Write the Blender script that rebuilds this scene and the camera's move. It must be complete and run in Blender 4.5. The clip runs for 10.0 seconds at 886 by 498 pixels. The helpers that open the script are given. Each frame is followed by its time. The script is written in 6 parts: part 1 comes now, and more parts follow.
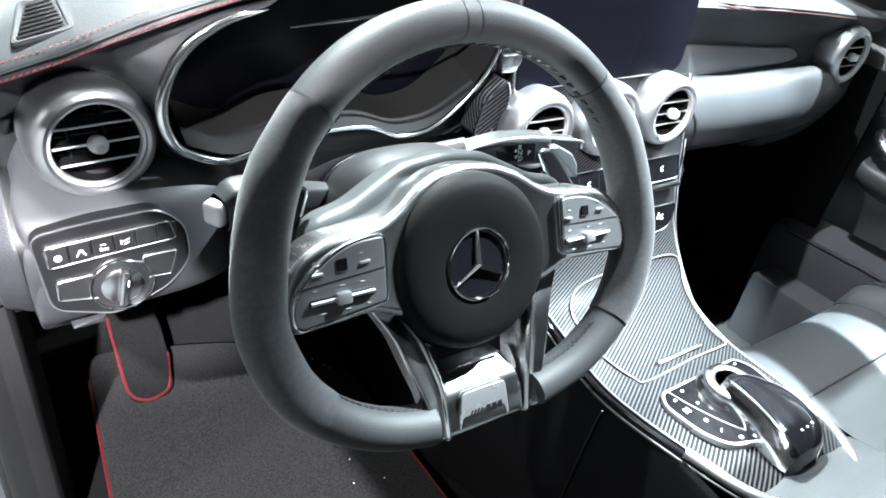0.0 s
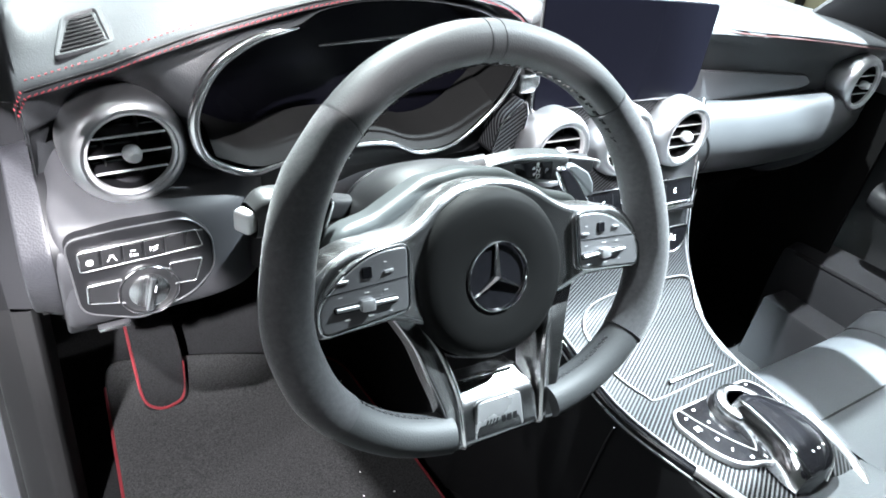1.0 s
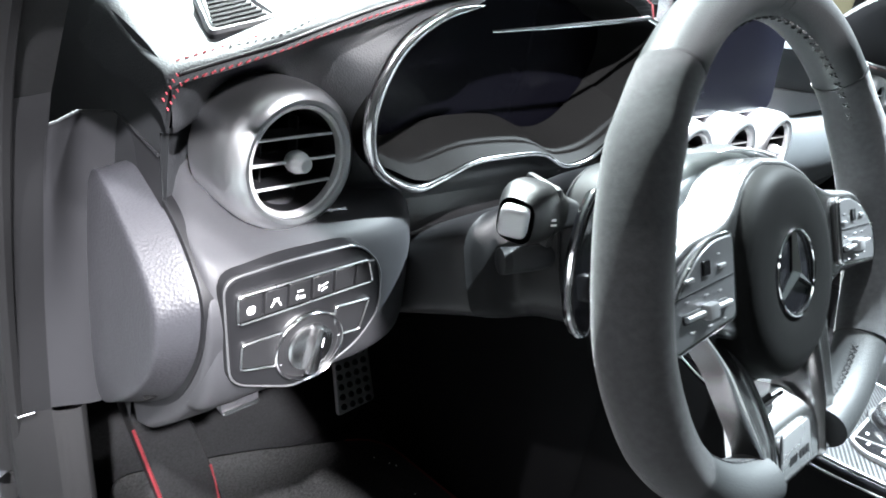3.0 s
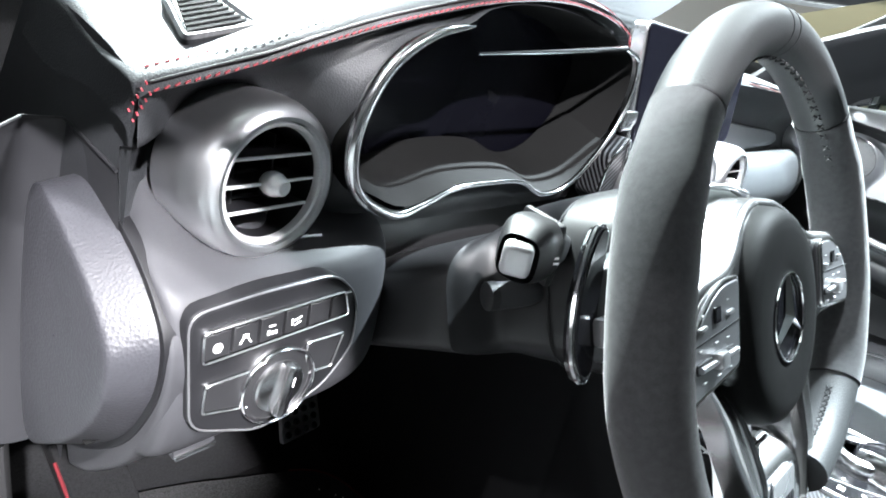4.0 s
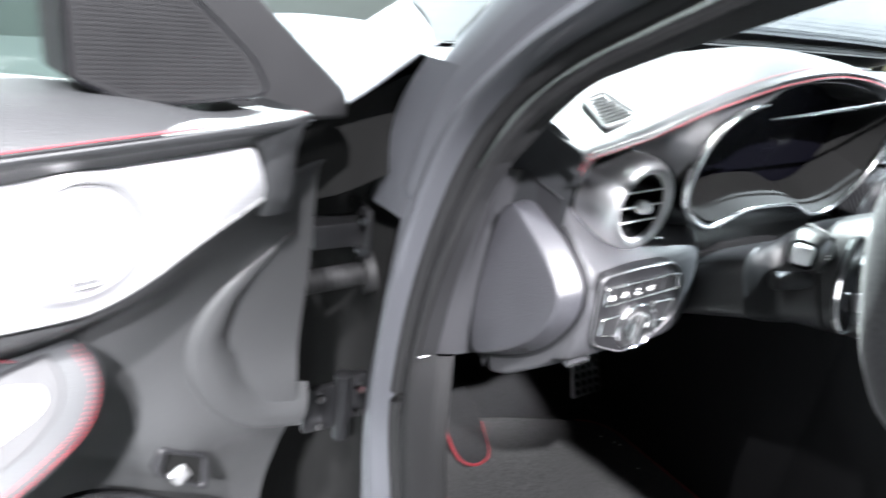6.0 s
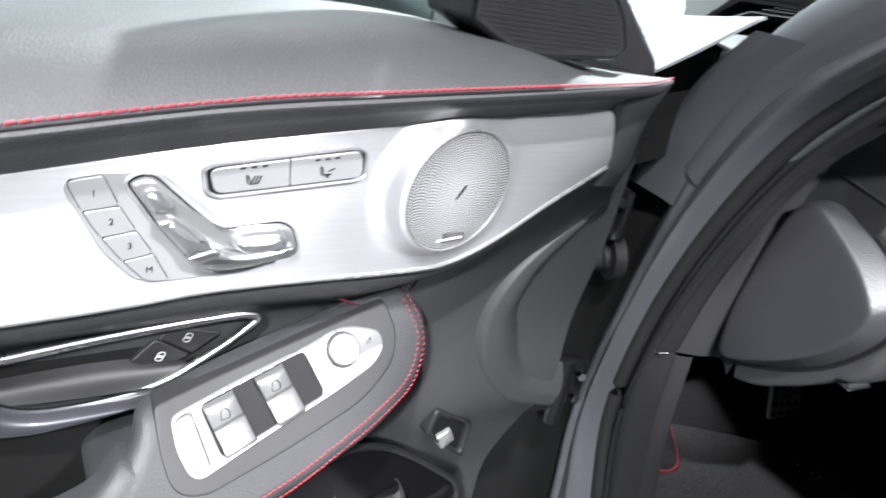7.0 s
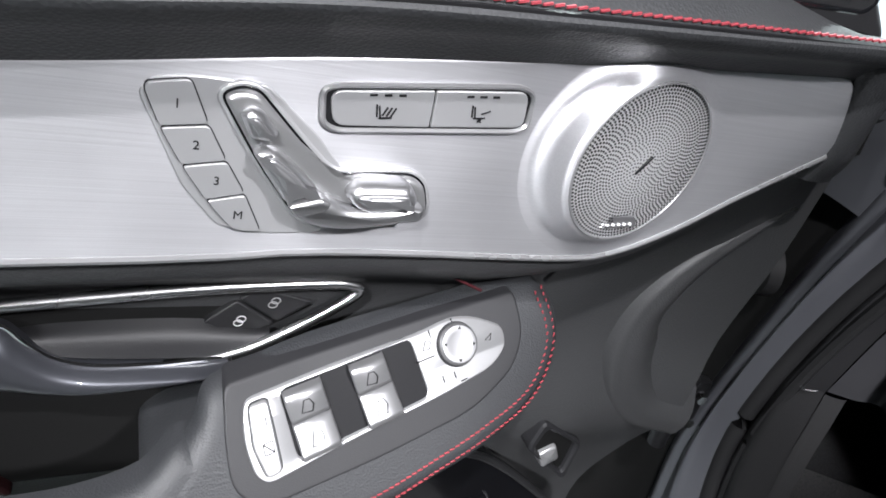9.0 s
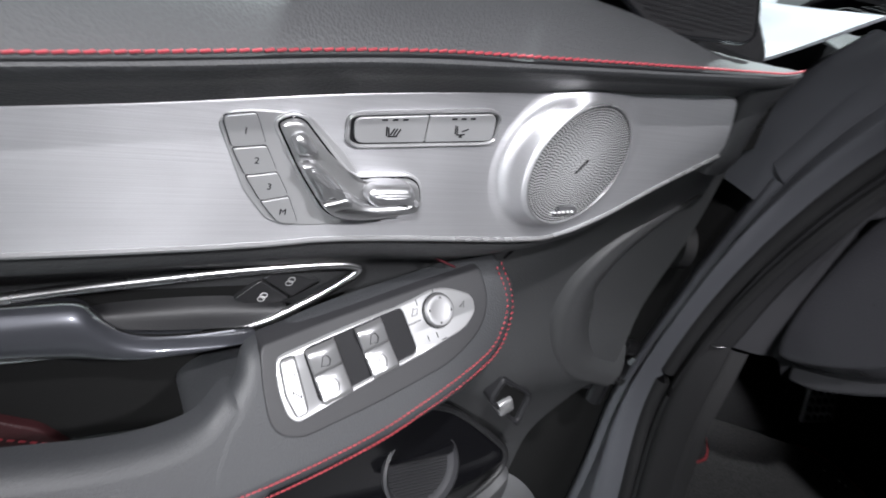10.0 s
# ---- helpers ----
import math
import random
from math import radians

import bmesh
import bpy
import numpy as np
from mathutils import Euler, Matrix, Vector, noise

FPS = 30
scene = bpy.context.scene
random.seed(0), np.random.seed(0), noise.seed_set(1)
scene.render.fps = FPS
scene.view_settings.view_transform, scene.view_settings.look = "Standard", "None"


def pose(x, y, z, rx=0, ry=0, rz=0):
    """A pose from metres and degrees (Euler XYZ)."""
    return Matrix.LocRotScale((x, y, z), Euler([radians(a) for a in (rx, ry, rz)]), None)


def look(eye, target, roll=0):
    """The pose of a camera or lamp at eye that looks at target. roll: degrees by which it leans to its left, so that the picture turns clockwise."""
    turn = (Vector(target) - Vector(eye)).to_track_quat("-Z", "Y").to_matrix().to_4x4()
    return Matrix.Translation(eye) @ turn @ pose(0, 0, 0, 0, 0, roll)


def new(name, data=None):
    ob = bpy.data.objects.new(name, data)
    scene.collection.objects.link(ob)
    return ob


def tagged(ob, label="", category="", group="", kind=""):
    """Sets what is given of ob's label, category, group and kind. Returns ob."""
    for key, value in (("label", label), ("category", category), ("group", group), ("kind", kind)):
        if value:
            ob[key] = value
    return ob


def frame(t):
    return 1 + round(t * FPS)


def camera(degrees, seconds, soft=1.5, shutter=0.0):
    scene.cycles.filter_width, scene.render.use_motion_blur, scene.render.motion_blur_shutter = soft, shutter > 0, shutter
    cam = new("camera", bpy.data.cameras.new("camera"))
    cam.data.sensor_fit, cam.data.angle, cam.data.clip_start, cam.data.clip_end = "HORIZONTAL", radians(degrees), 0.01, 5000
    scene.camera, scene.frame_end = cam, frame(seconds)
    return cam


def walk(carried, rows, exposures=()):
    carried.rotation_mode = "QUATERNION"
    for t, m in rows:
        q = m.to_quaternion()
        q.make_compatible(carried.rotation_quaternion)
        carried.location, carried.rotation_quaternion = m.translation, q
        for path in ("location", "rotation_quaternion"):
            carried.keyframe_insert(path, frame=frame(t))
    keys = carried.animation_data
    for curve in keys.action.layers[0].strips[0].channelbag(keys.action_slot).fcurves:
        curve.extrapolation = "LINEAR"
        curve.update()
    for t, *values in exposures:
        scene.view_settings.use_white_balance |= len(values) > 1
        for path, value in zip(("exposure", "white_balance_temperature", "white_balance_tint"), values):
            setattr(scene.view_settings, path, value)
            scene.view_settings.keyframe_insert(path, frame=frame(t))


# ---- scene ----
# The car's own axes: x to its right, y ahead, z up; the steering wheel's hub stands at (0, 0, 0.95).
cam = camera(67.9, 10.0, soft=1.7, shutter=0.5)
PATH = [
    (0, (-0.258, -0.289, 1.214), (0.759, 1.038, 0.116), 8.8),
    (0.5, (-0.269, -0.293, 1.214), (0.735, 1.051, 0.125), 10.1),
    (1, (-0.274, -0.297, 1.215), (0.734, 1.075, 0.166), 9.4),
    (1.5, (-0.289, -0.298, 1.208), (0.719, 1.098, 0.191), 7.3),
    (2, (-0.346, -0.263, 1.168), (0.753, 1.129, 0.243), 5.8),
    (2.5, (-0.402, -0.172, 1.123), (0.804, 1.183, 0.282), 6.6),
    (2.7, (-0.412, -0.14, 1.105), (0.836, 1.194, 0.29), 7.2),
    (3.8, (-0.414, -0.062, 1.077), (1.028, 1.124, 0.36), 11.8),
    (4, (-0.415, -0.06, 1.082), (1.045, 1.109, 0.373), 12.3),
    (4.5, (-0.421, -0.068, 1.087), (1.04, 1.087, 0.358), 13.7),
    (5, (-0.452, -0.119, 1.109), (0.925, 1.121, 0.356), 12.2),
    (5.5, (-0.542, -0.175, 1.155), (0.602, 1.267, 0.373), 8.8),
    (6, (-0.678, -0.186, 1.158), (0.274, 1.385, 0.367), 7.0),
    (6.2, (-0.729, -0.18, 1.156), (0.141, 1.433, 0.354), 7.0),
    (7.3, (-0.819, -0.075, 1.102), (-0.209, 1.602, 0.2), 11.4),
    (7.5, (-0.82, -0.065, 1.095), (-0.253, 1.622, 0.182), 11.7),
    (8, (-0.827, -0.039, 1.083), (-0.367, 1.661, 0.136), 12.5),
    (8.5, (-0.824, -0.025, 1.076), (-0.424, 1.672, 0.095), 13.3),
    (9, (-0.821, -0.02, 1.073), (-0.388, 1.661, 0.081), 14.5),
    (9.5, (-0.831, -0.025, 1.078), (-0.333, 1.634, 0.078), 15.9),
    (10, (-0.865, -0.084, 1.106), (-0.246, 1.544, 0.124), 16.2),
]
walk(cam, [(t, look(eye, target, roll)) for t, eye, target, roll in PATH],
     exposures=[(0, 0.08), (1.0, 0.18), (2.6, 0.18), (3.8, 0.27), (4.8, 0.22), (5.5, 0.36), (6.0, 0.48), (6.3, 0.42), (7.3, -1.08), (8.0, -1.26), (9.0, -1.52), (10, -1.65)])

# ---- light: a motor-show hall with ceiling spots, plus unseen fill lamps ----
world = bpy.data.worlds.new("hall_air")
world.use_nodes = True
world.node_tree.nodes["Background"].inputs[0].default_value = (0.80, 0.90, 1.0, 1)
world.node_tree.nodes["Background"].inputs[1].default_value = 0.012
scene.world = world


def hall_spot(name, eye, target, watts, angle, colour, size=0.12):
    data = bpy.data.lights.new(name, "SPOT")
    data.energy, data.spot_size, data.spot_blend, data.color, data.shadow_soft_size = watts, radians(angle), 0.4, colour, size
    ob = new(name, data)
    ob.matrix_world = look(eye, target)
    return ob


def hall_panel(name, eye, target, w, h, watts, colour):
    data = bpy.data.lights.new(name, "AREA")
    data.shape, data.size, data.size_y, data.energy, data.color = "RECTANGLE", w, h, watts, colour
    ob = new(name, data)
    ob.matrix_world = look(eye, target)
    return ob


hall_spot("hall_spot_front", (0.7, 3.0, 4.7), (0.2, 0.2, 1.0), 9500, 52, (0.85, 0.97, 0.98), 0.05)
# added in place of bounced light on the passenger side
hall_spot("hall_spot_top", (-1.1, 0.6, 5.0), (0.85, 0.0, 0.65), 2500, 16, (0.88, 0.96, 1.0), 0.05)
hall_spot("hall_spot_right", (3.0, -0.3, 4.9), (0.75, 0.12, 0.85), 14000, 20, (0.80, 0.93, 1.0), 0.05)
hall_spot("hall_spot_side", (-3.4, -0.3, 4.3), (-0.45, 0.25, 0.85), 500, 10.5, (0.97, 0.965, 1.0), 0.05)
# added fill for the rim and dashboard end, its position invented
hall_spot("hall_spot_corner", (-1.8, -2.2, 4.4), (-0.25, 0.15, 0.82), 3000, 21, (0.97, 0.965, 1.0), 0.05)
hall_spot("hall_spot_rear", (-1.4, -3.0, 3.6), (-0.24, 0.24, 0.93), 5200, 5.5, (0.96, 0.955, 1.0), 0.05)
hall_spot("hall_spot_door", (1.0, -2.6, 3.7), (-0.66, 0.25, 0.93), 3000, 14, (0.96, 0.955, 1.0), 0.12)
hall_spot("hall_spot_aisle", (-2.3, -2.8, 3.3), (-0.66, 0.28, 0.70), 4000, 6.2, (0.95, 0.96, 1.0), 0.1)
hall_spot("hall_spot_glove", (-0.9, -0.1, 5.2), (0.60, 0.215, 0.92), 24000, 3.6, (0.78, 0.94, 1.0), 0.04)
hall_panel("hall_light_front", (0.4, 4.2, 4.4), (0.2, 0.2, 0.9), 3.0, 0.5, 130, (0.88, 0.95, 1.0))
hall_panel("hall_light_over", (-2.2, -0.2, 5.2), (-1.0, 0.0, 0.8), 0.5, 4.0, 25, (1.0, 0.98, 0.97))
hall_panel("hall_light_back", (0.3, -4.2, 3.4), (-0.5, 0.2, 0.9), 3.0, 0.5, 25, (1.0, 0.98, 0.97))
# unseen panel added as soft fill through the open door
hall_panel("hall_light_left", (-4.4, 0.1, 3.5), (-0.3, 0.2, 0.9), 2.2, 1.4, 50, (0.94, 0.955, 1.0))
# unseen panels added to brighten the beige stand and the north wall
hall_panel("hall_light_stand", (5.6, 2.0, 5.0), (7.3, 2.0, 1.6), 3.0, 0.4, 160, (1.0, 0.97, 0.85))
hall_panel("hall_light_wall", (0.0, 6.2, 5.2), (0.0, 8.0, 1.5), 8.0, 0.4, 500, (0.80, 0.97, 0.95))
scene.view_settings.exposure = 0.0

# ---- building helpers ----
def crv(pts, n, closed=False):
    """A smooth curve through the points, n steps a span."""
    p = np.array(pts, float)
    k = len(p)
    out = []
    for i in range(k if closed else k - 1):
        if closed:
            a, b, c, d = p[i - 1], p[i], p[(i + 1) % k], p[(i + 2) % k]
        else:
            b, c = p[i], p[i + 1]
            a = p[i - 1] if i else 2 * b - c
            d = p[i + 2] if i + 2 < k else 2 * c - b
        for j in range(n):
            t = j / n
            out.append(0.5 * (2 * b + (c - a) * t + (2 * a - 5 * b + 4 * c - d) * t * t + (3 * b - a - 3 * c + d) * t ** 3))
    if not closed:
        out.append(p[-1])
    return np.array(out)


def grid(p, close_u=False, close_v=False):
    """A bmesh of quads over an array of points [u][v]."""
    bm = bmesh.new()
    v = [[bm.verts.new(c) for c in row] for row in p]
    nu, nv = len(v), len(v[0])
    for i in range(nu if close_u else nu - 1):
        for j in range(nv if close_v else nv - 1):
            a, b = (i + 1) % nu, (j + 1) % nv
            try:
                bm.faces.new((v[i][j], v[i][b], v[a][b], v[a][j]))
            except ValueError:
                pass
    return bm


def loft(rows, nu=6, nv=6, close_v=False, thick=0.0):
    """A smooth sheet through rows of control points; with thick, a shell."""
    lines = np.array([crv(r, nv, close_v) for r in rows])
    cols = np.array([crv(lines[:, j], nu) for j in range(lines.shape[1])]).transpose(1, 0, 2)
    bm = grid(cols, False, close_v)
    bmesh.ops.recalc_face_normals(bm, faces=bm.faces[:])
    if thick:
        bmesh.ops.solidify(bm, geom=bm.faces[:], thickness=thick)
    return bm


def outline_round(pts, r, n=5):
    """A polygon with its corners rounded; r a number or one a corner."""
    p = [np.array(q, float) for q in pts]
    rs = r if isinstance(r, (list, tuple)) else [r] * len(p)
    out = []
    for i, q in enumerate(p):
        a, b = p[i - 1] - q, p[(i + 1) % len(p)] - q
        la, lb = np.linalg.norm(a), np.linalg.norm(b)
        d = min(rs[i], la * 0.48, lb * 0.48)
        s, e = q + a / la * d, q + b / lb * d
        for j in range(n + 1):
            t = j / n
            out.append((1 - t) ** 2 * s + 2 * t * (1 - t) * q + t * t * e)
    return np.array(out)


def inset(loop, d):
    """The closed 2D outline moved inwards by d."""
    p = np.array(loop, float)
    t = np.roll(p, -1, 0) - np.roll(p, 1, 0)
    t /= np.maximum(np.linalg.norm(t, axis=1, keepdims=True), 1e-9)
    area = 0.5 * np.sum(p[:, 0] * np.roll(p[:, 1], -1) - np.roll(p[:, 0], -1) * p[:, 1])
    nrm = np.stack([-t[:, 1], t[:, 0]], 1) * (1 if area > 0 else -1)
    return p + nrm * d


def plate(loop, z0, z1, bev=0.001, dome=0.0, steps=3, tilt=None):
    """A plate over a 2D outline from z0 to z1 with a rounded upper edge; tilt(x, y) adds to z."""
    p = np.array(loop, float)
    f = tilt or (lambda x, y: 0.0)
    loops = [(p, z0)]
    for k in range(steps + 1):
        a = math.pi / 2 * k / steps
        loops.append((inset(p, bev * (1 - math.cos(a))), z1 - bev + bev * math.sin(a)))
    g = min(0.0004, bev * 0.5)
    loops.append((inset(p, bev + g), z1))
    c = p.mean(0)
    if dome:
        q = loops[-1][0]
        for k in (0.85, 0.6, 0.3):
            loops.append((c + (q - c) * k, z1 + dome * (1 - k * k)))
    bm = bmesh.new()
    rings = [[bm.verts.new((x, y, z + f(x, y))) for x, y in lp] for lp, z in loops]
    n = len(p)
    for a, b in zip(rings, rings[1:]):
        for i in range(n):
            bm.faces.new((a[i], a[(i + 1) % n], b[(i + 1) % n], b[i]))
    cap = bm.faces.new(rings[-1])
    base = bm.faces.new(rings[0][::-1])
    bmesh.ops.triangulate(bm, faces=[cap, base])
    bmesh.ops.recalc_face_normals(bm, faces=bm.faces[:])
    return bm


def frame_plate(outer, inner, z0, z1, bev=0.0008, tilt=None):
    """A flat band between two outlines with the same number of points."""
    o, i = np.array(outer, float), np.array(inner, float)
    f = tilt or (lambda x, y: 0.0)
    loops = [(o, z0), (o, z1 - bev), (inset(o, bev), z1), (inset(i, -bev), z1), (i, z1 - bev), (i, z0)]
    p = [[(x, y, z + f(x, y)) for x, y in lp] for lp, z in loops]
    bm = grid(p, True, True)
    bmesh.ops.recalc_face_normals(bm, faces=bm.faces[:])
    return bm


def tube(path, r, n=10, closed=False, flat=1.0, up=(0, 0, 1)):
    """A round bar along a path; r a number or one a point; flat squeezes it along up."""
    p = np.array(path, float)
    k = len(p)
    rs = np.full(k, r) if np.isscalar(r) else np.array(r, float)
    rows = []
    for i in range(k):
        t = p[(i + 1) % k] - p[i - 1] if closed else p[min(i + 1, k - 1)] - p[max(i - 1, 0)]
        t = t / max(np.linalg.norm(t), 1e-9)
        u = np.array(up, float) - t * np.dot(up, t)
        if np.linalg.norm(u) < 1e-3:
            u = np.cross(t, (1, 0.2, 0))
        u /= np.linalg.norm(u)
        w = np.cross(t, u)
        rows.append([p[i] + rs[i] * (math.cos(a) * w + flat * math.sin(a) * u) for a in np.linspace(0, 2 * math.pi, n, endpoint=False)])
    bm = grid(rows, closed, True)
    if not closed:
        bm.verts.ensure_lookup_table()
        bm.faces.new(bm.verts[:n])
        bm.faces.new(bm.verts[-n:])
    bmesh.ops.recalc_face_normals(bm, faces=bm.faces[:])
    return bm


def lathe(profile, n=40, sx=1.0, sy=1.0, cap=True):
    """Turns (radius, z) round the local z axis."""
    rows = [[(r * math.cos(a) * sx, r * math.sin(a) * sy, z) for a in np.linspace(0, 2 * math.pi, n, endpoint=False)] for r, z in profile]
    bm = grid(rows, False, True)
    bm.verts.ensure_lookup_table()
    if cap:
        for first, r in ((0, profile[0][0]), (len(bm.verts) - n, profile[-1][0])):
            if r > 1e-5:
                bm.faces.new(bm.verts[first:first + n])
    bmesh.ops.remove_doubles(bm, verts=bm.verts[:], dist=1e-6)
    bmesh.ops.recalc_face_normals(bm, faces=bm.faces[:])
    return bm


def box(x0, x1, y0, y1, z0, z1, bev=0.002, seg=2):
    bm = bmesh.new()
    bmesh.ops.create_cube(bm, size=1)
    for v in bm.verts:
        v.co = (x0 if v.co.x < 0 else x1, y0 if v.co.y < 0 else y1, z0 if v.co.z < 0 else z1)
    if bev:
        bmesh.ops.bevel(bm, geom=bm.edges[:], offset=bev, segments=seg, profile=0.5, affect="EDGES")
    return bm


def moved(bm, m):
    bmesh.ops.transform(bm, matrix=m, verts=bm.verts[:])
    return bm


def merge(*bms):
    out = bmesh.new()
    for b in bms:
        me = bpy.data.meshes.new("tmp")
        b.to_mesh(me)
        b.free()
        out.from_mesh(me)
        bpy.data.meshes.remove(me)
    return out


def mesh_of(name, bm, material, crease=38):
    me = bpy.data.meshes.new(name)
    lim = radians(crease)
    for f in bm.faces:
        f.smooth = True
    for e in bm.edges:
        if len(e.link_faces) == 2 and e.calc_face_angle(0) > lim:
            e.smooth = False
    bm.to_mesh(me)
    bm.free()
    me.materials.append(material)
    return me


def part(name, bm, material, parent, label="", m=None, crease=38):
    ob = new(name, mesh_of(name, bm, material, crease))
    ob.parent = parent
    if m is not None:
        ob.matrix_basis = m
    return tagged(ob, label)


def thing(name, label, category, m=None, group="", kind=""):
    ob = new(name)
    ob.empty_display_size = 0.02
    if m is not None:
        ob.matrix_world = m
    return tagged(ob, label, category, group, kind)


def solo(name, bm, material, label="", category="", kind="", m=None, crease=38):
    ob = new(name, mesh_of(name, bm, material, crease))
    if m is not None:
        ob.matrix_world = m
    return tagged(ob, label, category, "", kind)


# ---- materials ----
def mat(name, col, rough=0.5, metal=0.0, bump=0.0, scale=900.0, var=0.2, vscale=14.0, coat=0.0, grain="noise", stretch=(1, 1, 1), spec=0.32, sheen=0.0, rvar=0.12, crisp=0.0):
    m = bpy.data.materials.new(name)
    m.use_nodes = True
    nt = m.node_tree
    bs = nt.nodes["Principled BSDF"]
    bs.inputs["Metallic"].default_value = metal
    bs.inputs["Specular IOR Level"].default_value = spec
    bs.inputs["Coat Weight"].default_value = coat
    bs.inputs["Coat Roughness"].default_value = 0.06
    if sheen:
        bs.inputs["Sheen Weight"].default_value = sheen
        bs.inputs["Sheen Roughness"].default_value = 0.4
    tc = nt.nodes.new("ShaderNodeTexCoord")
    mp = nt.nodes.new("ShaderNodeMapping")
    mp.inputs["Scale"].default_value = stretch
    nt.links.new(tc.outputs["Object"], mp.inputs["Vector"])
    n1 = nt.nodes.new("ShaderNodeTexNoise")
    n1.inputs["Scale"].default_value, n1.inputs["Detail"].default_value = vscale, 4
    nt.links.new(tc.outputs["Object"], n1.inputs["Vector"])
    fine = nt.nodes.new("ShaderNodeTexVoronoi" if grain == "leather" else "ShaderNodeTexNoise")
    fine.inputs["Scale"].default_value = scale
    nt.links.new(mp.outputs["Vector"], fine.inputs["Vector"])
    height = fine.outputs["Distance"] if grain == "leather" else fine.outputs["Fac"]
    ramp = nt.nodes.new("ShaderNodeMix")
    ramp.data_type = "RGBA"
    ramp.inputs[6].default_value = (*[c * (1 - var) for c in col], 1)
    ramp.inputs[7].default_value = (*[min(1, c * (1 + var)) for c in col], 1)
    both = nt.nodes.new("ShaderNodeMath")
    both.operation = "MULTIPLY_ADD"
    both.inputs[1].default_value = 0.45
    nt.links.new(height, both.inputs[0])
    half = nt.nodes.new("ShaderNodeMath")
    half.operation = "MULTIPLY"
    half.inputs[1].default_value = 0.6
    nt.links.new(n1.outputs["Fac"], half.inputs[0])
    nt.links.new(half.outputs[0], both.inputs[2])
    if crisp:
        cr = nt.nodes.new("ShaderNodeMapRange")
        cr.inputs[1].default_value, cr.inputs[2].default_value = 0.525 - crisp, 0.525 + crisp
        nt.links.new(both.outputs[0], cr.inputs[0])
        nt.links.new(cr.outputs[0], ramp.inputs[0])
    else:
        nt.links.new(both.outputs[0], ramp.inputs[0])
    nt.links.new(ramp.outputs[2], bs.inputs["Base Color"])
    rr = nt.nodes.new("ShaderNodeMapRange")
    rr.inputs[3].default_value, rr.inputs[4].default_value = max(0.02, rough - rvar), min(1, rough + rvar)
    nt.links.new(n1.outputs["Fac"], rr.inputs[0])
    nt.links.new(rr.outputs[0], bs.inputs["Roughness"])
    if bump:
        bp = nt.nodes.new("ShaderNodeBump")
        bp.inputs["Strength"].default_value, bp.inputs["Distance"].default_value = bump, 0.0006
        nt.links.new(height, bp.inputs["Height"])
        nt.links.new(bp.outputs[0], bs.inputs["Normal"])
    return m


def carbon(name):
    """Lacquered carbon weave: fine twill lines along the car."""
    m = mat(name, (0.02, 0.02, 0.022), 0.45, 0.0, coat=1.0)
    nt = m.node_tree
    bs = nt.nodes["Principled BSDF"]
    tc = nt.nodes.new("ShaderNodeTexCoord")
    w = nt.nodes.new("ShaderNodeTexWave")
    w.wave_type, w.bands_direction = "BANDS", "X"
    w.inputs["Scale"].default_value, w.inputs["Distortion"].default_value = 92.0, 0.15
    mp = nt.nodes.new("ShaderNodeMapping")
    mp.inputs["Rotation"].default_value = (radians(-45), 0, radians(65))
    nt.links.new(tc.outputs["Object"], mp.inputs["Vector"])
    nt.links.new(mp.outputs["Vector"], w.inputs["Vector"])
    r = nt.nodes.new("ShaderNodeValToRGB")
    r.color_ramp.elements[0].position, r.color_ramp.elements[0].color = 0.52, (0.002, 0.002, 0.0025, 1)
    r.color_ramp.elements[1].position, r.color_ramp.elements[1].color = 0.72, (0.044, 0.045, 0.048, 1)
    nt.links.new(w.outputs["Fac"], r.inputs[0])
    nt.links.new(r.outputs[0], bs.inputs["Base Color"])
    bs.inputs["Metallic"].default_value = 0.1
    bs.inputs["Coat Weight"].default_value = 0.0
    bs.inputs["Specular IOR Level"].default_value = 0.06
    return m


def glass(name, tint, rough=0.0):
    m = bpy.data.materials.new(name)
    m.use_nodes = True
    nt = m.node_tree
    out = nt.nodes["Material Output"]
    nt.nodes.remove(nt.nodes["Principled BSDF"])
    tr, gl, mx, fr = (nt.nodes.new(k) for k in ("ShaderNodeBsdfTransparent", "ShaderNodeBsdfGlossy", "ShaderNodeMixShader", "ShaderNodeFresnel"))
    tr.inputs[0].default_value = (*tint, 1)
    gl.inputs["Roughness"].default_value = rough
    fr.inputs[0].default_value = 1.5
    nt.links.new(fr.outputs[0], mx.inputs[0])
    nt.links.new(tr.outputs[0], mx.inputs[1])
    nt.links.new(gl.outputs[0], mx.inputs[2])
    nt.links.new(mx.outputs[0], out.inputs[0])
    return m


LEATHER = mat("black_leather", (0.022, 0.023, 0.025), 0.50, bump=0.25, scale=850, grain="leather", var=0.25)
LEATHER_SMOOTH = mat("smooth_leather", (0.024, 0.025, 0.027), 0.42, bump=0.12, scale=900, grain="leather")
SUEDE = mat("grey_suede", (0.030, 0.030, 0.032), 0.9, bump=0.4, scale=2500, sheen=0.2, var=0.42, vscale=260, crisp=0.20)
PLASTIC = mat("grey_soft_plastic", (0.032, 0.032, 0.035), 0.5, bump=0.22, scale=1400, var=0.12)
PLASTIC_DARK = mat("dark_plastic", (0.014, 0.014, 0.015), 0.45, bump=0.18, scale=1200)
BLACK = mat("black_trim", (0.006, 0.006, 0.007), 0.5, var=0.1)
GLOSS = mat("gloss_black", (0.005, 0.005, 0.006), 0.12, coat=0.4, var=0.1, rvar=0.04)
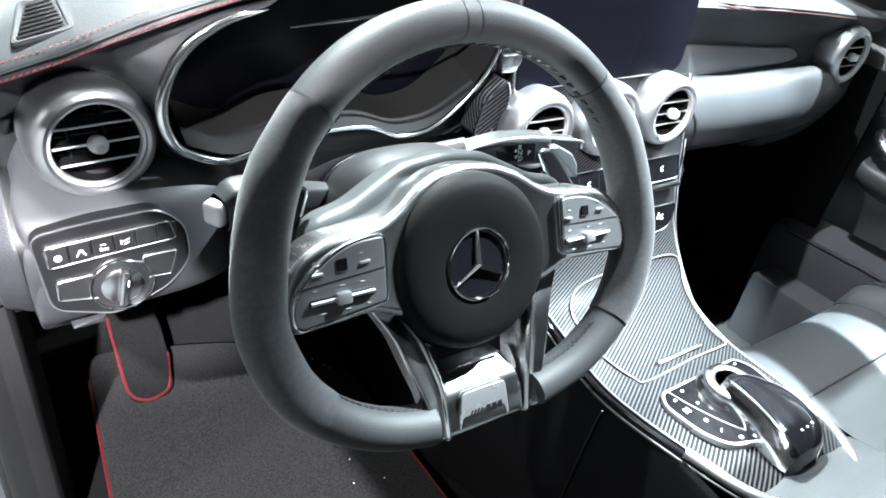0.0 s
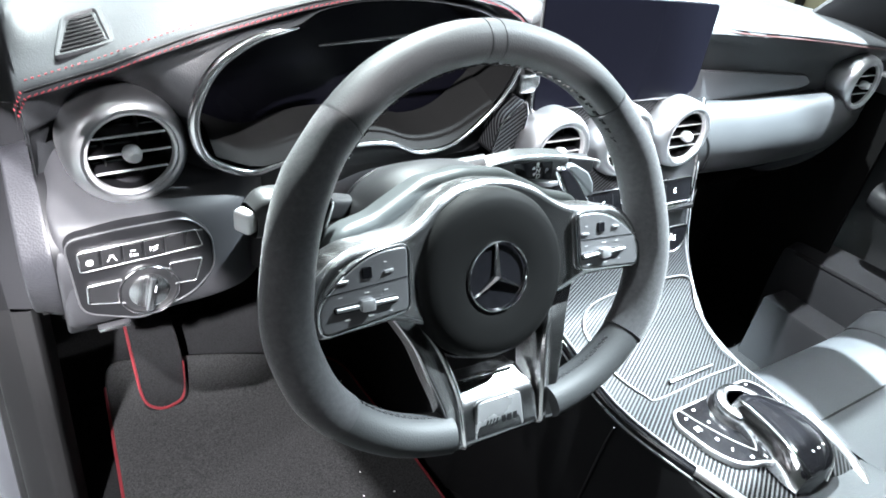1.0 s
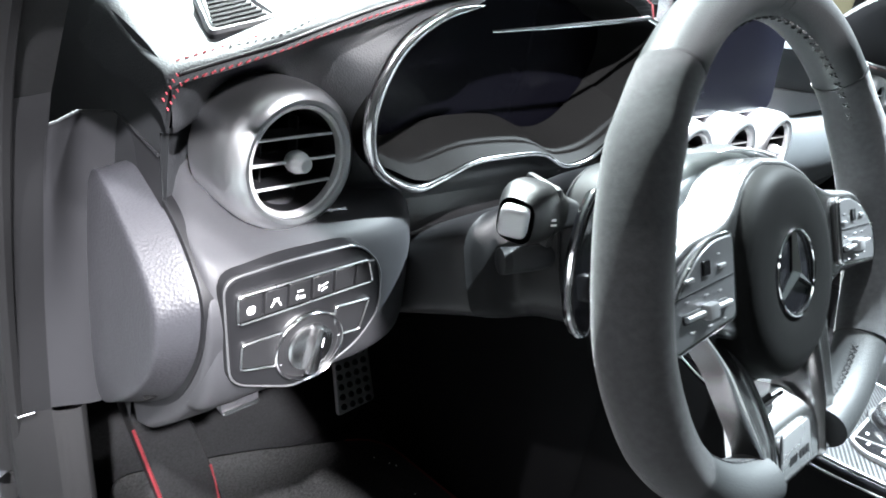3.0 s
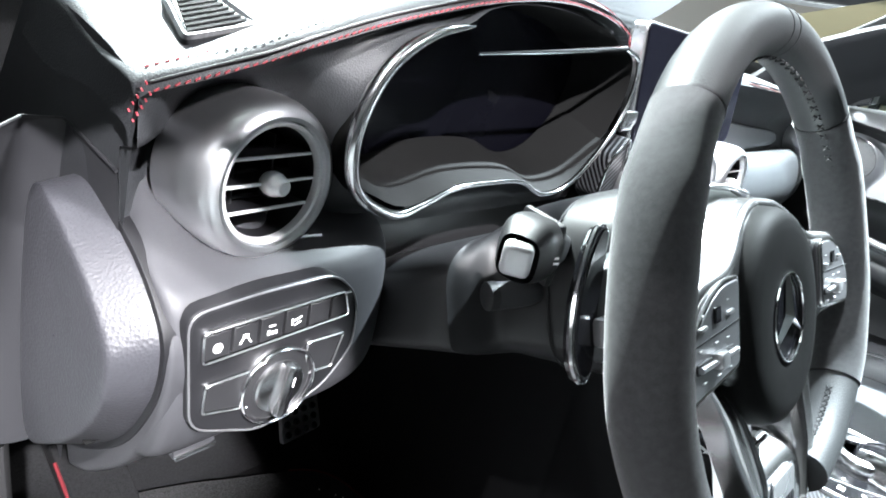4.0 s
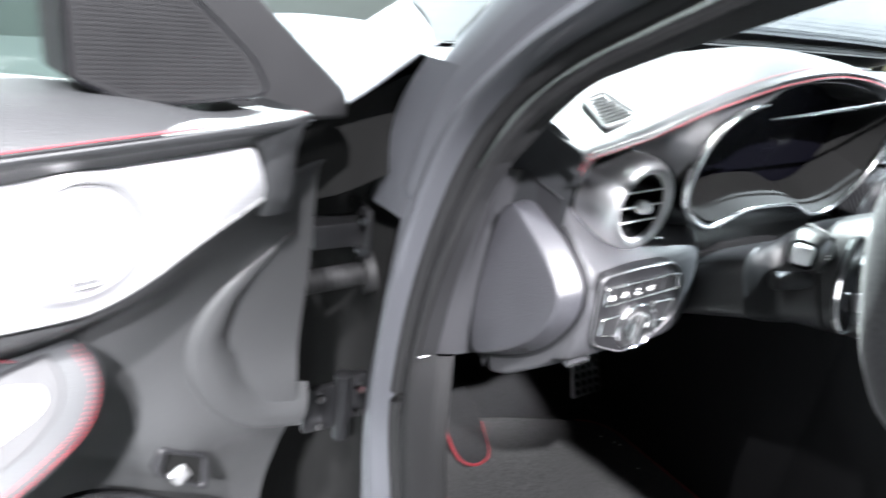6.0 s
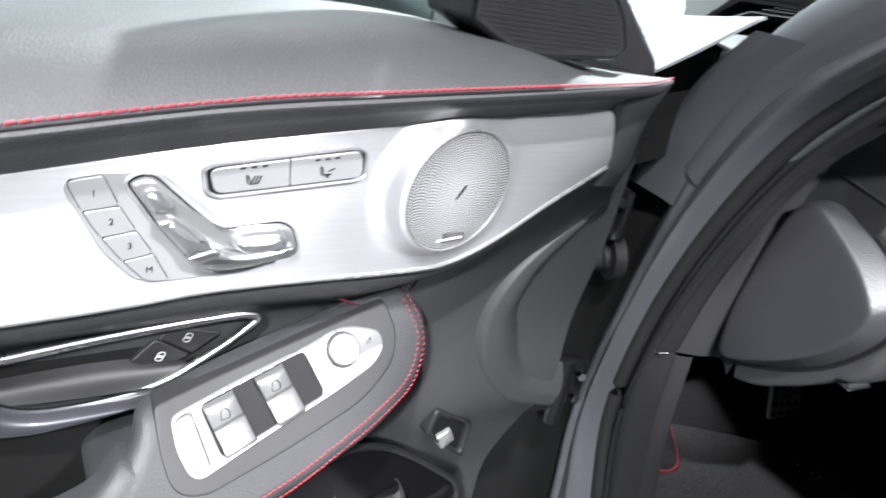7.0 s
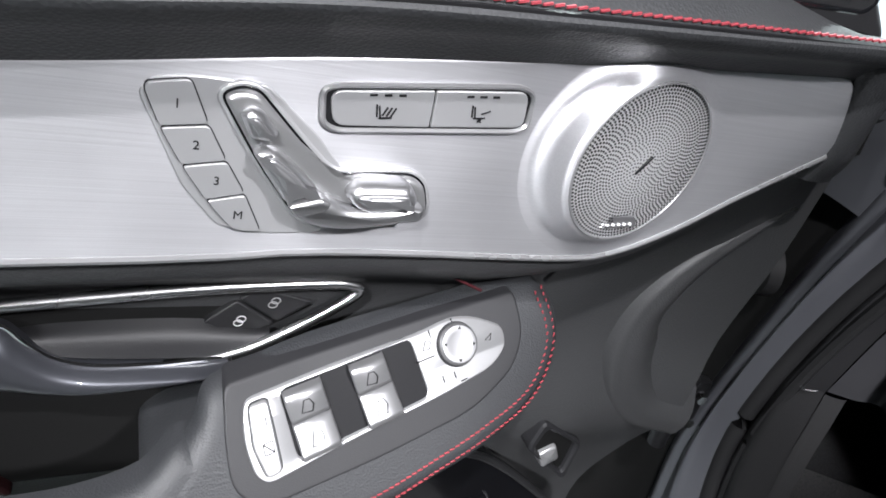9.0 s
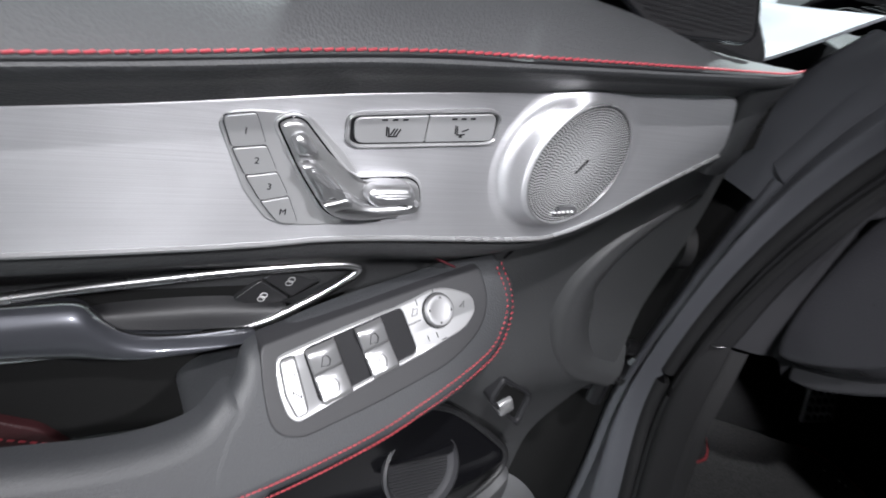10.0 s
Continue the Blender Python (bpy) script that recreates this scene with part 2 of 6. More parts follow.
SCREEN = mat("dark_screen", (0.003, 0.003, 0.005), 0.26, spec=0.06, var=0.1, rvar=0.05)
SATIN = mat("satin_silver", (0.58, 0.58, 0.59), 0.25, 1.0, bump=0.05, scale=2200, var=0.06)
CHROME = mat("chrome", (0.82, 0.82, 0.83), 0.14, 1.0, var=0.04, rvar=0.05)
SILVER = mat("silver_button", (0.52, 0.52, 0.53), 0.42, 0.75, bump=0.05, scale=3000, var=0.05)
ALU = mat("brushed_aluminium", (0.55, 0.55, 0.57), 0.42, 0.82, bump=0.14, scale=1300, stretch=(0.010, 1, 1), var=0.10, crisp=0.25)
nt = ALU.node_tree
tan = nt.nodes.new("ShaderNodeVectorTransform")
tan.vector_type, tan.convert_from, tan.convert_to = "VECTOR", "OBJECT", "WORLD"
tan.inputs[0].default_value = (0, 1, 0)
nt.links.new(tan.outputs[0], nt.nodes["Principled BSDF"].inputs["Tangent"])
nt.nodes["Principled BSDF"].inputs["Anisotropic"].default_value = 0.75
CARBON = carbon("carbon_weave")
# dark carpet blackened further for the shade in the driver's footwell
CARPET_SHADED = mat("shaded_dark_carpet", (0.0085, 0.0085, 0.009), 0.95, bump=0.8, scale=900, var=0.6, vscale=420, crisp=0.15, spec=0.15)
CARPET = mat("grey_carpet", (0.020, 0.020, 0.0205), 0.95, bump=1.0, scale=900, var=0.75, vscale=420, crisp=0.13)
RED = mat("red_thread", (0.27, 0.036, 0.048), 0.6, bump=0.2, scale=3000)
RED_EDGE = mat("red_binding", (0.11, 0.008, 0.012), 0.8, bump=0.4, scale=2000)
RUBBER = mat("seal_rubber", (0.009, 0.009, 0.0095), 0.6, bump=0.15, scale=1500, spec=0.2)
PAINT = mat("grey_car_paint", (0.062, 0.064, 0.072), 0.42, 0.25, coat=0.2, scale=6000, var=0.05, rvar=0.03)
METAL_DARK = mat("dark_metal", (0.04, 0.04, 0.043), 0.4, 0.9, bump=0.1, scale=800)
# serves black linings and stands in for shade in deep gaps
MATT = mat("matt_black_lining_and_shade", (0.006, 0.006, 0.006), 0.8, spec=0.1, var=0.1)
RED_DIM = mat("dark_red_thread", (0.26, 0.035, 0.045), 0.6, bump=0.2, scale=3000)
POD = mat("grey_silver_pod", (0.19, 0.19, 0.197), 0.36, 0.7, bump=0.05, scale=3000, var=0.05)
GRILLE = mat("grille_silver", (0.72, 0.72, 0.73), 0.42, 0.65, var=0.05)
VENT = mat("vent_silver", (0.62, 0.62, 0.635), 0.36, 1.0, bump=0.05, scale=2200, var=0.05)
ROCKER = mat("satin_rocker_silver", (0.27, 0.27, 0.275), 0.33, 0.75, var=0.05)
SURROUND = mat("grey_soft_surround", (0.015, 0.015, 0.0165), 0.5, bump=0.15, scale=1500)
PLATE = mat("bright_silver_plate", (0.31, 0.31, 0.315), 0.30, 0.6, var=0.04)
WHITE = mat("white_mark", (0.75, 0.75, 0.75), 0.5)
SEATLEATHER = mat("seat_leather", (0.045, 0.048, 0.052), 0.45, bump=0.3, scale=500, grain="leather")

# ---- steering wheel ----
def bars(parent, rows, material, z, name="marking"):
    """Small flat marks (x, y, width, height, turn) at the height z of the parent's plane."""
    out = []
    for x, y, w, h, turn in rows:
        out.append(moved(box(-w / 2, w / 2, -h / 2, h / 2, 0, 0.0005, 0), pose(x, y, z, 0, 0, turn)))
    return part(name, merge(*out), material, parent)


def letters(text, size, material, parent, m, name="lettering"):
    c = bpy.data.curves.new(name, "FONT")
    c.body, c.size, c.extrude, c.align_x, c.align_y = text, size, 0.0002, "CENTER", "CENTER"
    tmp = new(name, c)
    me = bpy.data.meshes.new_from_object(tmp)
    bpy.data.objects.remove(tmp)
    me.materials.clear()
    me.materials.append(material)
    ob = new(name, me)
    ob.parent, ob.matrix_basis = parent, m
    return ob


MARK = mat("dim_grey_mark", (0.42, 0.42, 0.42), 0.5)
SHELL = mat("satin_grey_shell", (0.055, 0.060, 0.062), 0.42, 0.3, scale=2000, bump=0.05)
SPOKE = mat("satin_spoke_silver", (0.58, 0.58, 0.585), 0.24, 1.0, bump=0.04, scale=2200, var=0.06)
SLIDE = mat("pale_silver_roller", (0.48, 0.48, 0.49), 0.30, 0.75, var=0.05)
RIM_SKIN = mat("rim_leather", (0.024, 0.025, 0.026), 0.58, bump=0.2, scale=900, grain="leather", spec=0.24)
wheel = thing("steering_wheel", "flat-bottomed black leather and grey suede sports steering wheel with silver spokes", "steering wheel", pose(0.003, 0, 0.95, 68, 0, -1.5))
half = [(0, 0.168), (0.084, 0.146), (0.145, 0.086), (0.169, 0.005), (0.161, -0.047), (0.138, -0.081), (0.097, -0.108), (0.047, -0.121), (0, -0.124)]
loop = half + [(-x, y) for x, y in half[-2:0:-1]]
RIM = [(p[0] * 0.96 + 0.005, p[1] * 0.99 + 0.002, -0.0176) for p in crv(loop, 8, True)]


def rim_piece(name, a, b, material, r0, label=""):
    """A stretch of the rim; the grips swell below the thumb rests."""
    pts = [RIM[i % 128] for i in range(a, b + 1)]
    rad = [r0 + (float(np.interp(p[1], [-0.10, -0.06, 0.088, 0.100], [0.0, 0.0014, 0.0014, 0.0])) if "grip" in name else 0.0) for p in pts]
    return part(name, tube(pts, rad, 28, flat=1.14), material, wheel, label)


rim_piece("rim_top", 116, 140, RIM_SKIN, 0.0156, "smooth black leather rim section")
rim_piece("rim_grip", 12, 40, SUEDE, 0.0158, "grey suede grip section")
rim_piece("rim_grip", 88, 116, SUEDE, 0.0158, "grey suede grip section")
rim_piece("rim_bottom", 40, 56, RIM_SKIN, 0.0156, "smooth black leather rim section")
rim_piece("rim_bottom", 73, 88, RIM_SKIN, 0.0156, "smooth black leather rim section")
for i in (12, 40, 88, 116):
    a, b = np.array(RIM[i - 1]), np.array(RIM[i + 1])
    c, d = (a + b) / 2, (b - a) / np.linalg.norm(b - a)
    part("seam", tube([c - d * 0.0007, c + d * 0.0007], 0.0161, 28, flat=1.14), BLACK, wheel)
for s in (-0.006, 0.006):
    part("seam", tube([(s - 0.0006 + 0.005, 0.1683, -0.0176), (s + 0.0006 + 0.005, 0.1683, -0.0176)], 0.0159, 28, flat=1.14), BLACK, wheel)

# crossed seam along the inner side of the rim
lace = []
for i in [k % 128 for k in range(90, 166)] + list(range(42, 56)) + list(range(74, 88)):
    p, q = np.array(RIM[i]), np.array(RIM[(i + 1) % 128])
    m = (p + q) / 2
    inw = np.array((0.005, 0.0, 0)) - np.array((m[0], m[1], 0))
    inw /= np.linalg.norm(inw)
    ang = math.degrees(math.atan2(q[1] - p[1], q[0] - p[0]))
    c = m + inw * 0.0158 + np.array((0, 0, 0.0035))
    for lean in (38, -38):
        lace.append(moved(box(-0.0030, 0.0030, -0.0006, 0.0006, -0.0006, 0.0006, 0.0002, 1), pose(*c, 0, 0, ang) @ pose(0, 0, 0, 90, 0, 0) @ pose(0, 0, 0, 0, 0, lean)))
tagged(part("rim_lacing", merge(*lace), BLACK, wheel, "black crossed rim stitching"), kind="stuff")

pad = lathe([(0, -0.0085), (0.0262, -0.0085), (0.0268, -0.0070), (0.0340, -0.0058), (0.0500, -0.0056), (0.0575, -0.0066), (0.0625, -0.0095), (0.0655, -0.0150), (0.0666, -0.024), (0.0666, -0.040)], 72)
part("hub_pad", pad, mat("matt_airbag_cover", (0.0045, 0.0045, 0.0045), 0.62, bump=0.25, scale=1600, spec=0.05), wheel, "matt black airbag cover")
part("hub_ring", lathe([(0.0672, -0.034), (0.0690, -0.0305), (0.0712, -0.0325), (0.0720, -0.042)], 72, cap=False), SPOKE, wheel, "thin satin silver hub ring")
part("hub_back", lathe([(0.0655, -0.038), (0.066, -0.052), (0.060, -0.066), (0.0, -0.066)], 48), PLASTIC_DARK, wheel, "black hub housing")
part("emblem_well", lathe([(0.0, -0.0078), (0.0262, -0.0078), (0.0266, -0.0084)], 40), GLOSS, wheel)
MIRROR = mat("polished_emblem_chrome", (0.80, 0.80, 0.81), 0.07, 1.0, var=0.03, rvar=0.03)
emblem = part("emblem_ring", tube([(0.0262 * math.cos(a), 0.0262 * math.sin(a), -0.0060) for a in np.linspace(0, 2 * math.pi, 48, endpoint=False)], 0.0009, 8, True), MIRROR, wheel, "polished chrome emblem")
for k in range(3):
    a = radians(90 + 120 * k)
    d, w = np.array((math.cos(a), math.sin(a), 0)), np.array((-math.sin(a), math.cos(a), 0))
    base = np.array((0, 0, -0.0076))
    bm = bmesh.new()
    v = [bm.verts.new(p) for p in (base + d * 0.0258 + w * 0.0006, base - w * -0.0030 - d * 0.0017, base + w * -0.0030 - d * 0.0017, base + d * 0.0258 - w * 0.0006, base + (0, 0, 0.0042), base + d * 0.0250 + (0, 0, 0.0022))]
    for q in ((0, 1, 4, 5), (2, 3, 5, 4), (1, 2, 4), (0, 5, 3)):
        bm.faces.new([v[i] for i in q])
    bmesh.ops.recalc_face_normals(bm, faces=bm.faces[:])
    part("emblem_bar", bm, MIRROR, emblem, crease=10)

AHEAD = pose(0, 0, 0.005)
# satin arch that carries both button pods over the hub
arch_half = [(0.0, 0.0718), (0.025, 0.0690), (0.044, 0.0610), (0.058, 0.0505), (0.073, 0.0430), (0.092, 0.0405), (0.115, 0.0382), (0.132, 0.0310), (0.1445, 0.0170), (0.1505, 0.0010), (0.1495, -0.0130), (0.1420, -0.0205), (0.086, -0.0180), (0.060, -0.030)]
arch = np.array([(x + 0.004, y) for x, y in arch_half] + [(-x + 0.004, y) for x, y in arch_half[:0:-1]])
arch = outline_round(arch, 0.006, 3)
part("spoke_arch", plate(arch, -0.052, -0.0165, 0.0065, steps=6, tilt=lambda x, y: -0.012 * max(0, 1 - abs(x - 0.004) / 0.085)), SPOKE, wheel, "satin silver arch around the hub", AHEAD)
shell_half = [(0.0, 0.0780), (0.035, 0.0745), (0.060, 0.0620), (0.080, 0.0515), (0.1015, 0.0465), (0.110, 0.0420), (0.118, 0.0300), (0.122, 0.010), (0.114, -0.010), (0.090, -0.012), (0.066, -0.010), (0.064, 0.02), (0.03, 0.055)]
shl = np.array([(x + 0.004, y) for x, y in shell_half] + [(-x + 0.004, y) for x, y in shell_half[:0:-1]])
part("back_shell", plate(outline_round(shl, 0.006, 3), -0.074, -0.046, 0.010, steps=5), SHELL, wheel, "dark satin back shell")
for s in (-1, 1):
    side = lambda pts: [(s * x + 0.004, y) for x, y in pts]
    pod = outline_round(side([(0.0765, 0.0350), (0.098, 0.0345), (0.114, 0.0285), (0.131, 0.0165), (0.1425, 0.0030), (0.1435, -0.0080), (0.1400, -0.0155), (0.0785, -0.0095)]), [0.005, 0.012, 0.014, 0.012, 0.006, 0.005, 0.005, 0.004], 5)
    p = part("button_pod", plate(pod, -0.030, -0.0135, 0.0012), POD, wheel, "silver button pod", AHEAD)
    part("pod_edge", tube([(x, y, -0.0150) for x, y in inset(pod, -0.0008)], 0.0014, 8, True), CHROME, wheel, "chrome pod edge", AHEAD)
    part("touch_square", plate(outline_round([(s * 0.104 - 0.0035, 0.018), (s * 0.104 + 0.0035, 0.018), (s * 0.104 + 0.0035, 0.026), (s * 0.104 - 0.0035, 0.026)], 0.001, 2), -0.014, -0.0122, 0.0005), GLOSS, p)
    part("slider_groove", plate(outline_round([(s * 0.106 - 0.023, -0.0025), (s * 0.106 + 0.023, -0.0025), (s * 0.106 + 0.023, 0.003), (s * 0.106 - 0.023, 0.003)], 0.002, 3), -0.014, -0.0128, 0.0005), BLACK, p)
    part("slider_rod", tube([(s * 0.106 - 0.022, 0.0006, -0.0115), (s * 0.106 + 0.022, 0.0006, -0.0115)], 0.0016, 10), VENT, p, "silver slider rod")
    part("slider", box(s * 0.106 - 0.0052, s * 0.106 + 0.0052, -0.0036, 0.0048, -0.014, -0.0078, 0.0018), SLIDE, p, "silver roller")
    for dx, dy, w in ((-0.017, 0.0185, 0.0075), (0.016, 0.0205, 0.0075)):
        part("rocker", moved(box(-w / 2, w / 2, -0.0011, 0.0011, -0.014, -0.0118, 0.0008), pose(s * 0.104 + dx, dy, 0, 0, 0, -s * 4)), SLIDE, p, "small silver rocker")
    marks = [(s * 0.106 - 0.018, 0.0085, 0.004, 0.001, 0), (s * 0.106 + 0.001, 0.0085, 0.005, 0.001, 0), (s * 0.106 + 0.015, 0.008, 0.004, 0.001, 0), (s * 0.106 - 0.014, -0.0075, 0.006, 0.0012, 0), (s * 0.106 + 0.003, -0.0080, 0.005, 0.0012, 0), (s * 0.106 + 0.018, -0.0075, 0.003, 0.0012, 0), (s * 0.104 - 0.016, 0.0245, 0.003, 0.0010, 0), (s * 0.104 + 0.014, 0.0270, 0.003, 0.0010, 0)]
    bars(p, [(x, y, w * 0.7, h * 0.5, t) for x, y, w, h, t in marks], MARK, -0.0134)
    part("pod_seam", moved(box(-0.031, 0.031, -0.0003, 0.0003, -0.0140, -0.0131, 0), pose(s * 0.109 + 0.004, 0.0125, 0, 0, 0, -s * 3)), BLACK, p)
    # lower spoke: a channel between two ribs
    oe = crv([(0.0870, -0.0130), (0.0842, -0.0211), (0.0715, -0.0459), (0.0632, -0.0731), (0.0555, -0.0975), (0.0495, -0.1300), (0.0485, -0.1335)], 5)
    ie = crv([(0.0560, -0.0280), (0.0510, -0.0400), (0.0450, -0.0530), (0.0392, -0.0715), (0.0355, -0.0920), (0.0335, -0.1310), (0.0330, -0.1350)], 5)
    zz = np.interp(np.linspace(0, 1, len(oe)), np.linspace(0, 1, 7), [-0.032, -0.027, -0.0205, -0.0160, -0.0130, -0.0140, -0.026])
    rows = [[(s * (a[0] + (b[0] - a[0]) * k) + 0.004, a[1] + (b[1] - a[1]) * k, z + h) for k, h in ((0, -0.016), (0.0, -0.002), (0.04, 0.0022), (0.10, 0.0030), (0.30, 0.0022), (0.50, 0.0014), (0.66, 0.0018), (0.74, 0.0032), (0.80, 0.0036), (0.86, 0.0020), (0.93, -0.001), (1, -0.008), (1, -0.030))] for a, b, z in zip(oe, ie, zz)]
    part("lower_spoke", loft(rows, 2, 4), SPOKE, wheel, "satin silver ribbed lower spoke")
    paddle = outline_round(side([(0.104, 0.064), (0.114, 0.066), (0.1266, 0.0527), (0.1396, 0.0313), (0.1457, 0.0122), (0.1461, -0.0022), (0.1412, -0.0117), (0.1350, -0.0130), (0.1290, -0.0050), (0.1220, 0.022)]), 0.006, 4)
    part("shift_paddle", plate(paddle, -0.0715, -0.0640, 0.002), GLOSS, wheel, "black shift paddle")
    part("paddle_edge", tube([(x, y, -0.0672) for x, y in inset(paddle, 0.0004)], 0.0021, 8, True), CHROME, wheel, "silver paddle edge")
    part("paddle_mount", box(s * 0.126 + 0.004 - 0.005, s * 0.126 + 0.004 + 0.005, 0.004, 0.020, -0.0640, -0.0540, 0.003), POD, wheel, "silver paddle contact")
FLUSH = pose(0, 0, -0.0006)
slab = ((-0.0850, -0.050, 0.030), (-0.0850, -0.034, 0.030), (-0.0862, -0.0305, 0.030), (-0.0890, -0.0270, 0.0305), (-0.0940, -0.0200, 0.032), (-0.1000, -0.0155, 0.034), (-0.1100, -0.0134, 0.036), (-0.1220, -0.0128, 0.036), (-0.1300, -0.0132, 0.036), (-0.1345, -0.0160, 0.036), (-0.1365, -0.0215, 0.036), (-0.1350, -0.032, 0.036), (-0.1250, -0.036, 0.036))
rows = [[(0.002 - w, y, z - 0.010), (0.0022 - w, y, z - 0.002), *[(0.002 + w * k, y, z) for k in (-0.96, -0.8, -0.4, 0, 0.4, 0.8, 0.96)], (0.0018 + w, y, z - 0.002), (0.002 + w, y, z - 0.010)] for y, z, w in slab]
part("spoke_bridge", loft(rows, 3, 2), SPOKE, wheel, "satin silver spoke bridge")
part("bridge_lip", tube([(x, -0.0868, -0.0296) for x in np.linspace(-0.020, 0.024, 8)], 0.0015, 8), MIRROR, wheel, "bright upper lip")
BADGE = outline_round([(-0.0205, -0.0985), (0.0205, -0.0985), (0.0245, -0.1325), (-0.0245, -0.1325)], 0.005, 4)
badge = part("badge_plate", plate(BADGE, -0.016, -0.0108, 0.0012, tilt=lambda x, y: -0.003 * max(0, (-y - 0.124) / 0.009)), PLATE, wheel, "silver badge plate", FLUSH)
part("badge_gap", tube([(x, y, -0.0118 - 0.003 * max(0, (-y - 0.124) / 0.009)) for x, y in inset(BADGE, -0.0006)], 0.0006, 6, True), BLACK, wheel, "", FLUSH)
bars(badge, [(-0.0125 + 0.0030 * k, -0.1175, 0.0013, 0.0055, -25) for k in range(4)] + [(0.003, -0.1175, 0.0038, 0.0055, 0), (0.0085, -0.1175, 0.0042, 0.0055, 0), (0.014, -0.1175, 0.0038, 0.0055, 0)], METAL_DARK, -0.0107)

# steering column behind the wheel
column = thing("steering_column", "black plastic steering column shroud with stalks", "steering column", pose(0.003, 0, 0.95, 68, 0, 0))
rows = []
for n, w, hi, lo, sq in ((-0.066, 0.066, 0.076, 0.046, 0.8), (-0.10, 0.074, 0.082, 0.042, 0.75), (-0.15, 0.077, 0.076, 0.034, 0.7), (-0.166, 0.080, 0.071, 0.030, 0.6), (-0.178, 0.104, 0.060, 0.026, 0.5), (-0.196, 0.114, 0.056, 0.022, 0.45), (-0.31, 0.118, 0.036, 0.028, 0.45)):
    rows.append([(w * math.copysign(abs(math.cos(a)) ** sq, math.cos(a)), (hi if math.sin(a) > 0 else lo) * math.copysign(abs(math.sin(a)) ** sq, math.sin(a)), n) for a in np.linspace(0, 2 * math.pi, 32, endpoint=False)])
part("shroud", loft(rows, 4, 2, True), mat("column_plastic", (0.012, 0.012, 0.013), 0.42, bump=0.15, scale=1200), column, "matt black column shroud")
part("shroud_seam", tube([(0.0775 * math.copysign(abs(math.cos(a)) ** 0.7, math.cos(a)), (0.0785 if math.sin(a) > 0 else 0.0385) * math.copysign(abs(math.sin(a)) ** 0.7, math.sin(a)), -0.125) for a in np.linspace(0, 2 * math.pi, 60, endpoint=False)], 0.0009, 6, True), BLACK, column)


def stalk(name, label, pts, rad, material, tip_material, tip):
    t = thing(name, label, "stalk")
    part("arm", tube(crv(pts, 5), np.interp(np.linspace(0, 1, 5 * (len(pts) - 1) + 1), np.linspace(0, 1, len(rad)), rad), 14), material, t)
    a, b = np.array(pts[-2]), np.array(pts[-1])
    d = (b - a) / np.linalg.norm(b - a)
    part("end_cap", tube([b - d * 0.002, b + d * tip * 0.8, b + d * tip], [rad[-1] * 1.04, rad[-1] * 1.0, rad[-1] * 0.8], 14), tip_material, t)
    return t


ind = thing("indicator_stalk", "black indicator stalk with a square silver end button", "stalk")
rows = []
for x, y, z, r in ((-0.055, 0.135, 0.948, 0.009), (-0.095, 0.122, 0.960, 0.0125), (-0.120, 0.113, 0.968, 0.0165), (-0.140, 0.107, 0.971, 0.0170), (-0.152, 0.103, 0.969, 0.0122)):
    rows.append([(x + 0.25 * r * math.cos(a), y - 0.85 * r * math.copysign(abs(math.cos(a)) ** 0.6, math.cos(a)), z + r * math.copysign(abs(math.sin(a)) ** 0.6, math.sin(a))) for a in np.linspace(0, 2 * math.pi, 20, endpoint=False)])
part("arm", loft(rows, 4, 2, True), PLASTIC_DARK, ind)
part("end_button", moved(plate(outline_round([(-0.0078, -0.0086), (0.0078, -0.0086), (0.0078, 0.0086), (-0.0078, 0.0086)], 0.0042, 4), 0.0, 0.008, 0.003), pose(-0.1525, 0.103, 0.970, 90, 0, -58)), SILVER, ind, "silver end button")
part("collar", moved(box(-0.003, 0.003, -0.0165, 0.0165, -0.018, 0.018, 0.003), pose(-0.121, 0.112, 0.968, 0, 0, -16)), BLACK, ind)
bars(ind, [(0, 0, 0.008, 0.0012, 0), (-0.002, 0.003, 0.0012, 0.005, 30), (0.003, -0.003, 0.004, 0.0012, 0)], WHITE, 0.0).matrix_basis = pose(-0.134, 0.0938, 0.970, 90, 0, -15)

stalk("cruise_stalk", "short black lower stalk on the steering column", [(-0.058, 0.132, 0.920), (-0.080, 0.137, 0.9185), (-0.101, 0.146, 0.9165)], [0.007, 0.0088, 0.0092], PLASTIC, PLASTIC_DARK, 0.004)
gear = thing("gear_selector", "black gear selector stalk with a silver edge and park button", "stalk")
lever = [(0.0504, 0.9796), (0.0633, 0.9857), (0.0912, 0.9889), (0.1254, 0.9866), (0.1500, 0.9820), (0.1501, 0.9695), (0.1518, 0.9563), (0.1188, 0.9590), (0.0833, 0.9669), (0.0565, 0.9732)]
LV = lambda y: pose(0, y, 0, 90, 0, 0)
part("arm", plate(outline_round(lever, 0.004, 4), -0.018, 0.0, 0.004), mat("satin_lever_plastic", (0.020, 0.021, 0.021), 0.40, var=0.06), gear, "satin dark grey lever", LV(0.105))
part("lever_panel", plate(outline_round([(0.0820, 0.9835), (0.1283, 0.9812), (0.1322, 0.9616), (0.0893, 0.9690)], 0.002, 3), -0.004, 0.0003, 0.0002), GLOSS, gear, "gloss black selector panel", LV(0.105))
part("root", tube([(0.062, 0.118, 0.979), (0.03, 0.135, 0.968)], 0.010, 12), PLASTIC_DARK, gear)
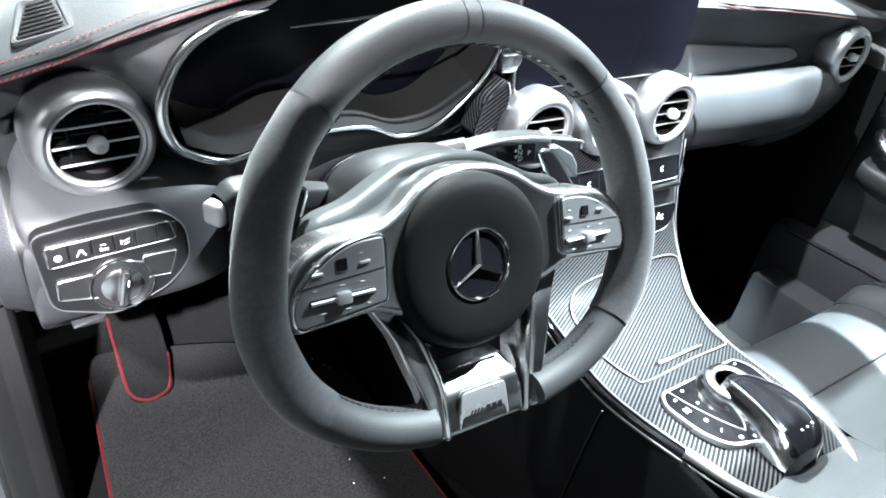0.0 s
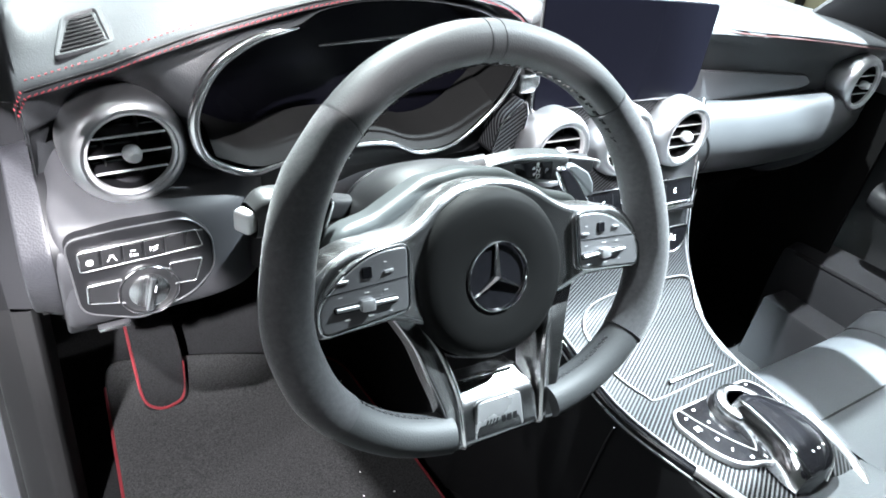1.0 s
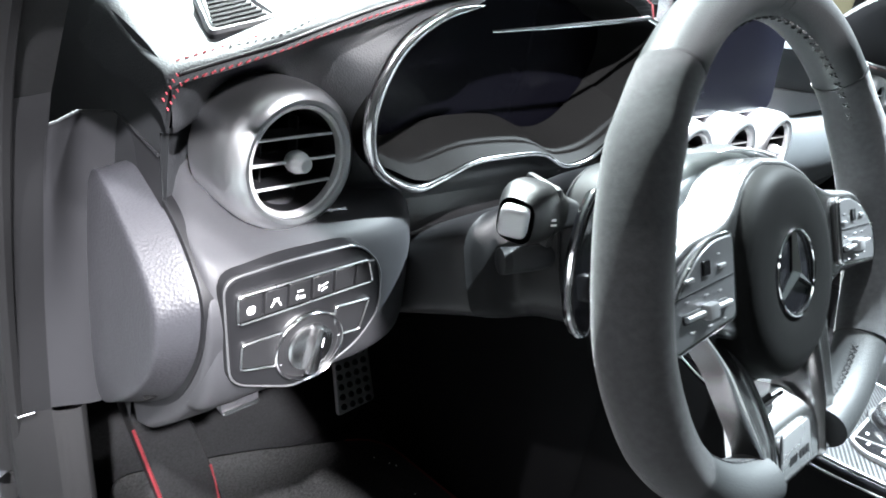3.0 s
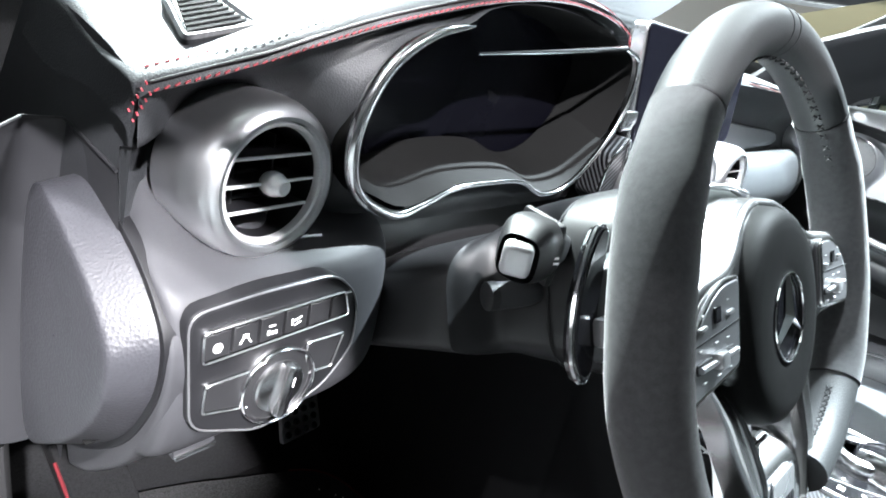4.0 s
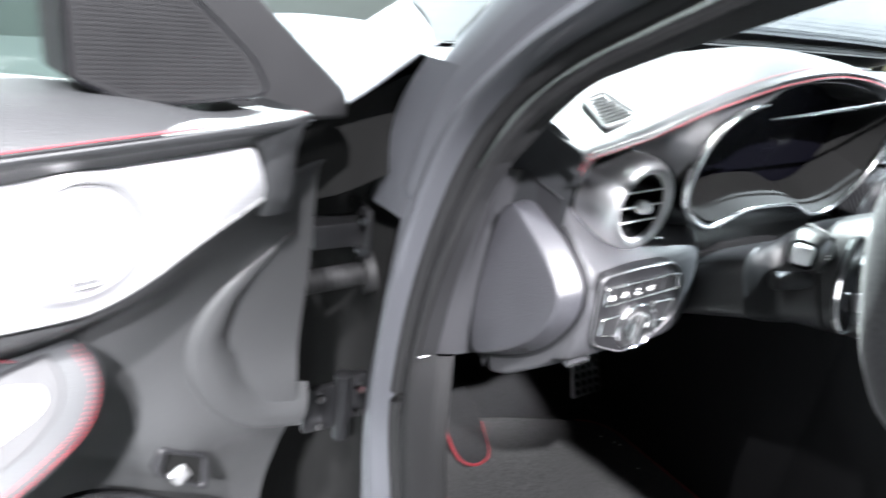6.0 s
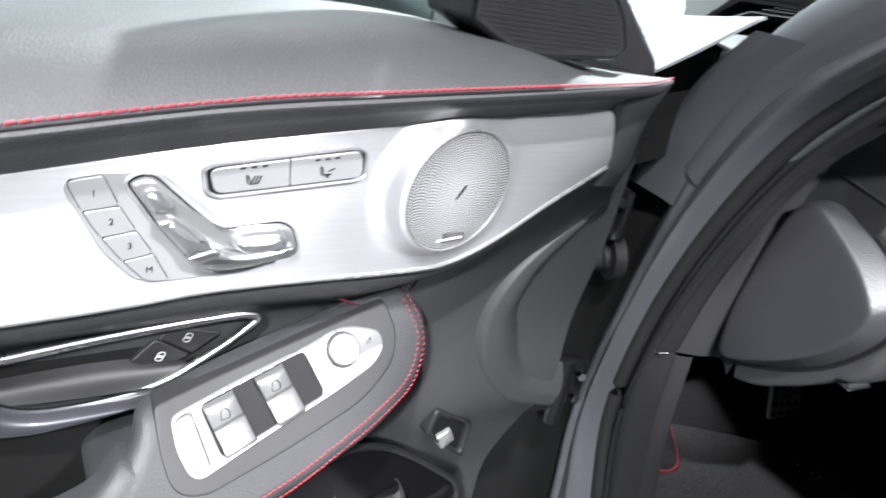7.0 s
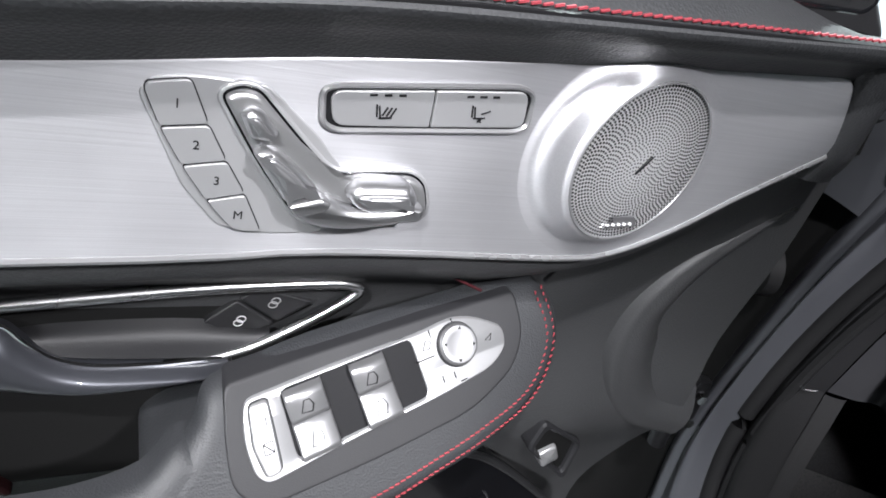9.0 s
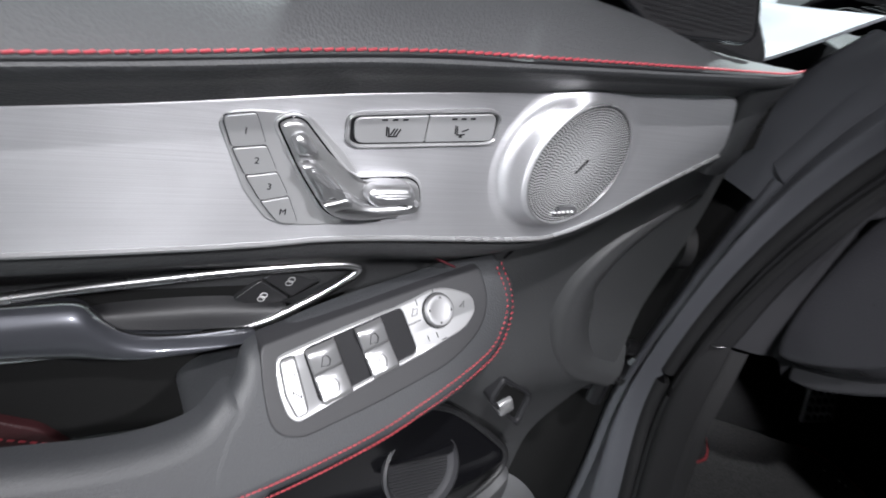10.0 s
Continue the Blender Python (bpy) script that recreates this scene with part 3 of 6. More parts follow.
part("edge_strip", tube(crv([(0.0504, 0.106, 0.9800), (0.0633, 0.105, 0.9865), (0.0912, 0.104, 0.9897), (0.1254, 0.103, 0.9874), (0.1600, 0.102, 0.9815), (0.1841, 0.102, 0.9760), (0.1865, 0.103, 0.9680)], 5), 0.0011, 8), VENT, gear, "silver upper edge")
part("end_piece", plate(outline_round([(0.150, 0.9820), (0.184, 0.9755), (0.1855, 0.962), (0.150, 0.966)], 0.003, 3), -0.014, -0.001, 0.002), PLASTIC_DARK, gear, "", LV(0.105))
part("end_button", plate(outline_round([(0.1439, 0.9763), (0.1541, 0.9761), (0.1737, 0.9657), (0.1836, 0.9539), (0.1885, 0.9385), (0.1551, 0.9432)], 0.002, 3), -0.010, 0.002, 0.0015), mat("grey_park_button", (0.13, 0.14, 0.145), 0.35, var=0.05), gear, "grey park button", LV(0.102))
part("button_edge", tube([(0.1439, 0.1000, 0.9763), (0.1551, 0.1000, 0.9435)], 0.0011, 6), CHROME, gear)
for ch, x, z in (("R", 0.1105, 0.9790), ("N", 0.1120, 0.9735), ("D", 0.1135, 0.9678), ("P", 0.1225, 0.9722)):
    letters(ch, 0.0068, WHITE, gear, LV(0.105) @ pose(x, z, 0.0006))
part("arrow", merge(*[moved(plate([(-0.0018, -0.001), (0.0018, -0.001), (0.0, 0.002)], 0, 0.0004, 0.0001), LV(0.105) @ pose(x, z, 0.0005, 0, 0, r)) for x, z, r in ((0.1065, 0.9765, 0), (0.1080, 0.9705, 180))]), WHITE, gear)

# ---- dashboard ----
FRONT = lambda y: pose(0, y, 0, 90, 0, 0)  # local x right, y up, z towards the driver
dash = thing("dashboard", "black leather dashboard with red stitching and grey lower panels", "dashboard")
STITCH = [(-0.272, 1.0145), (-0.215, 1.036), (-0.160, 1.056), (-0.110, 1.071), (-0.040, 1.088), (0.040, 1.098), (0.120, 1.092), (0.170, 1.076), (0.215, 1.056), (0.34, 1.050), (0.51, 1.056), (0.70, 1.046), (0.875, 1.032), (0.99, 1.022)]
SX, SZ = np.array(STITCH).T
SX2, SZ2 = crv(STITCH, 6).T


def setback(x):
    """How far the front edge steps back behind the screen."""
    return float(np.interp(x, [-0.275, -0.215, 0.15, 0.20, 0.50, 0.58], [0.014, 0, 0, 0.022, 0.022, 0]))


def stz(x):
    return float(np.interp(x, SX2, SZ2))


rows = []
for x in (-0.2790, -0.2775, -0.2725, -0.24, -0.18, -0.11, -0.03, 0.05, 0.12, 0.165, 0.21, 0.28, 0.34, 0.45, 0.60, 0.75, 0.90, 1.0):
    z = stz(x) - (0.024 if x < -0.2785 else 0.007 if x < -0.2735 else 0.0)
    o = setback(x)
    rows.append([(x, 0.236 + o, z - 0.004), (x, 0.246 + o, z + 0.005), (x, 0.29 + o, z + 0.012), (x, 0.36, max(z + 0.010, 1.045 if x > -0.2735 else 0)), (x, 0.46, 0.5 * z + 0.5 * 1.065), (x, 0.60, 1.052), (x, 0.78, 1.035)])
part("top_pad", loft(rows, 4, 4), LEATHER, dash, "black leather dashboard top")

# stitches: two rows of short threads along the front edge
st = []
for i in range(108):
    x = -0.268 + i * 0.0045
    z = stz(x)
    tl = -math.degrees(math.atan2(stz(x + 0.002) - stz(x - 0.002), 0.004))
    st.append(moved(box(-0.0015, 0.0015, -0.0004, 0.0004, -0.00045, 0.00045, 0.0001, 1), pose(x, 0.2355 + setback(x), z - 0.0025, 0, tl - 12, 0)))
    st.append(moved(box(-0.0010, 0.0010, -0.0004, 0.0004, -0.0003, 0.0003, 0), pose(x, 0.247 + setback(x), z + 0.0062, 0, tl, 0)))
for i in range(5):
    k = i / 4
    for o in (0.0, 0.005):
        st.append(moved(box(-0.0009, 0.0009, -0.0003, 0.0004, -0.0004, 0.0004, 0), pose(-0.2710 - 0.006 * k - o * 0.4, 0.2480 + 0.004 * k, 1.0115 - 0.014 * k + o, 0, 62, 0)))
part("edge_seam", tube([(x, 0.2352 + setback(x), stz(x) - 0.002) for x in np.linspace(0.21, 0.98, 80)], 0.0009, 6), mat("brown_seam", (0.05, 0.018, 0.016), 0.6), dash)
part("front_seam", tube([(x, 0.2375 + setback(x), stz(x) + 0.0012) for x in np.linspace(-0.27, 0.98, 120)], 0.0009, 6), BLACK, dash)
tagged(part("front_stitching", merge(*st), RED_DIM, dash, "red thread stitching"), kind="stuff")

CL = [(-0.069, 1.067), (-0.103, 1.059), (-0.133, 1.041), (-0.151, 1.015), (-0.157, 0.985), (-0.147, 0.957), (-0.113, 0.940), (-0.084, 0.945), (-0.055, 0.954), (-0.015, 0.956), (0.028, 0.954), (0.066, 0.940), (0.108, 0.948), (0.152, 0.986), (0.174, 1.028), (0.169, 1.060), (0.140, 1.070)]
TOPC = [(0.115, 1.080), (0.060, 1.088), (0.0, 1.088), (-0.045, 1.080)]
inner = crv(CL + TOPC, 12, True)
centre = np.array((0.01, 1.005))


def outer_at(p):
    """Where the ray from the cluster's centre through p meets the edge of the dashboard's face."""
    d = (p - centre) / np.linalg.norm(p - centre)
    for k in np.linspace(0.03, 0.5, 471):
        q = centre + d * k
        if q[0] < -0.274 or q[0] > 0.205 or q[1] < 0.922 or q[1] > stz(q[0]) - 0.003:
            return q
    return centre + d * 0.2


ring = []
for p in inner:
    q = outer_at(p)
    yq = 0.237 if q[1] > 0.98 else 0.255
    yq += setback(q[0])
    row = [(p[0] + (q[0] - p[0]) * k, 0.236 + (yq - 0.236) * k + 0.012 * math.sin(math.pi * k), p[1] + (q[1] - p[1]) * k) for k in np.linspace(0, 1, 15)]
    ring.append([(x, y + 0.026 * math.exp(-(math.hypot(x + 0.2075, z - 0.966) / 0.058) ** 6), z) for x, y, z in row])
part("face_pad", grid(ring, True, False), LEATHER, dash, "black leather dashboard face")
# recess of the instruments
rec = [[(p[0], 0.236, p[1]), *[(centre[0] + (p[0] - centre[0]) * k, y, 1.0 + (p[1] - 1.0) * k) for k, y in ((0.985, 0.25), (0.95, 0.275), (0.92, 0.295))]] for p in inner]
cluster = thing("instrument_cluster", "dark switched-off instrument cluster in a chrome-edged hood", "instrument cluster")
part("recess", grid(rec, True, False), MATT, cluster, crease=85)
part("screen", plate([(0.010 + (p[0] - 0.010) * 0.93, 1.0 + (p[1] - 1.0) * 0.93) for p in inner], -0.004, 0, 0.001), SCREEN, cluster, "dark instrument screen", FRONT(0.294))
path = crv(CL, 6)
rad = np.interp(np.linspace(0, 1, len(path)), [0, 0.03, 0.10, 0.2, 0.35, 0.45, 0.8, 1], [0.0006, 0.0028, 0.0046, 0.0052, 0.0040, 0.0024, 0.0020, 0.0022])
part("chrome_frame", tube([(x, 0.230, z) for x, z in path], rad, 10, up=(0, 1, 0)), CHROME, cluster, "polished chrome surround")
part("upper_edge", tube([(0.140, 0.230, 1.070), (0.09, 0.232, 1.064), (0.02, 0.236, 1.056), (-0.047, 0.24, 1.049)], [0.0022, 0.002, 0.0016, 0.001], 8), CHROME, cluster)
part("lower_ledge", loft([[(x, 0.232, z), (x, 0.26, z + 0.010), (x, 0.290, z + 0.018)] for x, z in ((-0.140, 0.958), (-0.10, 0.944), (-0.05, 0.956), (0.02, 0.956), (0.066, 0.942), (0.108, 0.950), (0.15, 0.985))], 4, 3), MATT, cluster)

# lower left panel with its end towards the door
rows = []
for x, dy in ((-0.2735, 0.016), (-0.2705, 0.004), (-0.258, 0.0), (-0.22, 0.0), (-0.16, 0.0), (-0.125, 0.008), (-0.104, 0.024), (-0.090, 0.050), (-0.082, 0.085)):
    k = np.interp(x, [-0.274, -0.08], [0, 1])
    e = 0.014 if x < -0.262 else 0.0
    rows.append([(x, 0.300 + dy, 0.962 - 0.012 * k - e), (x, 0.268 + dy, 0.945 - 0.004 * k - e * 0.6), (x, 0.236 + dy, 0.924 + 0.006 * k), (x, 0.216 + dy, 0.906 + 0.006 * k), (x, 0.212 + dy, 0.860), (x, 0.217 + dy, 0.828), (x, 0.232 + dy, 0.806 + 0.012 * k), (x, 0.27 + dy, 0.798 + 0.014 * k), (x, max(0.34, 0.30 + dy), 0.796)])
part("lower_panel", loft(rows, 4, 4), PLASTIC, dash, "grey soft plastic lower panel")
ENDM = lambda x: pose(x, 0, 0, 90, 0, -90)  # local x towards the rear, y up, z outwards to the left
endp = outline_round([(-0.2849, 0.9464), (-0.246, 0.9265), (-0.2138, 0.8967), (-0.2095, 0.8760), (-0.2184, 0.8383), (-0.257, 0.7836), (-0.3159, 0.7359), (-0.345, 0.7235), (-0.352, 0.745), (-0.352, 0.935)], [0.006, 0.03, 0.02, 0.02, 0.03, 0.03, 0.03, 0.006, 0.005, 0.005], 5)
part("end_panel", plate(endp, -0.03, 0.0005, 0.004), PLASTIC, dash, "grey grained end panel", ENDM(-0.273))
COVER = mat("fuse_cover_plastic", (0.027, 0.027, 0.031), 0.45, bump=0.40, scale=520, grain="leather", var=0.15, spec=0.5)
c_out = crv([(-0.3164, 0.9480), (-0.2852, 0.9400), (-0.2494, 0.9240), (-0.2225, 0.9000), (-0.2180, 0.8780), (-0.2285, 0.8480), (-0.2600, 0.8060), (-0.3110, 0.7670), (-0.3560, 0.7490), (-0.3640, 0.8000), (-0.3560, 0.8700), (-0.3400, 0.9340)], 5, True)
c_in = crv([(-0.3180, 0.9440), (-0.2900, 0.9345), (-0.2560, 0.9150), (-0.2320, 0.8925), (-0.2275, 0.8760), (-0.2370, 0.8480), (-0.2680, 0.8100), (-0.3150, 0.7720), (-0.3530, 0.7540), (-0.3610, 0.8000), (-0.3535, 0.8690), (-0.3385, 0.9290)], 5, True)
mid_c = c_in.mean(0)
loops = [(c_out, -0.004), (c_out, 0.0010)] + [(c_out + (c_in - c_out) * k, h) for k, h in ((0.12, 0.0040), (0.45, 0.0105), (0.75, 0.0165), (0.92, 0.0200), (1.0, 0.0214))] + [(c_in + (mid_c - c_in) * k, h) for k, h in ((0.02, 0.0221), (0.05, 0.0226), (0.12, 0.0229), (0.5, 0.0232), (0.99, 0.0232))]
bm = grid([[(x, y, z) for x, y in lp] for lp, z in loops], False, True)
bmesh.ops.recalc_face_normals(bm, faces=bm.faces[:])
part("fuse_cover", bm, COVER, dash, "grey grained fuse box cover", ENDM(-0.2745), 50)
part("cover_gap", plate(inset(c_out, -0.0045), -0.01, 0.0012, 0.0006), BLACK, dash, "", ENDM(-0.2735))
part("upper_end", loft([[(-0.2725, 0.252, 1.012), (-0.2732, 0.260, 0.985), (-0.2735, 0.268, 0.93)], [(-0.275, 0.30, 1.030), (-0.2755, 0.31, 0.99), (-0.276, 0.31, 0.93)], [(-0.278, 0.39, 1.042), (-0.279, 0.40, 0.99), (-0.279, 0.40, 0.93)], [(-0.300, 0.50, 1.044), (-0.300, 0.50, 0.99), (-0.300, 0.50, 0.93)]], 4, 4), LEATHER_SMOOTH, dash, "dark end face")
bl = thing("bonnet_release", "small silver-edged bonnet release lever under the dashboard", "lever", pose(-0.236, 0.247, 0.792, 0, -4, 0))
part("handle", box(-0.014, 0.014, -0.004, 0.030, -0.0035, 0.006, 0.002), PLASTIC, bl)
part("edge", box(-0.0135, 0.0135, -0.0055, -0.0025, -0.0035, 0.0005, 0.001), SATIN, bl, "silver edge")
part("knee_panel", loft([[(x, 0.275, 0.925), (x, 0.262, 0.88), (x, 0.275, 0.835), (x, 0.34, 0.80)] for x in (-0.10, -0.02, 0.08, 0.17, 0.24)], 3, 4), PLASTIC_DARK, dash)
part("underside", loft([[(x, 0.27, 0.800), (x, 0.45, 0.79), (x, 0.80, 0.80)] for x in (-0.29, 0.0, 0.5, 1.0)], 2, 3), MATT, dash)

# right half: face, insert and glove box
rows = []
for x in (0.195, 0.30, 0.42, 0.52, 0.65, 0.78, 0.90, 1.0):
    z = stz(x)
    k = np.interp(x, [0.5, 1.0], [0, 1])
    o = setback(x)
    rows.append([(x, 0.236 + o, z - 0.003), (x, 0.246 + o, z - 0.020), (x, 0.258 + o * 0.5, 1.005 - 0.01 * k), (x, 0.262, 0.975), (x, 0.256, 0.950)])
part("passenger_face", loft(rows, 4, 4), LEATHER, dash)
rows = []
for x, dy in ((0.475, 0.02), (0.50, 0.0), (0.60, -0.012), (0.72, -0.012), (0.86, 0.0), (0.97, 0.03)):
    rows.append([(x, 0.262 + dy * 0.5, 0.956), (x, 0.230 + dy, 0.950), (x, 0.212 + dy, 0.915), (x, 0.215 + dy, 0.880), (x, 0.240 + dy, 0.852), (x, 0.30, 0.830)])
part("glove_box", loft(rows, 5, 4), LEATHER_SMOOTH, dash, "black leather glove box lid")
part("insert", plate(outline_round([(0.48, 0.953), (0.60, 0.9545), (0.77, 0.9605), (0.797, 0.968), (0.775, 0.982), (0.48, 1.002)], [0.003, 0.02, 0.006, 0.010, 0.012, 0.003], 4), 0, 0.006, 0.002), mat("grey_insert", (0.16, 0.16, 0.17), 0.35, 0.5, bump=0.1, scale=900), dash, "grey satin insert", FRONT(0.262))


SLATE_EDGE = mat("pale_silver_trim", (0.72, 0.72, 0.73), 0.34, 0.55, var=0.04)


def air_vent(x, y, z, turn=0, k=1.0, name="air_vent", label="round satin silver air vent with black slats"):
    v = thing(name, label, "air vent", pose(x, y, z, 90, 0, turn), "round dashboard air vents")
    sized = lambda bm: moved(bm, Matrix.Scale(k, 4))
    part("bezel", sized(lathe([(0.0565, -0.050), (0.0580, -0.030), (0.0585, -0.018), (0.0578, -0.006), (0.0553, 0.0025), (0.0515, 0.0080), (0.0475, 0.0098), (0.0445, 0.0088), (0.0435, 0.0055)], 64, cap=False)), VENT, v, "satin silver bezel")
    part("inner_ring", sized(lathe([(0.0437, 0.0058), (0.0425, 0.0074), (0.0405, 0.0066), (0.0398, 0.003), (0.0396, 0.000)], 64, cap=False)), SLATE_EDGE, v, "bright inner ring")
    part("throat", sized(lathe([(0.0396, 0.001), (0.0388, -0.010), (0.0375, -0.026)], 48, cap=False)), BLACK, v, "black vent throat")
    part("backing", sized(lathe([(0.0, -0.024), (0.0385, -0.024)], 32)), GLOSS, v)
    for h, w in ((0.0185, 0.034), (0.0, 0.0385), (-0.0185, 0.034)):
        part("slat", sized(box(-w, w, h - 0.0010, h + 0.0010, -0.020, 0.0005, 0.0007, 1)), BLACK, v)
        part("slat_edge", sized(box(-w, w, h - 0.0011, h + 0.0011, 0.0005, 0.0028, 0.0005, 1)), SLATE_EDGE, v, "bright slat edge")
    for x in (-0.021, 0.012):
        part("vane", sized(box(x - 0.0006, x + 0.0006, -0.029, 0.029, -0.023, -0.012, 0)), PLASTIC_DARK, v, "dark upright vane")
    part("knob", sized(lathe([(0.0, 0.0160), (0.0048, 0.0156), (0.0064, 0.0140), (0.0070, 0.0105), (0.0084, 0.0090), (0.0091, 0.0065), (0.0091, 0.002), (0.0076, -0.002)], 24, 1.0, 0.95)), SLATE_EDGE, v, "silver vent knob")
    return v


air_vent(-0.2055, 0.240, 0.9660, turn=7, k=0.825)
air_vent(0.893, 0.226, 0.972, k=0.80)
for x in (0.229, 0.336, 0.443):
    air_vent(x, 0.201, 0.936, k=0.78)

# light switch panel
sw = thing("light_switch_panel", "black switch panel with silver-edged keys and a rotary light knob", "switch panel", FRONT(0.211))
pan = outline_round([(-0.267, 0.911), (-0.225, 0.916), (-0.172, 0.918), (-0.152, 0.898), (-0.150, 0.862), (-0.170, 0.838), (-0.215, 0.820), (-0.262, 0.838)], 0.012, 5)
part("panel", plate(pan, -0.02, 0.003, 0.003), mat("satin_black_panel", (0.009, 0.009, 0.010), 0.42, bump=0.1, scale=1500), sw)
part("panel_edge", tube([(x, y, 0.0028) for x, y in inset(pan, 0.001)], 0.0007, 6, True), POD, sw)
key = [(-0.258, 0.8795), (-0.160, 0.8875), (-0.1655, 0.906), (-0.2585, 0.900)]
part("key_frame", frame_plate(outline_round(key, 0.004, 3), inset(outline_round(key, 0.004, 3), 0.0016), 0.002, 0.006), SATIN, sw, "silver key frame")
KEY_MARKS = [[(0, -0.0004, 0.0052, 0.0030, 0), (0, 0.0018, 0.0034, 0.0009, 0), (0, -0.0026, 0.0034, 0.0009, 0)], [(-0.0022, -0.001, 0.0009, 0.0045, -30), (0.0022, -0.001, 0.0009, 0.0045, 30), (0, 0.0015, 0.0034, 0.0020, 0)], [(0, 0.0025, 0.0040, 0.0009, 0), (-0.0020, -0.0016, 0.0016, 0.0030, 0), (0.0006, -0.0020, 0.0014, 0.0022, 0), (0.0028, -0.0020, 0.0014, 0.0022, 0)], [(-0.003, 0.0004, 0.0009, 0.0040, 0), (0.0008, 0.0018, 0.0055, 0.0009, 20), (0.0008, -0.0012, 0.0045, 0.0009, 25)]]
for i in range(6):
    a, b = i / 6 + 0.012, (i + 1) / 6 - 0.008
    lerp = lambda k, t: (key[0][0] + (key[1][0] - key[0][0]) * k + 0.0 * t, (key[0][1] + (key[1][1] - key[0][1]) * k) * (1 - t) + (key[3][1] + (key[2][1] - key[3][1]) * k) * t)
    q = [lerp(a, 0.12), lerp(b, 0.12), lerp(b, 0.88), lerp(a, 0.88)]
    kb = part("key", plate(q, 0.002, 0.0052, 0.0008), PLASTIC_DARK, sw)
    if i < 4:
        c = np.mean(q, 0)
        bars(kb, [(c[0] + x, c[1] + y - 0.001, w, h, t) for x, y, w, h, t in KEY_MARKS[i]], WHITE, 0.0051)
for q in ([(-0.256, 0.8475), (-0.226, 0.842), (-0.226, 0.868), (-0.255, 0.8665)], [(-0.190, 0.852), (-0.168, 0.852), (-0.161, 0.876), (-0.190, 0.876)]):
    o = outline_round(q, 0.003, 3)
    part("side_frame", frame_plate(o, inset(o, 0.0016), 0.002, 0.0055), SATIN, sw, "silver frame")
    part("side_key", plate(inset(o, 0.0018), 0.002, 0.0045, 0.0006), PLASTIC_DARK, sw)
knob = thing("rotary_light_knob", "silver rotary light knob with a black grip ridge", "knob", FRONT(0.211) @ pose(-0.208, 0.852, 0.0))
part("ring", lathe([(0.0255, 0.002), (0.0255, 0.0065), (0.0245, 0.0078), (0.0235, 0.0065), (0.0235, 0.003)], 40, cap=False), CHROME, knob, "chrome ring")
part("dial", lathe([(0.0, 0.0055), (0.021, 0.0055), (0.0235, 0.004)], 40), PLASTIC_DARK, knob)
part("turner", lathe([(0.0, 0.009), (0.014, 0.009), (0.0165, 0.0075), (0.0172, 0.004)], 36), SATIN, knob, "silver turning disc")
part("grip", moved(box(-0.0036, 0.0036, -0.0172, 0.0172, 0.005, 0.0155, 0.0028), pose(0, 0, 0, 0, 0, -10)), SATIN, knob, "silver grip ridge")
part("grip_face", moved(box(0.0030, 0.0046, -0.015, 0.013, 0.008, 0.0146, 0.0008), pose(0, 0, 0, 0, 0, -10)), GLOSS, knob)
bars(knob, [(0.0038, 0.006, 0.0010, 0.006, -10)], WHITE, 0.0146)

# defrost grille on the top pad
grille = thing("defrost_grille", "black slatted side defrost grille", "grille", pose(-0.2235, 0.291, 1.0475, 15, -15, -7))
go = outline_round([(-0.024, -0.030), (0.024, -0.028), (0.018, 0.034), (-0.014, 0.028)], 0.007, 4)
gi = outline_round([(-0.0185, -0.024), (0.0170, -0.0225), (0.0120, 0.027), (-0.0095, 0.0225)], 0.003, 4)
part("grille_frame", frame_plate(go, gi, -0.006, 0.0022, 0.0018), LEATHER, grille)
part("backing", plate(gi, -0.006, 0.0003, 0.0002), BLACK, grille)
for i in range(8):
    y = -0.0195 + i * 0.0056
    part("slat", moved(box(-0.0178 + i * 0.0014, 0.0158 - i * 0.0008, -0.0009, 0.0009, -0.0006, 0.0006, 0.0002, 1), pose(0, y, 0.0012, 25, 0, 4)), PLASTIC_DARK, grille)

# tablet screen
tab = thing("infotainment_screen", "black free-standing infotainment screen, switched off", "screen", pose(0.342, 0.232, 0.972, 82, 0, 0))
to = outline_round([(-0.142, 0.0), (0.132, 0.004), (0.148, 0.120), (-0.142, 0.128)], [0.008, 0.022, 0.012, 0.010], 5)
part("housing", plate(to, -0.012, 0.003, 0.003), SATIN, tab, "silver housing edge")
part("display", plate(inset(to, 0.0025), 0.0, 0.0042, 0.001), SCREEN, tab, "black glass display")

# gaps and small trim of the right half
part("lid_gap", tube(crv([(0.487, 0.2560, 0.9505), (0.60, 0.2525, 0.9520), (0.72, 0.2525, 0.9555), (0.800, 0.2570, 0.9580), (0.835, 0.240, 0.940), (0.862, 0.226, 0.918)], 6), 0.0016, 6), BLACK, dash)
part("lid_gap", tube(crv([(0.487, 0.2575, 0.950), (0.500, 0.2250, 0.938), (0.513, 0.206, 0.912), (0.523, 0.208, 0.878), (0.528, 0.225, 0.858)], 6), 0.0016, 6), BLACK, dash)
part("dash_flank", loft([[(x, y, z), (x + 0.01, y + 0.012, z - 0.05), (x - 0.02, y + 0.03, z - 0.10), (x - 0.06, y + 0.06, z - 0.13)] for x, y, z in ((0.84, 0.228, 0.935), (0.89, 0.222, 0.925), (0.95, 0.232, 0.925), (0.99, 0.25, 0.93))], 4, 4), LEATHER_SMOOTH, dash, "grey lower dashboard flank")
part("screen_bracket", box(0.182, 0.207, 0.232, 0.240, 0.995, 1.014, 0.002), SATIN, dash, "silver screen bracket")
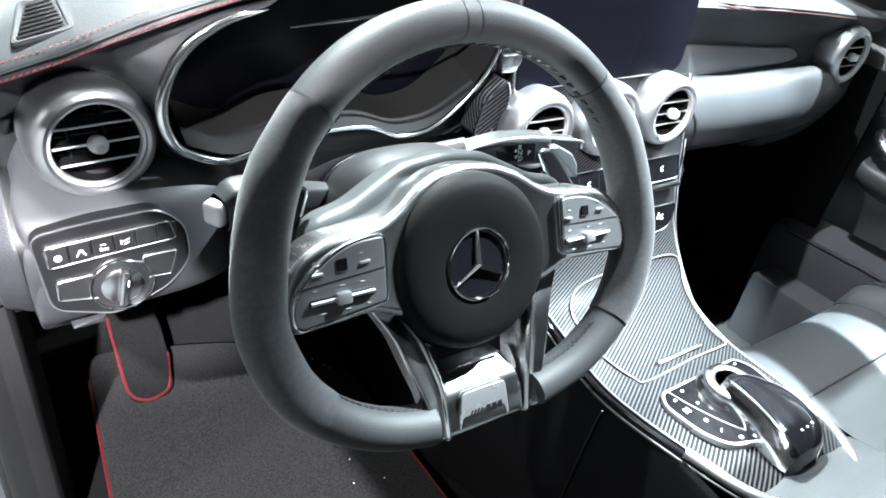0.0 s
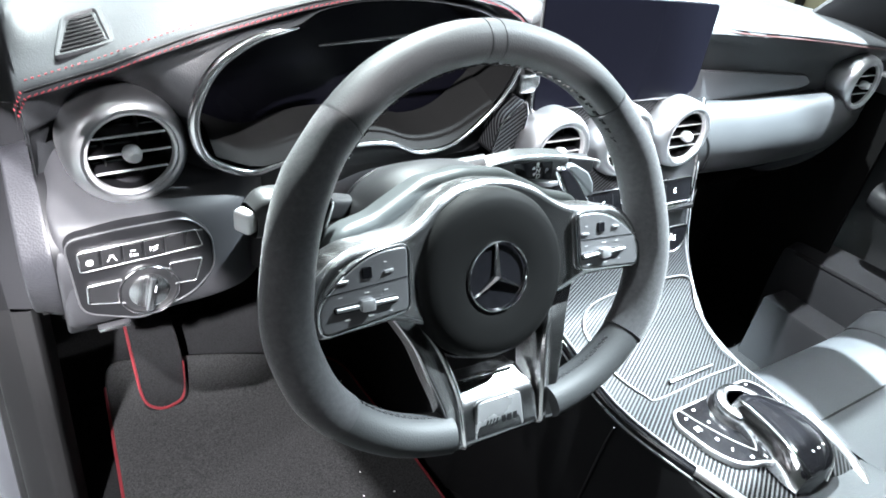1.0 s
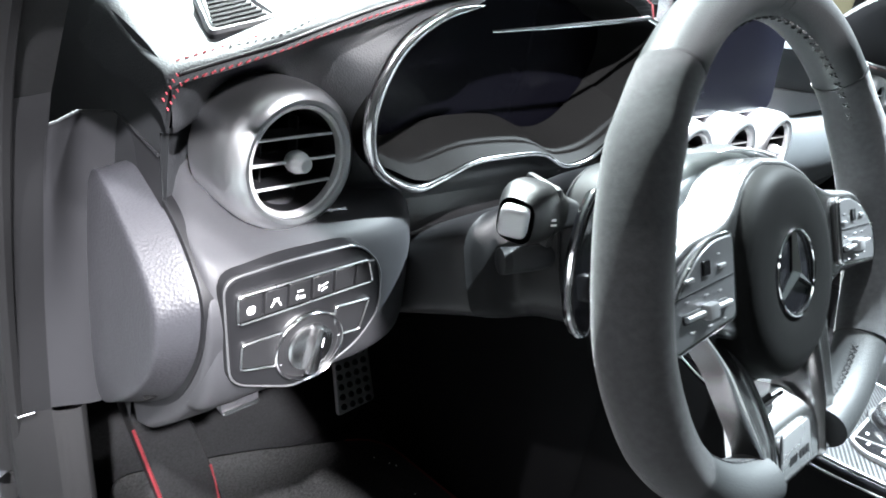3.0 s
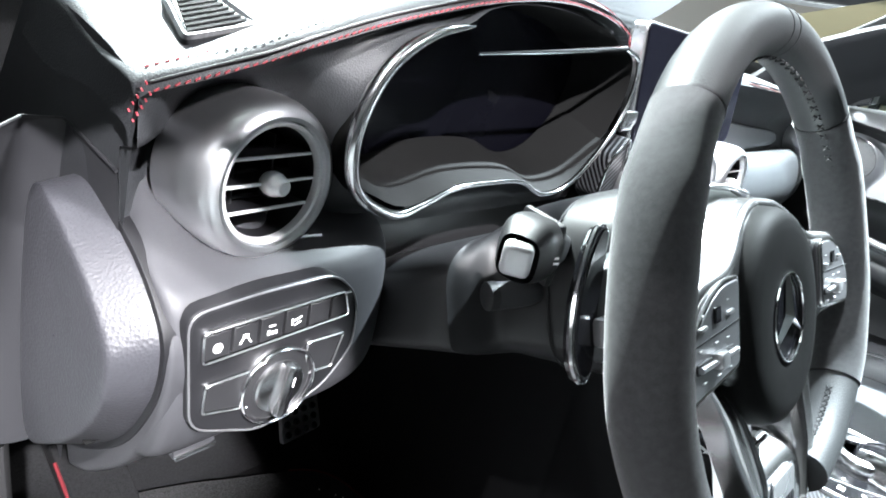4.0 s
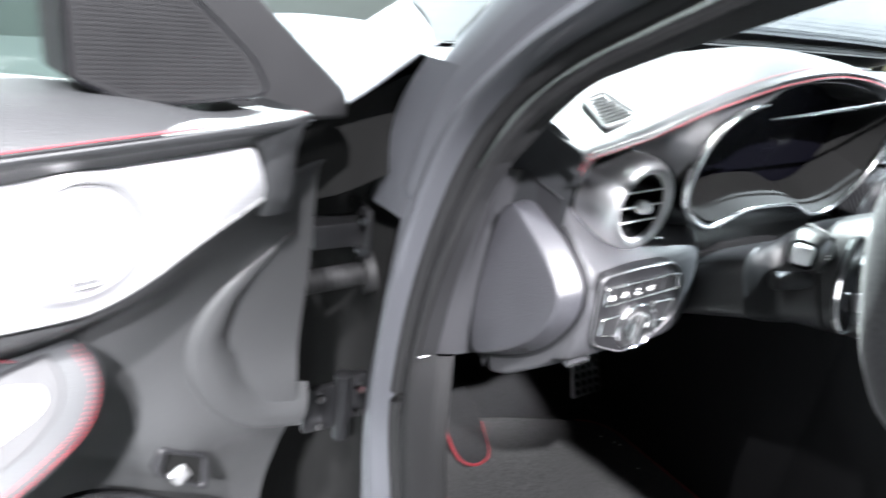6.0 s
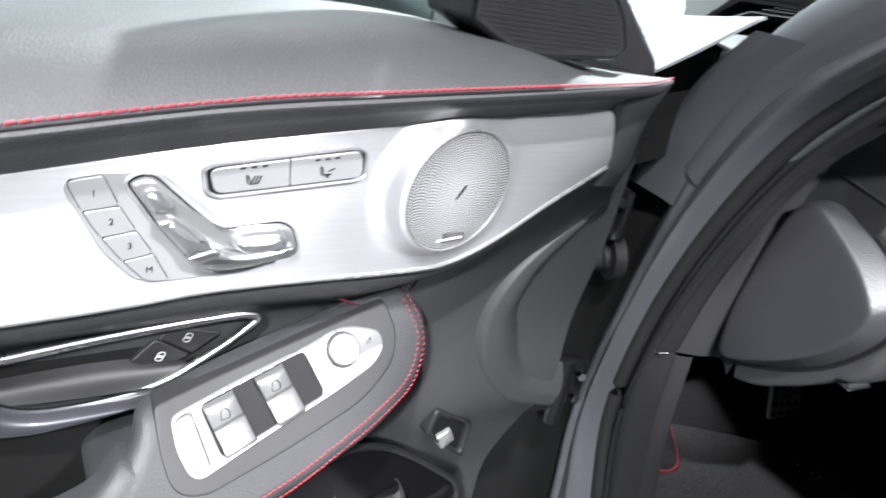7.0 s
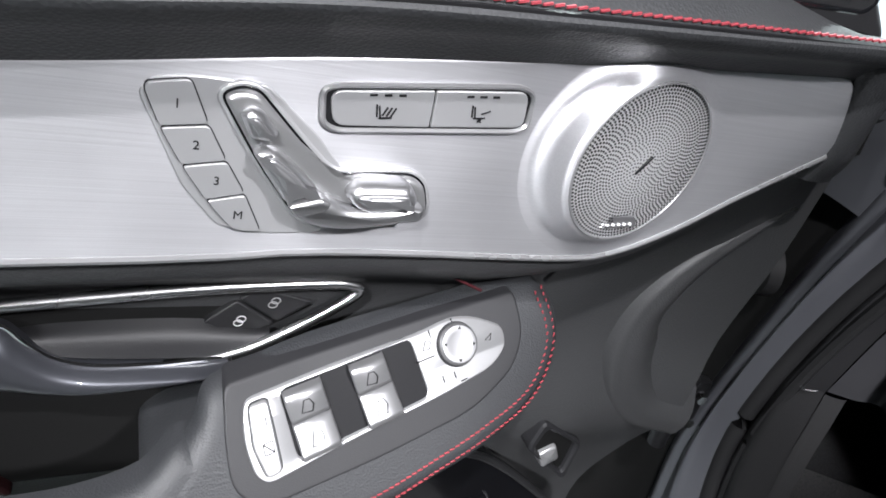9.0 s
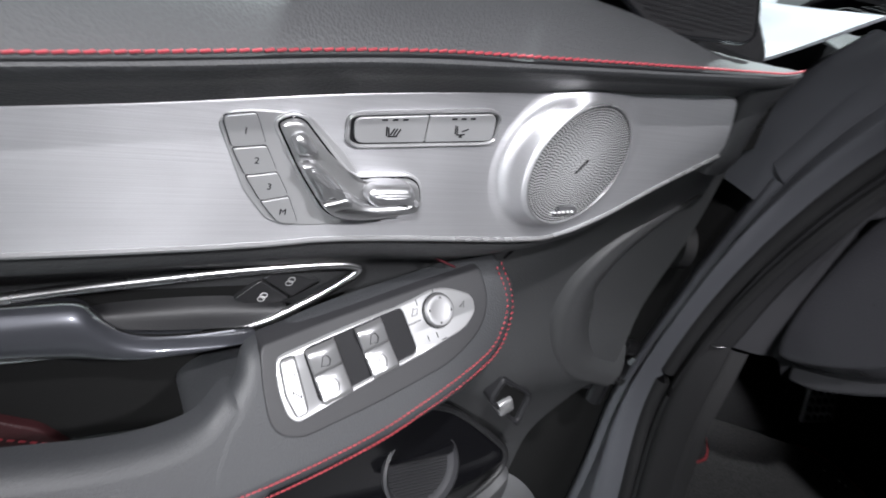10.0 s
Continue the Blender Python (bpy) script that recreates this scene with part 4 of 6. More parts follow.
pod_o = outline_round([(0.150, 0.934), (0.158, 0.970), (0.186, 0.991), (0.192, 0.975), (0.188, 0.928), (0.168, 0.922)], [0.006, 0.012, 0.004, 0.004, 0.006, 0.006], 4)
part("carbon_pod", plate(pod_o, -0.02, 0.004, 0.002), CARBON, dash, "small carbon-fibre side piece", FRONT(0.228))
part("pod_edge", tube([(x, 0.223, z) for x, z in inset(pod_o, 0.0005)], 0.0013, 6, True), CHROME, dash, "chrome edge")
# matt black sheet put where the passenger footwell falls into shade
part("footwell_lining", loft([[(x, 0.30, 0.835), (x, 0.40, 0.78), (x, 0.44, 0.62), (x, 0.46, 0.40)] for x in (0.505, 0.7, 1.02)], 3, 4), MATT, dash, "black sheet standing in for the shaded footwell")
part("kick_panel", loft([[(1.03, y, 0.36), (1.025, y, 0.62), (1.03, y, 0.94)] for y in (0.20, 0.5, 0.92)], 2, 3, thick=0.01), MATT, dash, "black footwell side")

# ---- centre console ----
console = thing("centre_console", "carbon-fibre centre console with a silver edge", "console")
SIDE = mat("console_side_plastic", (0.006, 0.006, 0.0066), 0.7, bump=0.2, scale=1200, spec=0.12)
prof = [(0.236, 0.972, 0.176, 0.506), (0.222, 0.930, 0.178, 0.504), (0.205, 0.880, 0.186, 0.497), (0.188, 0.830, 0.195, 0.489), (0.165, 0.785, 0.208, 0.480), (0.125, 0.752, 0.220, 0.464), (0.09, 0.740, 0.221, 0.443), (0.06, 0.730, 0.222, 0.431), (0.0, 0.717, 0.228, 0.428), (-0.08, 0.712, 0.248, 0.434), (-0.15, 0.710, 0.272, 0.420), (-0.185, 0.709, 0.31, 0.385)]
rows = [[(a, y, z - 0.002), (a * 0.8 + b * 0.2, y, z), (a * 0.5 + b * 0.5, y, z + 0.001), (a * 0.2 + b * 0.8, y, z), (b, y, z - 0.002)] for y, z, a, b in prof]
part("carbon_deck", loft(rows, 5, 4), CARBON, console, "lacquered carbon-fibre deck")
for k, s in ((2, -1), (3, 1)):
    line = crv([(q[k], q[0], q[1] - 0.003) for q in prof], 5)
    part("edge_band", loft([[p, p + np.array((s * 0.003, 0, -0.0005)), p + np.array((s * 0.008, 0, -0.003)), p + np.array((s * 0.011, 0, -0.012))] for p in line], 1, 3), GLOSS, console, "gloss black edge band")
    part("edge_strip", tube([p + np.array((s * 0.0015, 0, 0.0008)) for p in line], 0.0013, 8), PLATE, console, "bright silver edge strip")
    part("lower_strip", tube([p + np.array((s * 0.0105, 0, -0.009)) for p in line], 0.0012, 8), PLATE, console, "silver lower strip")
    rr = [[(q[k] + s * 0.008, q[0], q[1] - 0.010), (q[k] + s * 0.012, q[0], q[1] - 0.03), (q[k] + (0.006 if s > 0 else -0.017), q[0], q[1] - 0.14), (q[k] + (-0.02 if s > 0 else -0.03), q[0], 0.38)] for q in [(0.92, 0.80, 0.19, 0.50), (0.50, 0.84, 0.18, 0.505), (0.30, 0.93, 0.176, 0.506)] + prof[2:10] + [(-0.30, 0.709, 0.236, 0.446), (-0.6, 0.70, 0.236, 0.446)]]
    part("side_panel", loft(rr, 3, 4), SIDE if s < 0 else MATT, console, "soft side panel")
part("panel_gap", tube(crv([(0.2125, 0.000, 0.700), (0.2105, 0.003, 0.66), (0.2075, 0.006, 0.58), (0.2035, 0.01, 0.45)], 5), 0.0014, 6), BLACK, console)
lid = crv([(0.276, -0.001, 0.7182), (0.356, 0.001, 0.7190), (0.408, 0.000, 0.7190), (0.421, 0.004, 0.7195), (0.418, 0.03, 0.7250), (0.434, 0.085, 0.7390), (0.458, 0.118, 0.7500), (0.458, 0.130, 0.7560), (0.440, 0.134, 0.7595), (0.39, 0.135, 0.7605), (0.30, 0.133, 0.7595), (0.262, 0.122, 0.7525), (0.245, 0.096, 0.7425), (0.246, 0.051, 0.7285), (0.262, 0.010, 0.7195)], 6, True)
part("lid_groove", tube(lid, 0.0012, 6, True), PLATE, console, "silver seam of the storage lid")
part("lid_grip", moved(box(-0.038, 0.038, -0.0025, 0.0025, -0.002, 0.003, 0.001), pose(0.343, 0.0115, 0.7215)), SATIN, console, "silver lid grip")
armrest = part("armrest", loft([[(0.341 - w, y, 0.68), (0.341 - w, y, z - 0.01), (0.341 - w * 0.8, y, z), (0.341, y, z + 0.006), (0.341 + w * 0.8, y, z), (0.341 + w, y, z - 0.01), (0.341 + w, y, 0.68)] for y, z, w in ((-0.155, 0.705, 0.110), (-0.19, 0.712, 0.115), (-0.24, 0.74, 0.112), (-0.45, 0.775, 0.11), (-0.65, 0.775, 0.11))], 4, 3), SEATLEATHER, console, "grey leather armrest")
part("rear_trim", tube(crv([(0.4385, -0.09, 0.708), (0.4255, -0.150, 0.7065), (0.388, -0.190, 0.706), (0.308, -0.190, 0.706), (0.267, -0.152, 0.7065), (0.2445, -0.085, 0.708)], 6), 0.006, 10), VENT, console, "satin silver end trim")

pad_m = pose(0, 0, 0.714)
ctrl = thing("touchpad_controller", "silver and gloss-black touchpad controller with rotary dial", "controller", pad_m)
blk = outline_round([(0.265, -0.036), (0.276, -0.021), (0.405, -0.020), (0.417, -0.037), (0.412, -0.125), (0.335, -0.120), (0.288, -0.107), (0.271, -0.081)], [0.008, 0.006, 0.008, 0.010, 0.01, 0.02, 0.012, 0.02], 4)
part("base_frame", plate(inset(blk, -0.001), -0.004, 0.0040, 0.0016), PLATE, ctrl, "silver base frame")
part("base", plate(inset(blk, 0.0026), 0.0, 0.0044, 0.0004), GLOSS, ctrl, "gloss black button field")
part("field_line", tube(crv([(0.284, -0.024, 0.0042), (0.292, -0.05, 0.0042), (0.308, -0.085, 0.0042), (0.328, -0.113, 0.0042)], 5), 0.0011, 6), PLATE, ctrl)
part("dial_well", moved(lathe([(0.0, 0.0048), (0.036, 0.0048), (0.0365, 0.004)], 40), pose(0.352, -0.053, 0)), BLACK, ctrl)
dial = part("dial", moved(lathe([(0.018, 0.010), (0.019, 0.0155), (0.0235, 0.0175), (0.029, 0.0155), (0.0315, 0.011), (0.0305, 0.003)], 48, cap=False), pose(0.352, -0.053, 0.002)), SATIN, ctrl, "silver rotary dial ring")
part("dial_core", moved(lathe([(0.0, 0.012), (0.019, 0.012)], 32), pose(0.352, -0.053, 0.002)), GLOSS, dial)
rows = []
for y, l, r, h in ((-0.046, 0.350, 0.356, 0.020), (-0.050, 0.341, 0.366, 0.024), (-0.062, 0.337, 0.376, 0.028), (-0.090, 0.331, 0.387, 0.0315), (-0.118, 0.325, 0.388, 0.031), (-0.140, 0.322, 0.381, 0.0265), (-0.153, 0.324, 0.368, 0.020), (-0.160, 0.334, 0.352, 0.010)):
    m = (l + r) / 2
    rows.append([(l - 0.010, y, 0.0), (l - 0.006, y, h * 0.55), (l, y, h - 0.001), (l * 0.7 + r * 0.3, y, h + 0.0008), (m, y, h + 0.001), (l * 0.3 + r * 0.7, y, h), (r, y, h - 0.004), (r + 0.003, y, h * 0.5), (r + 0.003, y, 0.0)])
part("pad_glass", loft(rows, 5, 4), GLOSS, ctrl, "gloss black touch surface")
part("pad_blade", loft([[(q[0][0] - 0.0015, q[0][1], 0.0), (q[1][0] - 0.0015, q[1][1], q[1][2]), (q[2][0] - 0.0008, q[2][1], q[2][2] + 0.0006), (q[2][0] + 0.0022, q[2][1], q[2][2] + 0.0016)] for q in rows[1:7]], 5, 4), CHROME, ctrl, "polished silver blade along the pad")
part("pad_edge", tube(crv([(q[6][0] + 0.0008, q[6][1], q[6][2] - 0.001) for q in rows[1:]], 5), 0.0010, 6), SATIN, ctrl)
bars(ctrl, [(x, y, w * 0.65, h * 0.65, t) for x, y, w, h, t in [(0.281, -0.036, 0.006, 0.004, 0), (0.279, -0.052, 0.003, 0.010, 0), (0.284, -0.052, 0.003, 0.010, 0), (0.290, -0.071, 0.005, 0.006, 0), (0.294, -0.088, 0.007, 0.002, 40), (0.306, -0.104, 0.006, 0.005, 0), (0.300, -0.030, 0.006, 0.004, 0), (0.398, -0.028, 0.005, 0.003, 0), (0.302, -0.050, 0.004, 0.004, 0)]], WHITE, 0.0044)
bars(ctrl, [(0.347, -0.137, 0.0022, 0.0022, 0), (0.357, -0.137, 0.0022, 0.0022, 0), (0.367, -0.136, 0.0022, 0.0022, 0)], WHITE, 0.0288)

stack = thing("climate_panel", "silver-framed gloss black climate keys in the carbon centre stack", "switch panel", pose(0.336, 0.186, 0.832, 68, 0, 0))
lo_f = outline_round([(-0.128, -0.052), (0.122, -0.058), (0.139, -0.046), (0.146, -0.022), (-0.140, -0.016)], [0.012, 0.016, 0.01, 0.006, 0.008], 4)
up_f = outline_round([(-0.140, 0.010), (0.150, 0.010), (0.153, 0.044), (-0.143, 0.044)], 0.006, 4)
for fr in (lo_f, up_f):
    part("key_frame", frame_plate(fr, inset(fr, 0.0016), 0.0, 0.0052, 0.0006), CHROME, stack, "silver key frame")
    row = part("key_panel", plate(inset(fr, 0.0016), -0.004, 0.0040, 0.0006), GLOSS, stack, "gloss black key panel")
    c = fr.mean(0)
    for x in np.linspace(-0.1, 0.1, 7):
        part("key_joint", box(x - 0.0005, x + 0.0005, c[1] - 0.012, c[1] + 0.010, 0.0036, 0.0043, 0), BLACK, row)
    for x in np.linspace(-0.117, 0.117, 8):
        bars(row, [(x, c[1] + dy, w, h, t) for dy, w, h, t in ((0.002, 0.006, 0.0012, 25), (-0.002, 0.0045, 0.003, 0))], WHITE, 0.0040)
part("toggle_bar", box(-0.138, 0.150, -0.001, 0.008, 0.0, 0.010, 0.003), CHROME, stack, "chrome toggle bar")
part("warning_triangle", plate([(0.106, -0.040), (0.116, -0.040), (0.111, -0.031)], 0.0040, 0.0046, 0.0001), WHITE, stack)

# ---- floor, mats, pedal ----
rows = [[(x, -1.2, 0.40), (x, 0.40, 0.40), (x, 0.58, 0.41), (x, 0.72, 0.48), (x, 0.86, 0.66), (x, 0.90, 0.85)] for x in (-0.36, -0.1, 0.2, 0.6, 1.04)]
solo("floor", loft(rows, 3, 6), CARPET_SHADED, "dark carpeted car floor, blackened for footwell shade", "floor", "structure")
mat_out = outline_round([(-0.276, -0.25), (0.150, -0.25), (0.128, 0.28), (0.112, 0.490), (-0.06, 0.56), (-0.238, 0.60)], [0.03, 0.03, 0.05, 0.05, 0.05, 0.04], 5)
fm = thing("floor_mat", "dark grey carpet floor mat with a red bound edge", "floor mat", pose(0, 0, 0.412))
lift = lambda x, y: 0.012 + max(0, y - 0.5) ** 2 * 1.5
part("carpet_sheet", plate(mat_out, 0.0, 0.012, 0.004, tilt=lift), CARPET, fm)
bare = [i for i, (x, y) in enumerate(mat_out) if y > 0.515 and x < 0.06]
edge_run = np.vstack([[(-0.2405, 0.55)], np.roll(mat_out, -(bare[-1] + 1), 0)[:len(mat_out) - len(bare)]])
part("binding", tube([(x, y, 0.009 + lift(x, y)) for x, y in edge_run], 0.003, 8), RED_EDGE, fm, "red bound edge")
solo("paper_scrap", plate([(-0.004, -0.003), (0.005, -0.004), (0.003, 0.005)], 0, 0.001, 0.0003), WHITE, "tiny white scrap of paper lying on the floor mat", "litter", m=pose(-0.121, 0.405, 0.4365))
rng = random.Random(5)
lint = [moved(box(-0.0012, 0.0012, -0.0008, 0.0008, 0, 0.0008, 0), pose(rng.uniform(-0.22, 0.10), rng.uniform(0.05, 0.48), 0.4362, 0, 0, rng.uniform(0, 180))) for _ in range(36)]
solo("carpet_lint", merge(*lint), WHITE, "small pale specks of lint on the floor mat", "litter", "stuff")
rest = thing("foot_rest", "dark carpeted foot rest, blackened for shade, with a red bound edge", "foot rest")
rl = outline_round([(-0.196, 0.470), (-0.134, 0.470), (-0.128, 0.56), (-0.136, 0.70), (-0.198, 0.70)], [0.020, 0.026, 0.02, 0.01, 0.01], 5)
climb = lambda x, y: 0.5 * max(0, y - 0.475)
part("wedge", plate(rl, 0.415, 0.4450, 0.003, tilt=climb), CARPET_SHADED, rest)
part("binding", tube(crv([(-0.198, 0.60, 0.5060), (-0.198, 0.54, 0.4760), (-0.196, 0.490, 0.4510), (-0.180, 0.471, 0.4440), (-0.158, 0.470, 0.4440), (-0.140, 0.484, 0.4480), (-0.130, 0.53, 0.4700)], 6), 0.0022, 8), RED_EDGE, rest, "red bound edge")
pm = pose(0.089, 0.536, 0.516, 68, 0, 0)
ped = thing("brake_pedal", "brushed metal brake pedal with black rubber studs", "pedal", pm)
part("plate", plate(outline_round([(-0.032, -0.045), (0.034, -0.040), (0.034, 0.05), (-0.026, 0.05)], 0.006, 4), -0.006, 0.0, 0.002), ALU, ped)
for i in range(4):
    for j in range(6):
        part("stud", moved(lathe([(0.0, 0.003), (0.004, 0.003), (0.005, 0.0)], 10), pose(-0.021 + i * 0.0145, -0.034 + j * 0.0148, 0)), BLACK, ped)
part("arm", box(-0.01, 0.01, 0.0, 0.28, -0.03, -0.006, 0.004), METAL_DARK, ped)

# ---- body shell round the cabin ----
# pillar and sill lines of the driver's door opening, as (y, z)
OUT = [(0.43, 0.30), (0.436, 0.46), (0.446, 0.60), (0.415, 0.80), (0.385, 0.93), (0.335, 1.03), (0.262, 1.095), (0.195, 1.14), (0.05, 1.22), (-0.15, 1.315), (-0.40, 1.38), (-0.9, 1.40)]
SEAL = [(0.34, 0.30), (0.375, 0.45), (0.420, 0.60), (0.418, 0.72), (0.388, 0.85), (0.338, 0.97), (0.285, 1.045), (0.220, 1.100), (0.15, 1.14), (0.0, 1.215), (-0.18, 1.30), (-0.42, 1.355), (-0.9, 1.37)]
TRIM = [(0.30, 0.36), (0.368, 0.58), (0.386, 0.73), (0.368, 0.83), (0.328, 0.94), (0.295, 0.998), (0.222, 1.075), (0.165, 1.108), (0.08, 1.145), (-0.05, 1.20), (-0.2, 1.265), (-0.42, 1.325), (-0.9, 1.34)]
shell = thing("car_body", "dark grey metallic car body around the open driver's door", "car body")


def strip(a, b, steps=48):
    """A band between two side lines."""
    pa, pb = crv(a, 8), crv(b, 8)
    ta, tb = np.linspace(0, 1, len(pa)), np.linspace(0, 1, len(pb))
    t = np.linspace(0, 1, steps)
    la = np.stack([np.interp(t, ta, pa[:, i]) for i in (0, 1)], 1)
    lb = np.stack([np.interp(t, tb, pb[:, i]) for i in (0, 1)], 1)
    return la, lb


def band(a, b, xa, xm, xb, nm, material, label, parent):
    la, lb = strip(a, b)
    rows = [[(xa, *p), (xm, *(p * 0.66 + q * 0.34)), (xm, *(p * 0.34 + q * 0.66)), (xb, *q)] for p, q in zip(la, lb)]
    return part(nm, loft(rows, 1, 4), material, parent, label)


band(OUT, SEAL, -0.374, -0.380, -0.348, "door_aperture", PAINT, "grey painted door aperture", shell)
band(SEAL[5:], TRIM[5:], -0.336, -0.342, -0.322, "pillar_trim", mat("black_pillar_trim", (0.006, 0.006, 0.0065), 0.65, bump=0.3, scale=1500, var=0.5, vscale=400), "black pillar trim", shell)
KICK = mat("kick_carpet", (0.008, 0.008, 0.0085), 0.9, bump=0.4, scale=900)
band(SEAL[:4], TRIM[:3], -0.340, -0.348, -0.322, "kick_trim", mat("kick_trim_plastic", (0.009, 0.009, 0.0095), 0.6, bump=0.2, scale=1200, spec=0.2), "black carpeted kick trim", shell)
band(SEAL[3:6], TRIM[2:6], -0.340, -0.348, -0.322, "pillar_foot_trim", mat("foot_trim_plastic", (0.008, 0.008, 0.0088), 0.65, bump=0.2, scale=1200, spec=0.2), "dark grey lower pillar trim", shell)
FOOT = mat("foot_panel_plastic", (0.018, 0.018, 0.020), 0.55, bump=0.2, scale=1200)
part("foot_panel", loft([[(-0.323, y, z), (-0.316, y * 0.8 + w * 0.2, z), (-0.298, w + 0.003, z), (-0.2775, w, z), (-0.2760, w - 0.012, z), (-0.2755, v, z - 0.010)] for y, w, v, z in ((0.384, 0.372, 0.352, 0.733), (0.366, 0.360, 0.330, 0.83), (0.332, 0.350, 0.272, 0.93), (0.310, 0.338, 0.272, 0.975))], 4, 4), FOOT, shell, "grey foot panel beside the dashboard")
part("kick_panel", loft([[(-0.323, y, z), (-0.316, y - 0.004, z), (-0.300, y - 0.002, z), (-0.290, y + 0.05, z), (-0.290, y + 0.12, z)] for y, z in ((0.30, 0.36), (0.368, 0.58), (0.384, 0.73))], 4, 4), KICK, shell, "black carpeted kick panel")
part("foot_panel_edge", tube([(-0.323, 0.310, 0.9755), (-0.316, 0.317, 0.9755), (-0.298, 0.341, 0.9755), (-0.2775, 0.338, 0.9752), (-0.2760, 0.326, 0.9735), (-0.2755, 0.272, 0.9655)], 0.0011, 6), SURROUND, shell)
part("trim_joint", tube([(-0.334, 0.384, 0.733), (-0.3445, 0.386, 0.731), (-0.347, 0.400, 0.729)], 0.0012, 6), SATIN, shell)
part("door_seal", tube([(-0.350, y, z) for y, z in crv(SEAL, 8)], 0.0095, 10), RUBBER, shell, "black rubber door seal")
part("seal_lip", tube([(-0.345, y - 0.018, z - 0.010) for y, z in crv(SEAL, 8)], 0.006, 8), RUBBER, shell)
# hinge pillar turned to the front, wing and bonnet
la = crv(OUT[:5], 6)
part("hinge_return", loft([[(-0.374, y, z), (-0.377, y + 0.012, z), (-0.366, y + 0.03, z)] for y, z in la], 1, 4), PAINT, shell, "grey painted pillar return")
# shade of the hinge recess is put into a matt black colour
part("hinge_pillar", loft([[(-0.366, y + 0.03, z), (-0.370, y + 0.10, z), (-0.40, y + 0.14, z), (-0.46, y + 0.15, z), (-0.50, y + 0.15, z)] for y, z in la], 1, 4), MATT, shell, "hinge recess in matt black for its shade")
part("pillar_outer", loft([[(-0.374, y, z), (-0.378, y + 0.02, z + 0.012), (-0.362, y + 0.05, z + 0.035), (-0.32, y + 0.07, z + 0.05)] for y, z in crv(OUT[4:], 5)], 1, 4), PAINT, shell, "grey painted pillar")
part("pillar_side", loft([[(-0.373, y, z), (-0.379, y + 0.035, z + 0.002), (-0.384, y + 0.075, z + 0.002), (-0.372, y + 0.095, z)] for y, z in ((0.395, 0.90), (0.385, 0.93), (0.360, 0.985), (0.335, 1.03), (0.290, 1.077))], 4, 4), PAINT, shell, "grey painted pillar side")
part("wing", loft([[(-0.50, y, 0.35), (-0.52, y, 0.8), (-0.50, y, 0.97), (-0.44, y, 1.015)] for y in (0.60, 0.9, 1.4, 2.0)], 3, 4), PAINT, shell, "grey front wing")
# paler copy of the body paint, with overhead light put into the colour
LIT_PAINT = mat("lit_body_paint", (0.45, 0.46, 0.50), 0.3, 0.6, coat=0.8, var=0.05)
part("bonnet", loft([[(x, 0.80, 1.04), (x, 1.0, 1.03), (x, 1.4, 0.99), (x, 1.9, 0.90), (x, 2.1, 0.7)] for x in (-0.46, -0.3, 0.34, 1.0, 1.14)], 3, 3), LIT_PAINT, shell, "bonnet in body paint lightened for strong light")
part("wing_top", loft([[(-0.52, 0.49, 0.950), (-0.47, 0.455, 0.996), (-0.425, 0.420, 1.034), (-0.385, 0.378, 1.084), (-0.365, 0.385, 1.090)], [(-0.52, 0.66, 0.965), (-0.46, 0.64, 1.010), (-0.41, 0.62, 1.035), (-0.35, 0.60, 1.060), (-0.290, 0.60, 1.060)], [(-0.515, 0.84, 0.965), (-0.45, 0.84, 1.010), (-0.39, 0.83, 1.035), (-0.28, 0.81, 1.052), (-0.16, 0.80, 1.048)], [(-0.50, 1.2, 0.95), (-0.44, 1.2, 0.995), (-0.36, 1.2, 1.02), (-0.29, 1.2, 1.03), (-0.20, 1.2, 1.03)], [(-0.48, 2.0, 0.83), (-0.42, 2.0, 0.87), (-0.34, 2.0, 0.89), (-0.25, 2.0, 0.90), (-0.20, 2.0, 0.90)]], 6, 4, thick=0.003), LIT_PAINT, shell, "wing top beside the bonnet, in paint lightened for strong light")
# matt black sheet stands in for the shade under the wing
part("hinge_gap", loft([[(-0.52, 0.50, z - 0.06), (-0.47, 0.475, z - 0.03), (-0.425, 0.45, z - 0.01), (-0.372, 0.43, z + 0.02), (-0.365, 0.43, z + 0.02)] for z in (0.93, 0.98, 1.03)], 3, 4), MATT, shell, "black sheet standing in for shade behind the wing")
part("roof", loft([[(-0.38, y, z), (-0.30, y, z + 0.03), (0.34, y, z + 0.06), (0.98, y, z + 0.03), (1.06, y, z)] for y, z in ((-0.15, 1.33), (-0.4, 1.39), (-0.9, 1.40), (-1.5, 1.37))], 3, 4, thick=0.03), PAINT, shell, "grey roof")
part("rear_wall", loft([[(x, -1.5, 0.35), (x, -1.5, 1.40)] for x in (-0.38, 1.06)], 2, 2, thick=0.02), BLACK, shell)
part("bulkhead", loft([[(x, 0.92, 0.35), (x, 0.90, 1.03)] for x in (-0.40, 1.06)], 2, 2, thick=0.02), BLACK, shell)
part("far_pillar", loft([[(1.03, y - 0.005, z - 0.03), (1.015, y + 0.0, z + 0.0), (0.99, y + 0.03, z + 0.016), (0.955, y + 0.085, z + 0.042), (0.965, y + 0.10, z + 0.05)] for y, z in [(0.40, 0.93)] + TRIM[4:]], 4, 4), PLASTIC, shell, "grey pillar trim")
part("cowl", loft([[(x, 0.76, 1.034), (x, 0.80, 1.05), (x, 0.88, 1.03)] for x in (-0.10, 0.34, 1.06)], 3, 4), BLACK, shell, "black plastic cowl")
